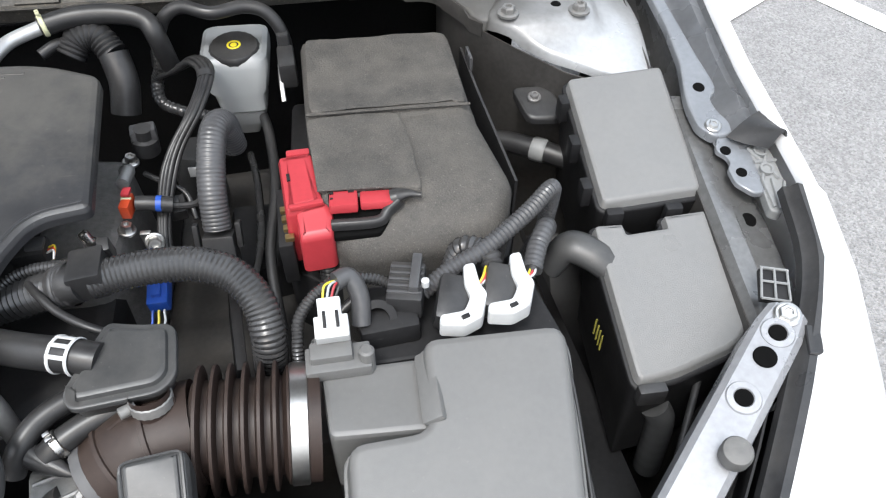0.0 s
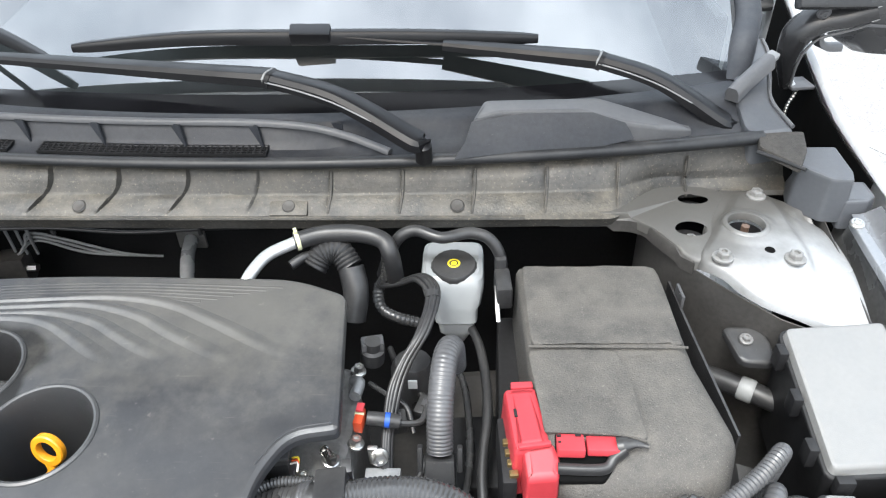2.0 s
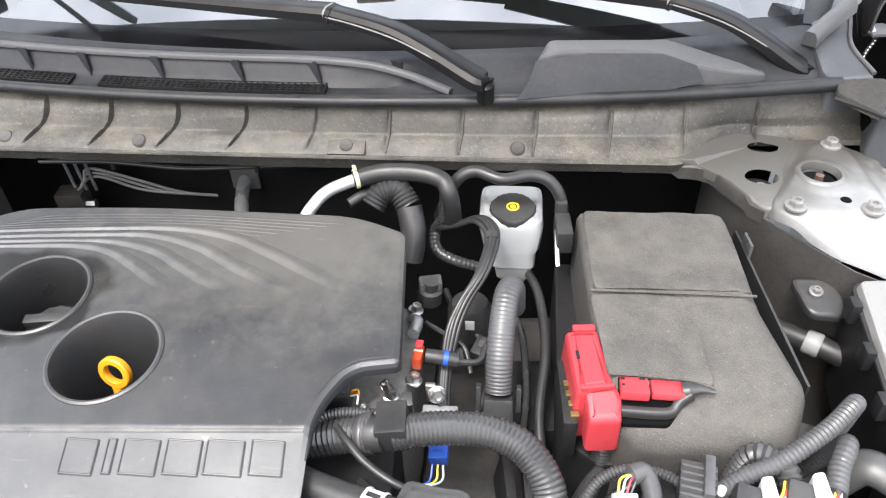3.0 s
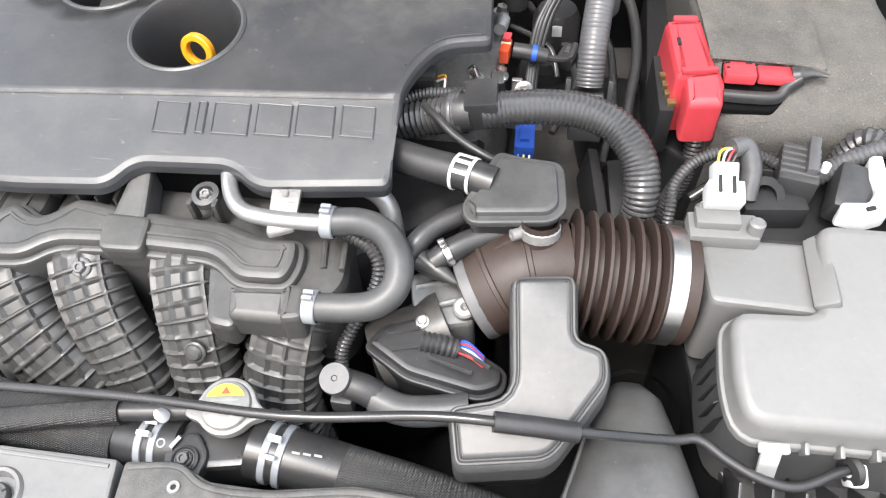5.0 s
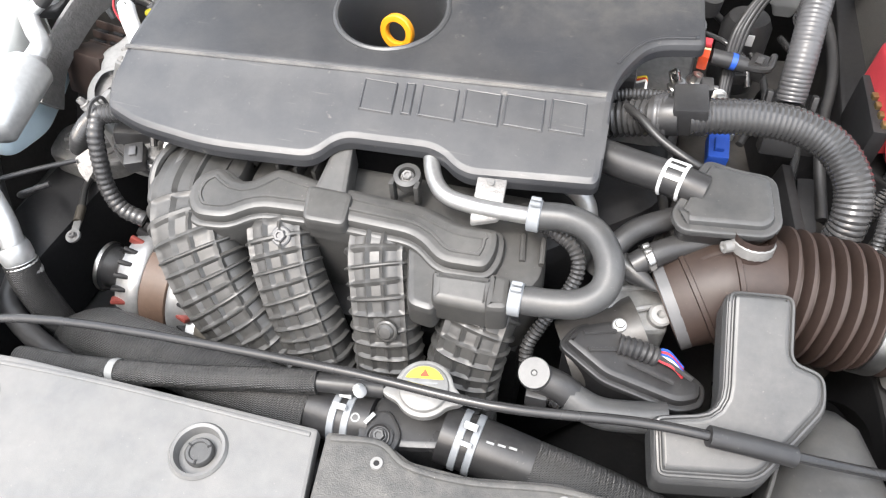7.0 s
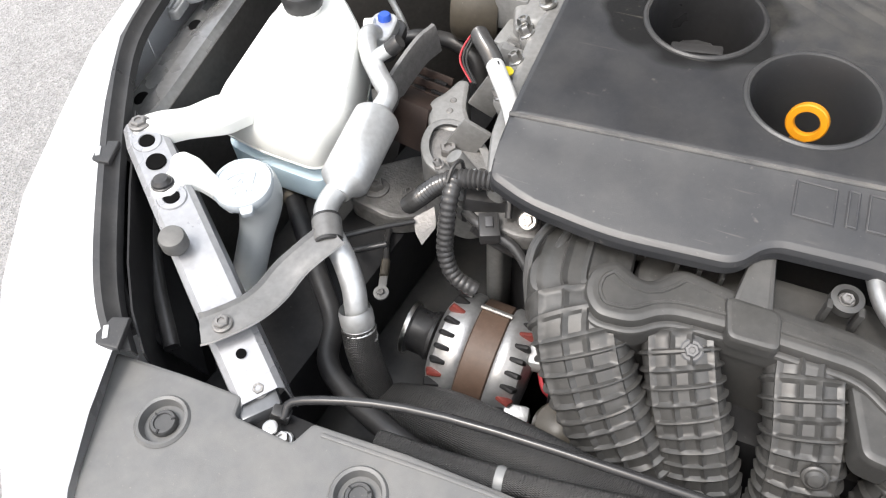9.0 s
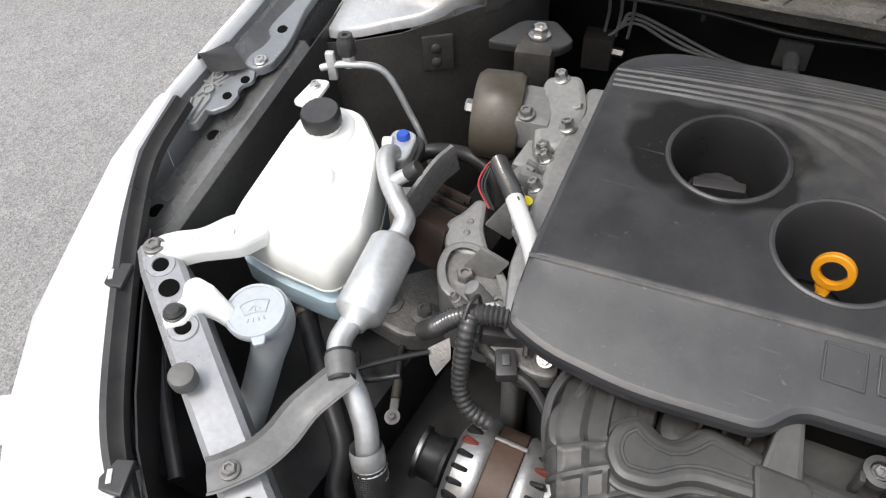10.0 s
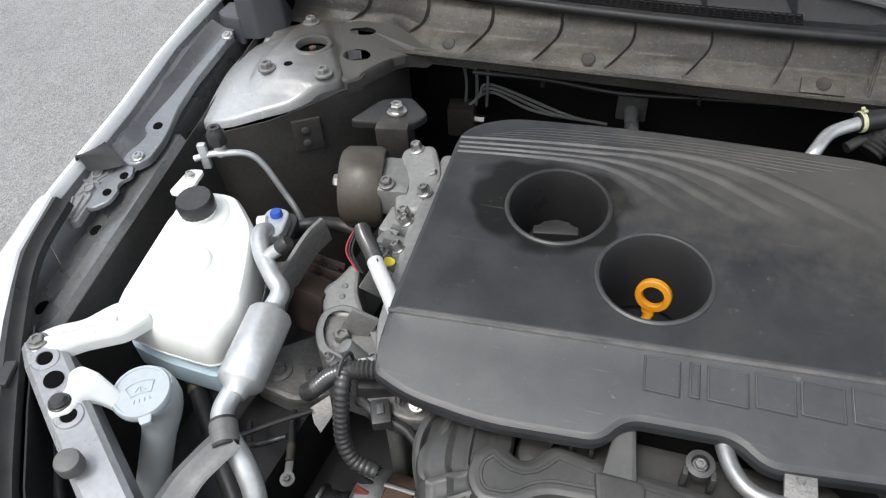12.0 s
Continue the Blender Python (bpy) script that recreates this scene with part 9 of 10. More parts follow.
    loom("wiring_loom", [(-0.452, -0.505, 0.842), (-0.452, -0.522, 0.825), (-0.451, -0.538, 0.79), (-0.448, -0.548, 0.765), (-0.435, -0.556, 0.742), (-0.41, -0.556, 0.728)], 0.0095, "taped loom hanging down to the alternator", ribs=(0.007, 0.0006))
    single("loom_tie", tube([(-0.449, -0.488, 0.84), (-0.452, -0.489, 0.853), (-0.455, -0.503, 0.855), (-0.456, -0.516, 0.845)], 0.0022, 6), M_PLASTIC, "black cable tie round the loom", "cable tie")
    e = thing("sleeved_loom", (-0.46, -0.38, 0.87), "loom with a ribbed black end and a white printed sleeve", "wiring loom")
    part("ribbed_end", tube([(-0.492, -0.338, 0.898), (-0.480, -0.356, 0.903), (-0.463, -0.378, 0.907), (-0.45, -0.396, 0.908)], 0.0098, 14, ribs=(0.005, 0.0012)), M_LOOM, e)
    part("sleeve", tube([(-0.452, -0.394, 0.908), (-0.438, -0.412, 0.905), (-0.42, -0.432, 0.895), (-0.405, -0.45, 0.875)], 0.0098, 14), M_WHITEPL, e, "white printed sleeve")
    for i in range(4):
        p = Vector((-0.444, -0.402, 0.9165)).lerp(Vector((-0.42, -0.43, 0.9055)), i / 3)
        part("print_bar", box((0.0015, 0.006, 0.0008), p, (20, 0, 40), 0), M_DARK, e)
    for i, c in enumerate((M_RED, M_PLASTIC, M_PLASTIC)):
        single("wire", tube([(-0.492 + 0.002 * i, -0.336, 0.90), (-0.505 + 0.003 * i, -0.335, 0.89), (-0.511 + 0.004 * i, -0.352, 0.87), (-0.49 + 0.003 * i, -0.37, 0.855)], 0.0013, 6), c, "loose wire looping out of the loom", "wire", "thin wires")
    single("heat_tab", thick(loft([[(-0.495, -0.528, 0.785), (-0.487, -0.54, 0.775), (-0.478, -0.545, 0.765)], [(-0.476, -0.512, 0.795), (-0.47, -0.522, 0.788), (-0.468, -0.528, 0.78)]]), 0.0015), M_ALUDARK, "small bare metal shield tab", "shield")
    hose("thin_rod", [(-0.55, -0.592, 0.80), (-0.52, -0.56, 0.793), (-0.492, -0.532, 0.785)], 0.003, "thin dark rod behind the loom", "rod")
    e = thing("head_plug", (-0.43, -0.49, 0.76), "dark sensor plug with a bolt below the cover's corner", "sensor")
    part("body", box((0.05, 0.04, 0.04), (-0.425, -0.487, 0.80), (0, 10, 20), 0.006), M_PLASTIC, e)
    bolt((-0.438, -0.483, 0.822), (-0.3, -0.3, 1), e, r=0.010, washer=0.014, h=0.012)
    part("clip", tube([(-0.41, -0.49, 0.82), (-0.395, -0.497, 0.822), (-0.39, -0.51, 0.81)], 0.004, 8), M_PLASTIC, e)
    hose("water_pipe", [(-0.425, -0.51, 0.79), (-0.40, -0.51, 0.775), (-0.37, -0.505, 0.76), (-0.33, -0.50, 0.755)], 0.014, "black water pipe beside the manifold", "pipe", M_PLASTIC)
    e = thing("chain_tensioner", (-0.37, -0.46, 0.73), "pale tensioner bolt on the block", "bolt")
    bolt((-0.373, -0.463, 0.745), (-0.5, -0.7, 0.6), e, r=0.010, washer=0.014, h=0.012)
    # lower hoses
    e = thing("coolant_return_hose", (-0.6, -0.6, 0.7), "long black coolant return hose winding below the bar", "hose")
    part("hose", tube([(-0.70, -0.485, 0.735), (-0.688, -0.496, 0.715), (-0.65, -0.537, 0.71), (-0.598, -0.59, 0.70), (-0.556, -0.633, 0.69), (-0.537, -0.68, 0.685), (-0.49, -0.71, 0.688), (-0.414, -0.737, 0.70), (-0.34, -0.745, 0.69)], 0.0125, 16), M_RUBBER, e)
    part("ring", lathe([(0.0135, -0.005), (0.0145, 0), (0.0135, 0.005)], aim((-0.684, -0.5, 0.714), (0.7, -0.75, -0.1)), 18, closed=False), M_MOUNT, e, "tan clamp ring")
    e = thing("ground_lug", (-0.57, -0.5, 0.5), "bare metal ground lug on a dark panel", "ground lug")
    part("lug", box((0.012, 0.02, 0.05), (-0.57, -0.497, 0.57), (25, 0, 30), 0.003), M_ALU, e)
    part("eye", lathe([(0.01, 0), (0.01, 0.003), (0.004, 0.003)], aim((-0.574, -0.504, 0.54), (0, -0.5, 1)), 16), M_ALU, e)
    single("splash_panel", box((0.42, 0.5, 0.02), (-0.62, -0.55, 0.515), (0, -6, 0), 0.004), M_GREYPL, "dark splash panel below the tank", "splash panel", kind="structure")
    single("side_member", box((0.09, 0.8, 0.13), (-0.59, -0.45, 0.60), (0, 0, -6), 0.01), M_DARK, "dark painted chassis side member", "side member", "side members", "structure")
    single("side_member", box((0.09, 0.8, 0.13), (0.68, -0.45, 0.55), (0, 0, 6), 0.01), M_DARK, "dark painted chassis side member below the fuse boxes", "side member", "side members", "structure")


def build_alternator():
    e = thing("alternator", (-0.39, -0.58, 0.5), "cast aluminium alternator with a brown core and vent slots", "alternator")
    c = Vector((-0.392, -0.575, 0.625))
    m = aim(c, (0.97, 0.02, -0.10))
    R = 0.068
    part("core", lathe([(R - 0.003, -0.018), (R, -0.016), (R, 0.016), (R - 0.003, 0.018)], m, 44), M_COPPER, e, "brown laminated core")
    for s in (-1, 1):
        prof = [(R - 0.002, s * 0.018), (R + 0.001, s * 0.022), (R + 0.001, s * 0.03), (R - 0.006, s * 0.05), (R - 0.022, s * 0.058), (0.02, s * 0.06)]
        if s < 0:
            prof = prof[::-1]
        h = part("housing", lathe(prof, m, 44, closed=True), M_ALU, e)
        for k in range(26):
            w = m @ pose(0, 0, 0, 0, 0, 360 / 26 * k) @ Matrix.Translation((R - 0.0035, 0, s * 0.040)) @ pose(0, 0, 0, 0, s * 24, 0)
            part("vent_slot", box((0.012, 0.0056, 0.024), bevel=0.0025), M_WINDING if k % 5 == 1 else M_DARK, h).data.transform(w)
    for a in (70, 190, 310):
        w = m @ pose(0, 0, 0, 0, 0, a) @ Matrix.Translation((R + 0.003, 0, 0))
        part("through_bolt", lathe([(0.003, -0.019), (0.003, 0.019)], w, 8), M_STEEL, e)
    part("pulley", lathe([(0.02, -0.062), (0.031, -0.064), (0.032, -0.068), (0.028, -0.074), (0.028, -0.092), (0.032, -0.096), (0.032, -0.1), (0.01, -0.1)], m, 32), M_PLASTIC, e, "black belt pulley")
    part("pulley_rim", lathe([(0.0325, -0.1), (0.033, -0.0985), (0.033, -0.0955), (0.0325, -0.0945)], m, 32, closed=False), M_STEEL, e, "bright pulley rim")
    part("lug", box((0.03, 0.02, 0.05), (-0.33, -0.63, 0.62), (20, 0, 10), 0.006), M_ALU, e)
    part("plug", box((0.022, 0.026, 0.03), (-0.325, -0.575, 0.665), (10, 0, 10), 0.003), M_WHITEPL, e, "white plug")
    single("wire", tube([(-0.32, -0.585, 0.65), (-0.31, -0.60, 0.645), (-0.30, -0.60, 0.63)], 0.0025, 6), M_RED, "red wire behind the alternator", "wire", "thin wires")
    p = thing("oil_filter", (-0.275, -0.655, 0.6), "brown-grey oil filter canister", "oil filter")
    part("can", lathe([(0.028, -0.05), (0.03, 0), (0.026, 0.016), (0.012, 0.024), (0.001, 0.025)], aim((-0.275, -0.655, 0.68), (0.05, -0.25, 1)), 24), M_MOUNT, p)


def build_firewall_parts():
    e = thing("brake_line_block", (-0.51, 0.2, 0.7), "dark brake line block on the firewall", "brake lines")
    part("block", box((0.05, 0.04, 0.06), (-0.515, 0.17, 0.735), (0, 0, 8), 0.004), M_BAY, e)
    part("nut", lathe([(0.008, 0), (0.008, 0.02), (0.001, 0.02)], aim((-0.49, 0.165, 0.74), (1, 0, 0)), 6), M_STEEL, e)
    for k in range(3):
        part("line", tube([(-0.5 + 0.01 * k, 0.17, 0.765 + 0.01 * k), (-0.46, 0.18, 0.79 + 0.008 * k), (-0.38 + 0.03 * k, 0.19, 0.755), (-0.25, 0.2, 0.74)], 0.0028, 6), M_CLAMPGREY, e)
        part("upper_line", tube([(-0.51 + 0.02 * k, 0.18, 0.76), (-0.505 + 0.02 * k, 0.17, 0.82), (-0.52 + 0.025 * k, 0.18, 0.88)], 0.0028, 6), M_CLAMPGREY, e)
    c = thing("cooler_pipe", (-0.215, 0.25, 0.7), "grey pipe elbow bolted to the firewall", "pipe")
    part("elbow", tube([(-0.19, 0.14, 0.72), (-0.205, 0.2, 0.735), (-0.212, 0.245, 0.74), (-0.215, 0.265, 0.74)], 0.013, 14), M_SILVER, c)
    part("flange", box((0.055, 0.008, 0.05), (-0.213, 0.255, 0.745), (0, 0, 0), 0.004), M_ZINC, c)
    hose("firewall_cable", [(-0.46, 0.06, 0.898), (-0.35, 0.075, 0.89), (-0.23, 0.08, 0.878), (-0.1, 0.085, 0.882), (0.02, 0.085, 0.888), (0.12, 0.09, 0.895)], 0.0035, "thin black cable clipped along the firewall", "cable")
    for x in (-0.35, -0.11):
        single("cable_clip", box((0.006, 0.006, 0.022), (x, 0.078, 0.886), (0, 0, 0), 0.001), M_PLASTIC, "small black cable clip", "clip", "cable clips")


def build_hinge_side():
    for s in (1, -1):
        e = thing("fender_trim", (s * 0.85, 0.15, 0.95), "grey plastic cowl corner trim with a black hood hinge", "trim", "cowl corner trims")
        part("end_cap", shell(rounded([(s * x, y) for x, y in ((0.756, 0.152), (0.822, 0.150), (0.812, 0.103), (0.790, 0.062), (0.745, 0.112))], 0.006), lambda x, y: 1.010 + 0.12 * (y - 0.1), 0.012, 0.003), M_FOAM, e, "dark foam end sheet")
        part("lip", tube([(s * 0.742, 0.108, 1.004), (s * 0.77, 0.085, 1.003), (s * 0.795, 0.058, 1.002)], 0.003, 8), M_SEAL, e)
        plate = rounded([(s * x, y) for x, y in ((0.736, 0.16), (0.743, 0.26), (0.775, 0.36), (0.810, 0.425), (0.838, 0.42), (0.831, 0.36), (0.797, 0.225), (0.807, 0.148), (0.745, 0.140))], 0.008)
        part("upright", shell(plate, lambda x, y: 1.018 + 0.16 * (y - 0.15), 0.09, 0.006), M_CORNER, e, "grey-black upright trim")
        part("upright_lip", tube([(s * x, y, 1.0195 + 0.16 * (y - 0.15)) for x, y in ((0.806, 0.155), (0.7945, 0.225), (0.812, 0.295), (0.829, 0.362), (0.832, 0.41))], 0.0032, 8), M_TRIM, e, "paler raised lip")
        part("pillar_foot", bar([(s * 0.729, 0.220, 1.043), (s * 0.762, 0.255, 1.055), (s * 0.804, 0.293, 1.070)], 0.022, 0.024), M_TRIM, e, "grey pillar foot")
        part("pillar_tip", box((0.020, 0.018, 0.012), (s * 0.808, 0.297, 1.074), (12, s * -12, s * 42), 0.003), M_CLAMPGREY, e, "pale clip at the pillar foot")
        back = rounded([(s * x, y) for x, y in ((0.794, 0.078), (0.826, 0.040), (0.856, 0.037), (0.864, 0.06), (0.868, 0.135), (0.81, 0.135))], 0.005, 3)
        part("shelf", shell(back, 0.998, 0.070, 0.004, 0.003), M_CORNER, e, "grey plastic corner shelf")
        low = rounded([(s * x, y) for x, y in ((0.852, 0.034), (0.886, 0.036), (0.901, 0.050), (0.902, 0.09), (0.856, 0.09))], 0.004, 3)
        part("low_shelf", shell(low, 0.964, 0.045, 0.004, 0.003), M_CORNER, e, "grey plastic lower step")
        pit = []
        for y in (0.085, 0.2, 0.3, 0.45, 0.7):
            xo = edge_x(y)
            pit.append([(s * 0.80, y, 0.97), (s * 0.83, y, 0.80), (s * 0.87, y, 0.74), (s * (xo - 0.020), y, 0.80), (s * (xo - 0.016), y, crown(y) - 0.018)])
        # black sheet added for the deep shade in the hinge gap
        part("gap_dark", thick(loft(pit), 0.002), M_VOID, e, "black sheet standing for the dark inside the hinge gap")
        part("hinge_arm", tube([(s * 0.872, 0.365, 0.992), (s * 0.862, 0.36, 1.03), (s * 0.858, 0.355, 1.065), (s * 0.866, 0.35, 1.098), (s * 0.893, 0.345, 1.120), (s * 0.930, 0.34, 1.130), (s * 0.965, 0.33, 1.146)], lambda f: 0.011 + 0.016 * min(1.0, 2.2 * f), 14, flat=0.62), M_ROD, e, "black pressed hinge arm")
        part("arm_edge", tube([(s * 0.876, 0.352, 0.998), (s * 0.872, 0.343, 1.035), (s * 0.876, 0.337, 1.066), (s * 0.893, 0.333, 1.090), (s * 0.928, 0.328, 1.103), (s * 0.962, 0.32, 1.118)], 0.0024, 8), M_TRIM, e, "bare pressed edge of the hinge arm")
        # block standing for the hood's rear corner, its underside shade put into black
        part("hood_corner", box((0.13, 0.030, 0.17), (s * 0.900, 0.350, 1.222), (-24, 0, 0), 0.008), M_ROD, e, "black block for the shaded rear corner of the hood")
        for x, z in ((0.885, 1.135), (0.94, 1.150)):
            bolt((s * x, 0.325, z), (0, -1, -0.4), e, M_TRIM, r=0.007, washer=0.011, h=0.006)
        part("hinge_hook", bar([(s * 0.897, 0.35, 1.100), (s * 0.903, 0.352, 1.078), (s * 0.920, 0.358, 1.068), (s * 0.944, 0.362, 1.066)], 0.020, 0.012), M_TRIM, e, "grey stop hook")
        part("hinge_bracket", box((0.042, 0.045, 0.006), (s * 0.893, 0.365, 0.998), (0, 0, s * 8), 0.002), M_TRIM, e, "pale bracket plate")
        bolt((s * 0.878, 0.358, 1.001), (0, -0.2, 1), e, r=0.005, washer=0.008, h=0.006)
        part("hinge_spring", tube([(s * 0.893, 0.36, 0.996), (s * 0.889, 0.358, 0.978), (s * 0.884, 0.36, 0.960), (s * 0.883, 0.36, 0.935)], 0.0032, 10, ribs=(0.006, 0.0008)), M_STEEL, e, "bright spring")
        m = thing("door_mirror", (s * 1.1, 0.78, 1.0), "dark glossy underside of the door mirror", "mirror", "door mirrors")
        part("shell", lathe([(0.001, -0.10), (0.06, -0.095), (0.098, -0.055), (0.11, 0.0), (0.09, 0.05), (0.001, 0.07)], Matrix.Translation((s * 1.27, 0.76, 0.998)) @ Matrix.Diagonal((1.65, 0.65, 0.95, 1)), 32), M_ROD, m)
        part("seam", lathe([(0.1075, -0.022), (0.110, -0.018), (0.1105, -0.014)], Matrix.Translation((s * 1.27, 0.76, 0.998)) @ Matrix.Diagonal((1.65, 0.65, 0.95, 1)), 32, closed=False), M_TRIM, m, "pale seam of the mirror shell")
        part("stalk", tube([(s * 0.95, 0.82, 0.99), (s * 1.05, 0.81, 1.0), (s * 1.13, 0.79, 1.0)], 0.03, 12, flat=0.5), M_ROD, m)
        d = thing("front_door", (s * 0.93, 1.2, 0.3), "white painted front door of the car", "car door", "front doors")
        rows = [[(s * x, y, z) for x, z in ((0.96, 1.03), (1.02, 1.02), (1.05, 0.9), (1.05, 0.5), (1.02, 0.3))] for y in (1.0, 1.4, 2.0)]
        part("skin", thick(loft(rows), 0.002), M_WHITE, d)


build_mount()
build_left_lines()
build_alternator()
build_firewall_parts()
build_hinge_side()


def build_small_clips():
    """A moulded frame clip at the support bar and dabs of small hardware."""
    e = thing("frame_clip", (0.846, -0.475, 0.86), "black moulded frame clip with pale edge bars", "clip")
    part("back", box((0.030, 0.036, 0.006), (0.852, -0.486, 0.862), (11, 0, -18), 0.001), M_DARK, e)
    m = pose(0.852, -0.486, 0.867, 11, 0, -18)
    for x in (-0.014, 0.0, 0.014):
        part("bar", tube([m @ Vector((x, -0.018, 0)), m @ Vector((x * 0.9, 0.018, 0))], 0.0014, 6, False), M_CLAMPGREY, e)
    for y in (-0.018, 0.002, 0.018):
        part("cross_bar", tube([m @ Vector((-0.014, y, 0)), m @ Vector((0.014, y, 0))], 0.0014, 6, False), M_CLAMPGREY, e)
    for s in (1, -1):
        c = thing("lamp_strut", (s * 0.80, -0.62, 0.7), "dark plastic strut behind the headlamp", "strut", "lamp struts")
        part("upper_rib", bar([(s * 0.845, -0.60, 0.81), (s * 0.77, -0.70, 0.79), (s * 0.70, -0.765, 0.775)], 0.02, 0.012), M_PLASTIC, c)
        part("lower_rib", bar([(s * 0.82, -0.59, 0.77), (s * 0.75, -0.68, 0.75), (s * 0.68, -0.75, 0.735)], 0.016, 0.012), M_PLASTIC, c)
        part("web", thick(loft([[(s * 0.85, -0.59, 0.82), (s * 0.77, -0.695, 0.79), (s * 0.70, -0.76, 0.77)], [(s * 0.83, -0.56, 0.70), (s * 0.75, -0.66, 0.68), (s * 0.67, -0.74, 0.66)]]), 0.003), M_DARK, c)


build_small_clips()


def build_loose_cables():
    """Dark cables that fill the gaps between the larger parts."""
    runs = (([(0.205, -0.10, 0.80), (0.225, -0.16, 0.815), (0.262, -0.20, 0.80), (0.272, -0.27, 0.80), (0.25, -0.33, 0.785)], 0.0045, M_PLASTIC),
            ([(0.19, -0.20, 0.835), (0.215, -0.225, 0.842), (0.24, -0.235, 0.83), (0.25, -0.26, 0.81)], 0.0035, M_LOOM),
            ([(0.32, -0.05, 0.80), (0.335, -0.13, 0.825), (0.343, -0.22, 0.815), (0.335, -0.31, 0.79), (0.345, -0.40, 0.76)], 0.0065, M_RUBBER),
            ([(0.30, -0.10, 0.77), (0.315, -0.18, 0.79), (0.32, -0.27, 0.775), (0.31, -0.36, 0.77)], 0.005, M_LOOM),
            ([(0.14, -0.42, 0.81), (0.165, -0.45, 0.82), (0.175, -0.50, 0.815), (0.16, -0.54, 0.81)], 0.005, M_RUBBER),
            ([(-0.44, -0.51, 0.80), (-0.41, -0.525, 0.80), (-0.375, -0.53, 0.79), (-0.34, -0.55, 0.76)], 0.006, M_LOOM),
            ([(-0.60, -0.52, 0.70), (-0.57, -0.56, 0.735), (-0.545, -0.58, 0.765), (-0.51, -0.565, 0.775)], 0.0035, M_PLASTIC),
            ([(0.40, -0.42, 0.79), (0.44, -0.40, 0.81), (0.49, -0.405, 0.815), (0.53, -0.42, 0.80)], 0.006, M_LOOM))
    for pts, r, m in runs:
        single("cable", tube(pts, r, 10), m, "thin black cable in the gap between larger parts", "cable", "loose cables")
    for at, way, s in (((0.232, -0.255, 0.826), 12, 0.9), ((0.262, -0.215, 0.806), -20, 1.0), ((0.152, -0.385, 0.868), 8, 0.8), ((-0.405, -0.527, 0.806), 25, 1.0), ((0.135, -0.535, 0.815), -10, 0.9)):
        e = thing("cable_plug", at, "small black cable plug with a pale lock tab", "connector", "cable plugs")
        part("shell", box((0.022 * s, 0.03 * s, 0.018 * s), at, (8, 0, way), 0.003), M_PLASTIC, e)
        part("tab", box((0.008 * s, 0.012 * s, 0.003), Vector(at) + Vector((0, 0, 0.0105 * s)), (8, 0, way), 0.0008), M_CLEAR, e, "grey lock tab")


build_loose_cables()


def build_earth_cable():
    e = thing("earth_cable", (-0.545, -0.52, 0.67), "hanging earth cable with a zinc ring terminal", "cable")
    a, b = Vector((-0.545, -0.523, 0.676)), Vector((-0.529, -0.568, 0.675))
    part("lead", tube([(-0.572, -0.44, 0.66), (-0.562, -0.485, 0.675), a], 0.0045, 10), M_PLASTIC, e)
    part("sleeve", tube([a, a.lerp(b, 0.25), a.lerp(b, 0.5)], 0.0058, 12, False), M_MOUNT, e, "tan crimp sleeve")
    part("tongue", bar([a.lerp(b, 0.5), a.lerp(b, 0.75), b], 0.010, 0.003), M_ZINC, e)
    part("ring", lathe([(0.0095, -0.0015), (0.0095, 0.0015), (0.0045, 0.0015), (0.0045, -0.0015)], aim(b, (0, -0.2, 1)), 20, closed=False), M_ZINC, e)
    bolt(b, (0, -0.2, 1), e, M_ALUDARK, r=0.0045, washer=0.006)


build_earth_cable()


def build_stud_bracket():
    """Steel studs on the timing side, under the front corner of the cover."""
    e = thing("stud_bracket", (-0.41, -0.50, 0.75), "dark steel bracket with two zinc flange bolts", "bracket")
    part("plate", shell(rounded([(-0.46, -0.475), (-0.36, -0.485), (-0.352, -0.520), (-0.38, -0.525), (-0.455, -0.508)], 0.012), 0.803, 0.02, 0.004), M_ALUDARK, e)
    bolt((-0.438, -0.489, 0.804), (0, -0.2, 1), e, M_ZINC, r=0.0085, washer=0.0135, h=0.010)
    bolt((-0.370, -0.506, 0.810), (0, -0.8, 1), e, M_STEEL, r=0.0065, washer=0.0105, h=0.007)


build_stud_bracket()


def build_hood():
    """The raised hood: white skin outside, an added felt pad inside, held up by its hinges."""
    e = thing("hood", (0, 0.37, 1.06), "raised white hood with a grey felt lining pad added out of view underneath", "hood")
    tilt = radians(59)

    def at(x, r, up):
        k = bow(x)
        d = r - 0.055 * k
        y, z = 0.37 - d * math.cos(tilt) - up * math.sin(tilt), 1.06 + d * math.sin(tilt) - up * math.cos(tilt)
        return (x, y, z)
    half = lambda r: 0.88 - 0.05 * r - 0.25 * max(0.0, r - 0.9) ** 2
    rs = (0.24, 0.26, 0.4, 0.6, 0.8, 1.0, 1.15, 1.25, 1.33)
    us = [-1 + 2 * i / 16 for i in range(17)]
    skin = [[at(half(r) * u, r, -0.030 + 0.03 * abs(u) ** 6) for u in us] for r in rs]
    part("skin", thick(loft(skin), 0.0015), M_WHITE, e)
    frame_in = [[at(half(r) * u, r, 0.0) for u in us] for r in rs]
    part("inner_frame", thick(loft(frame_in), 0.0015), M_WHITE, e, "white painted inner frame")
    # unseen pad, added to set how dark the engine cover's reflections are
    pad = [[at((half(r) - 0.10) * u, r, 0.012) for u in us] for r in (0.30, 0.5, 0.7, 0.9, 1.10, 1.30)]
    part("lining_pad", thick(loft(pad), 0.008), M_FELT, e, "grey felt lining pad added out of view")
    return e


build_hood()


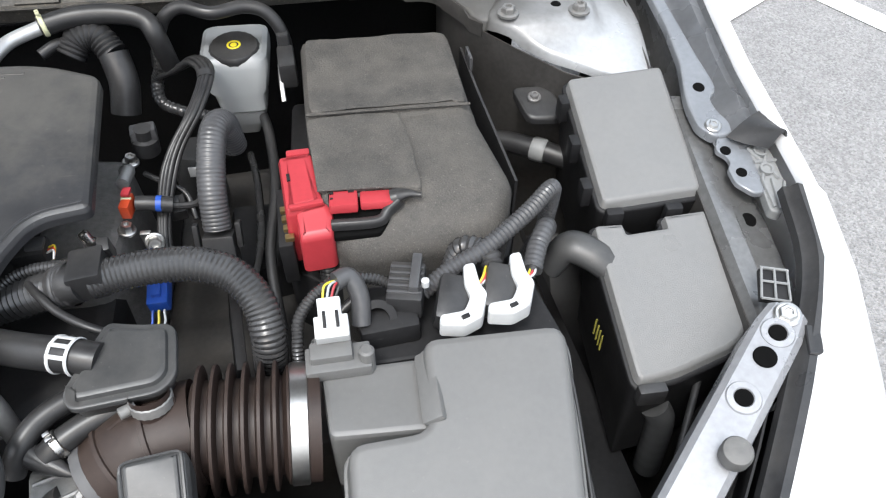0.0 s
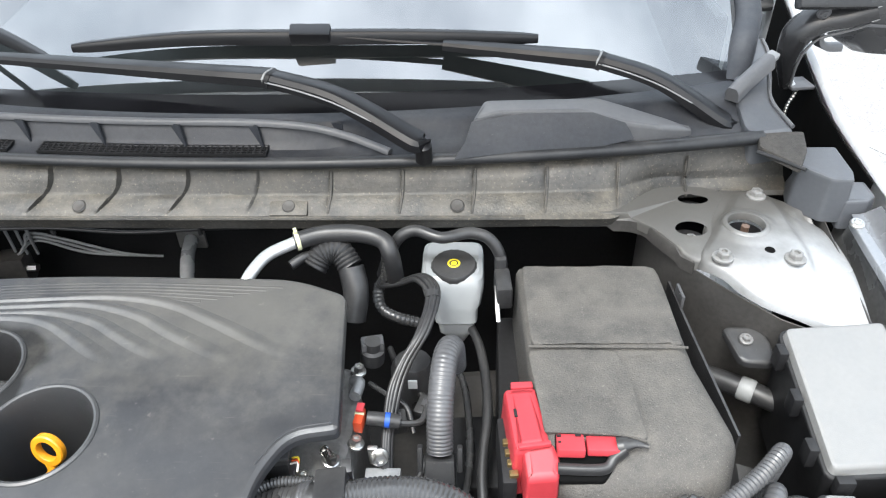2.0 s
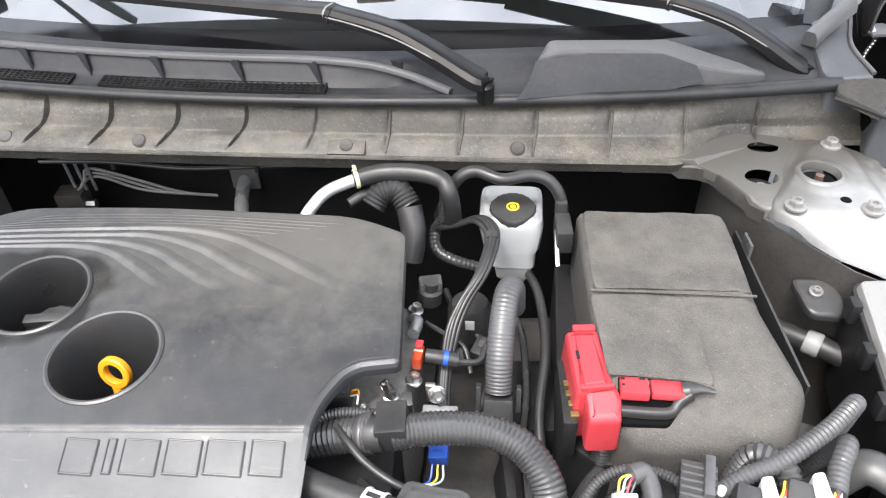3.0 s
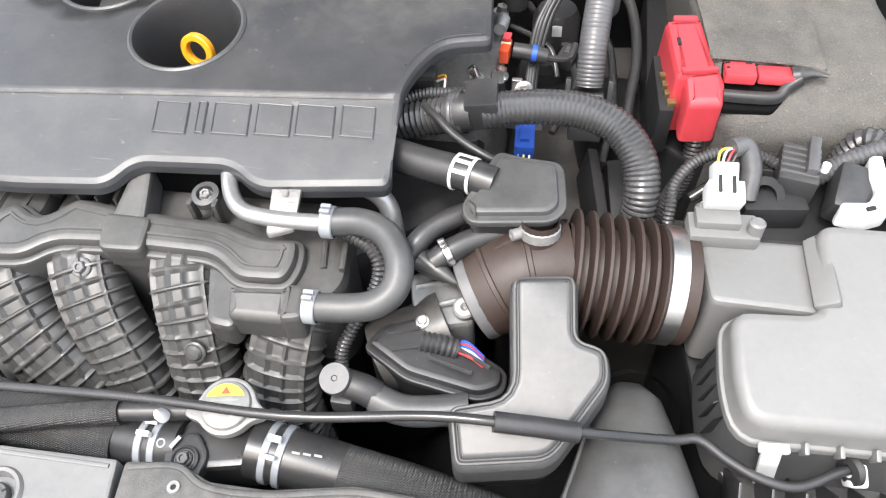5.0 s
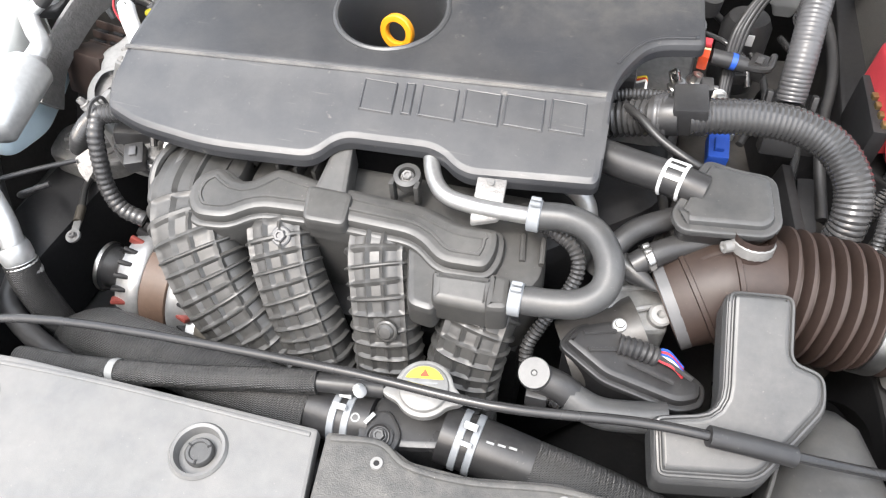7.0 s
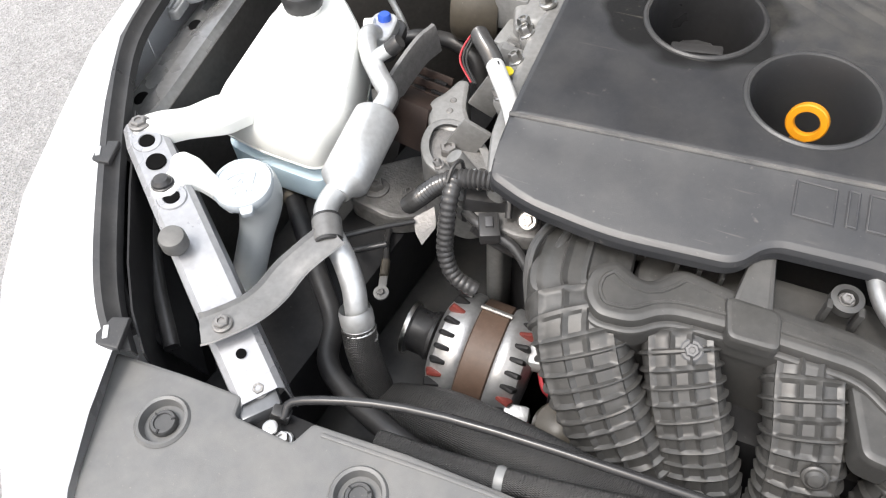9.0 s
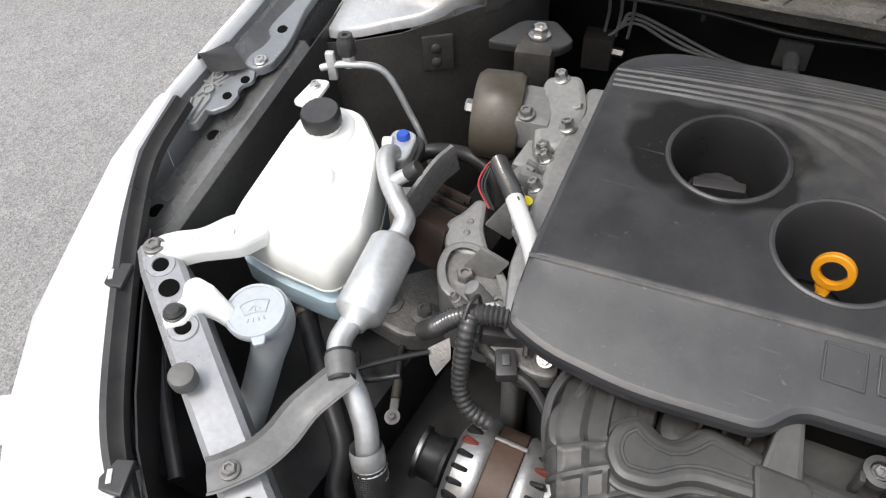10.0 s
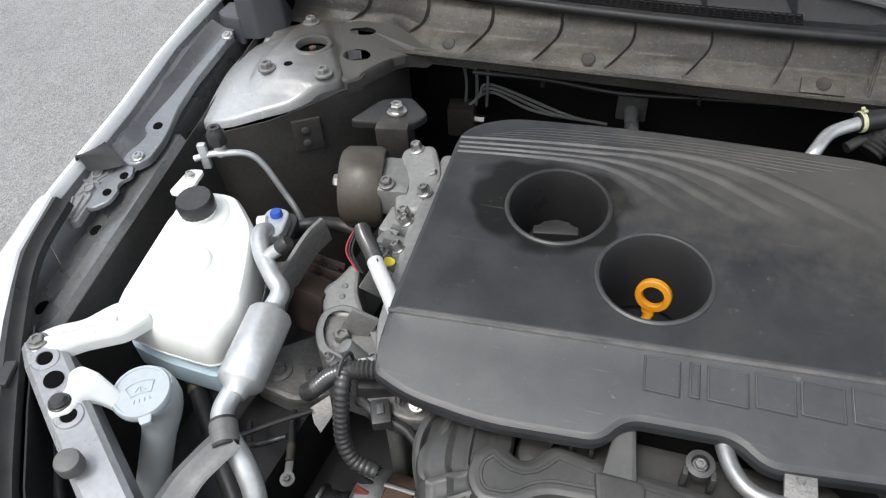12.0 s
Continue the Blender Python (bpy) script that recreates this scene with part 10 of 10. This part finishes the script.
# ---------------- plain rest of the car ----------------
def build_car_rest():
    """Plain white panels that close the car round the engine bay and the cabin."""
    half = [(0.925, -0.40), (0.90, -0.58), (0.84, -0.72), (0.70, -0.86), (0.45, -0.95), (0.2, -0.985)]
    plan = half + [(0.0, -0.99)] + [(-x, y) for x, y in reversed(half)]
    rows = [[(x * k, y * k, z) for x, y in plan] for z, k in ((0.62, 0.96), (0.55, 1.0), (0.40, 1.01), (0.28, 0.98), (0.22, 0.92))]
    single("front_bumper", thick(loft(rows), 0.004), M_WHITE, "plain white front bumper below the lamps", "bumper", kind="structure")
    xs = (-0.84, -0.78, -0.4, 0.0, 0.4, 0.78, 0.84)
    prof = ((2.13, 1.462), (2.35, 1.42), (2.95, 1.14), (3.45, 1.06), (3.58, 1.0), (3.62, 0.75), (3.58, 0.45), (3.45, 0.28))
    rows = [[(x * (0.74 if z > 1.3 else 1.0), y, z - 0.05 * (abs(x) / 0.84) ** 4) for x in xs] for y, z in prof]
    single("rear_body", thick(loft(rows), 0.004), M_WHITE, "plain white tail of the car", "car body", kind="structure")
    for s in (1, -1):
        rows = [[(s * x, y, z) for x, z in ((0.84, 1.03), (0.93, 1.02), (0.95, 0.9), (0.95, 0.5), (0.92, 0.3))] for y in (2.0, 2.6, 3.3)]
        rows.append([(s * x, 3.6, z) for x, z in ((0.80, 0.99), (0.82, 0.98), (0.83, 0.9), (0.83, 0.5), (0.81, 0.3))])
        single("rear_wing", thick(loft(rows), 0.004), M_WHITE, "plain white rear wing of the car", "rear wing", "rear wings", "structure")
        for y in (0.0, 2.72):
            w = thing("wheel", (s * 0.80, y, 0.0), "black rubber road wheel standing on the asphalt", "wheel", "road wheels")
            m = aim((s * 0.80, y, 0.322), (s, 0, 0))
            part("tyre", lathe([(0.21, -0.10), (0.29, -0.10), (0.318, -0.075), (0.322, 0.0), (0.318, 0.075), (0.29, 0.10), (0.21, 0.10)], m, 48, closed=False), M_RUBBER, w)
            part("rim", lathe([(0.212, 0.09), (0.20, 0.07), (0.10, 0.055), (0.05, 0.07), (0.001, 0.072)], m, 40, closed=False), M_ALUCAST, w)


build_car_rest()
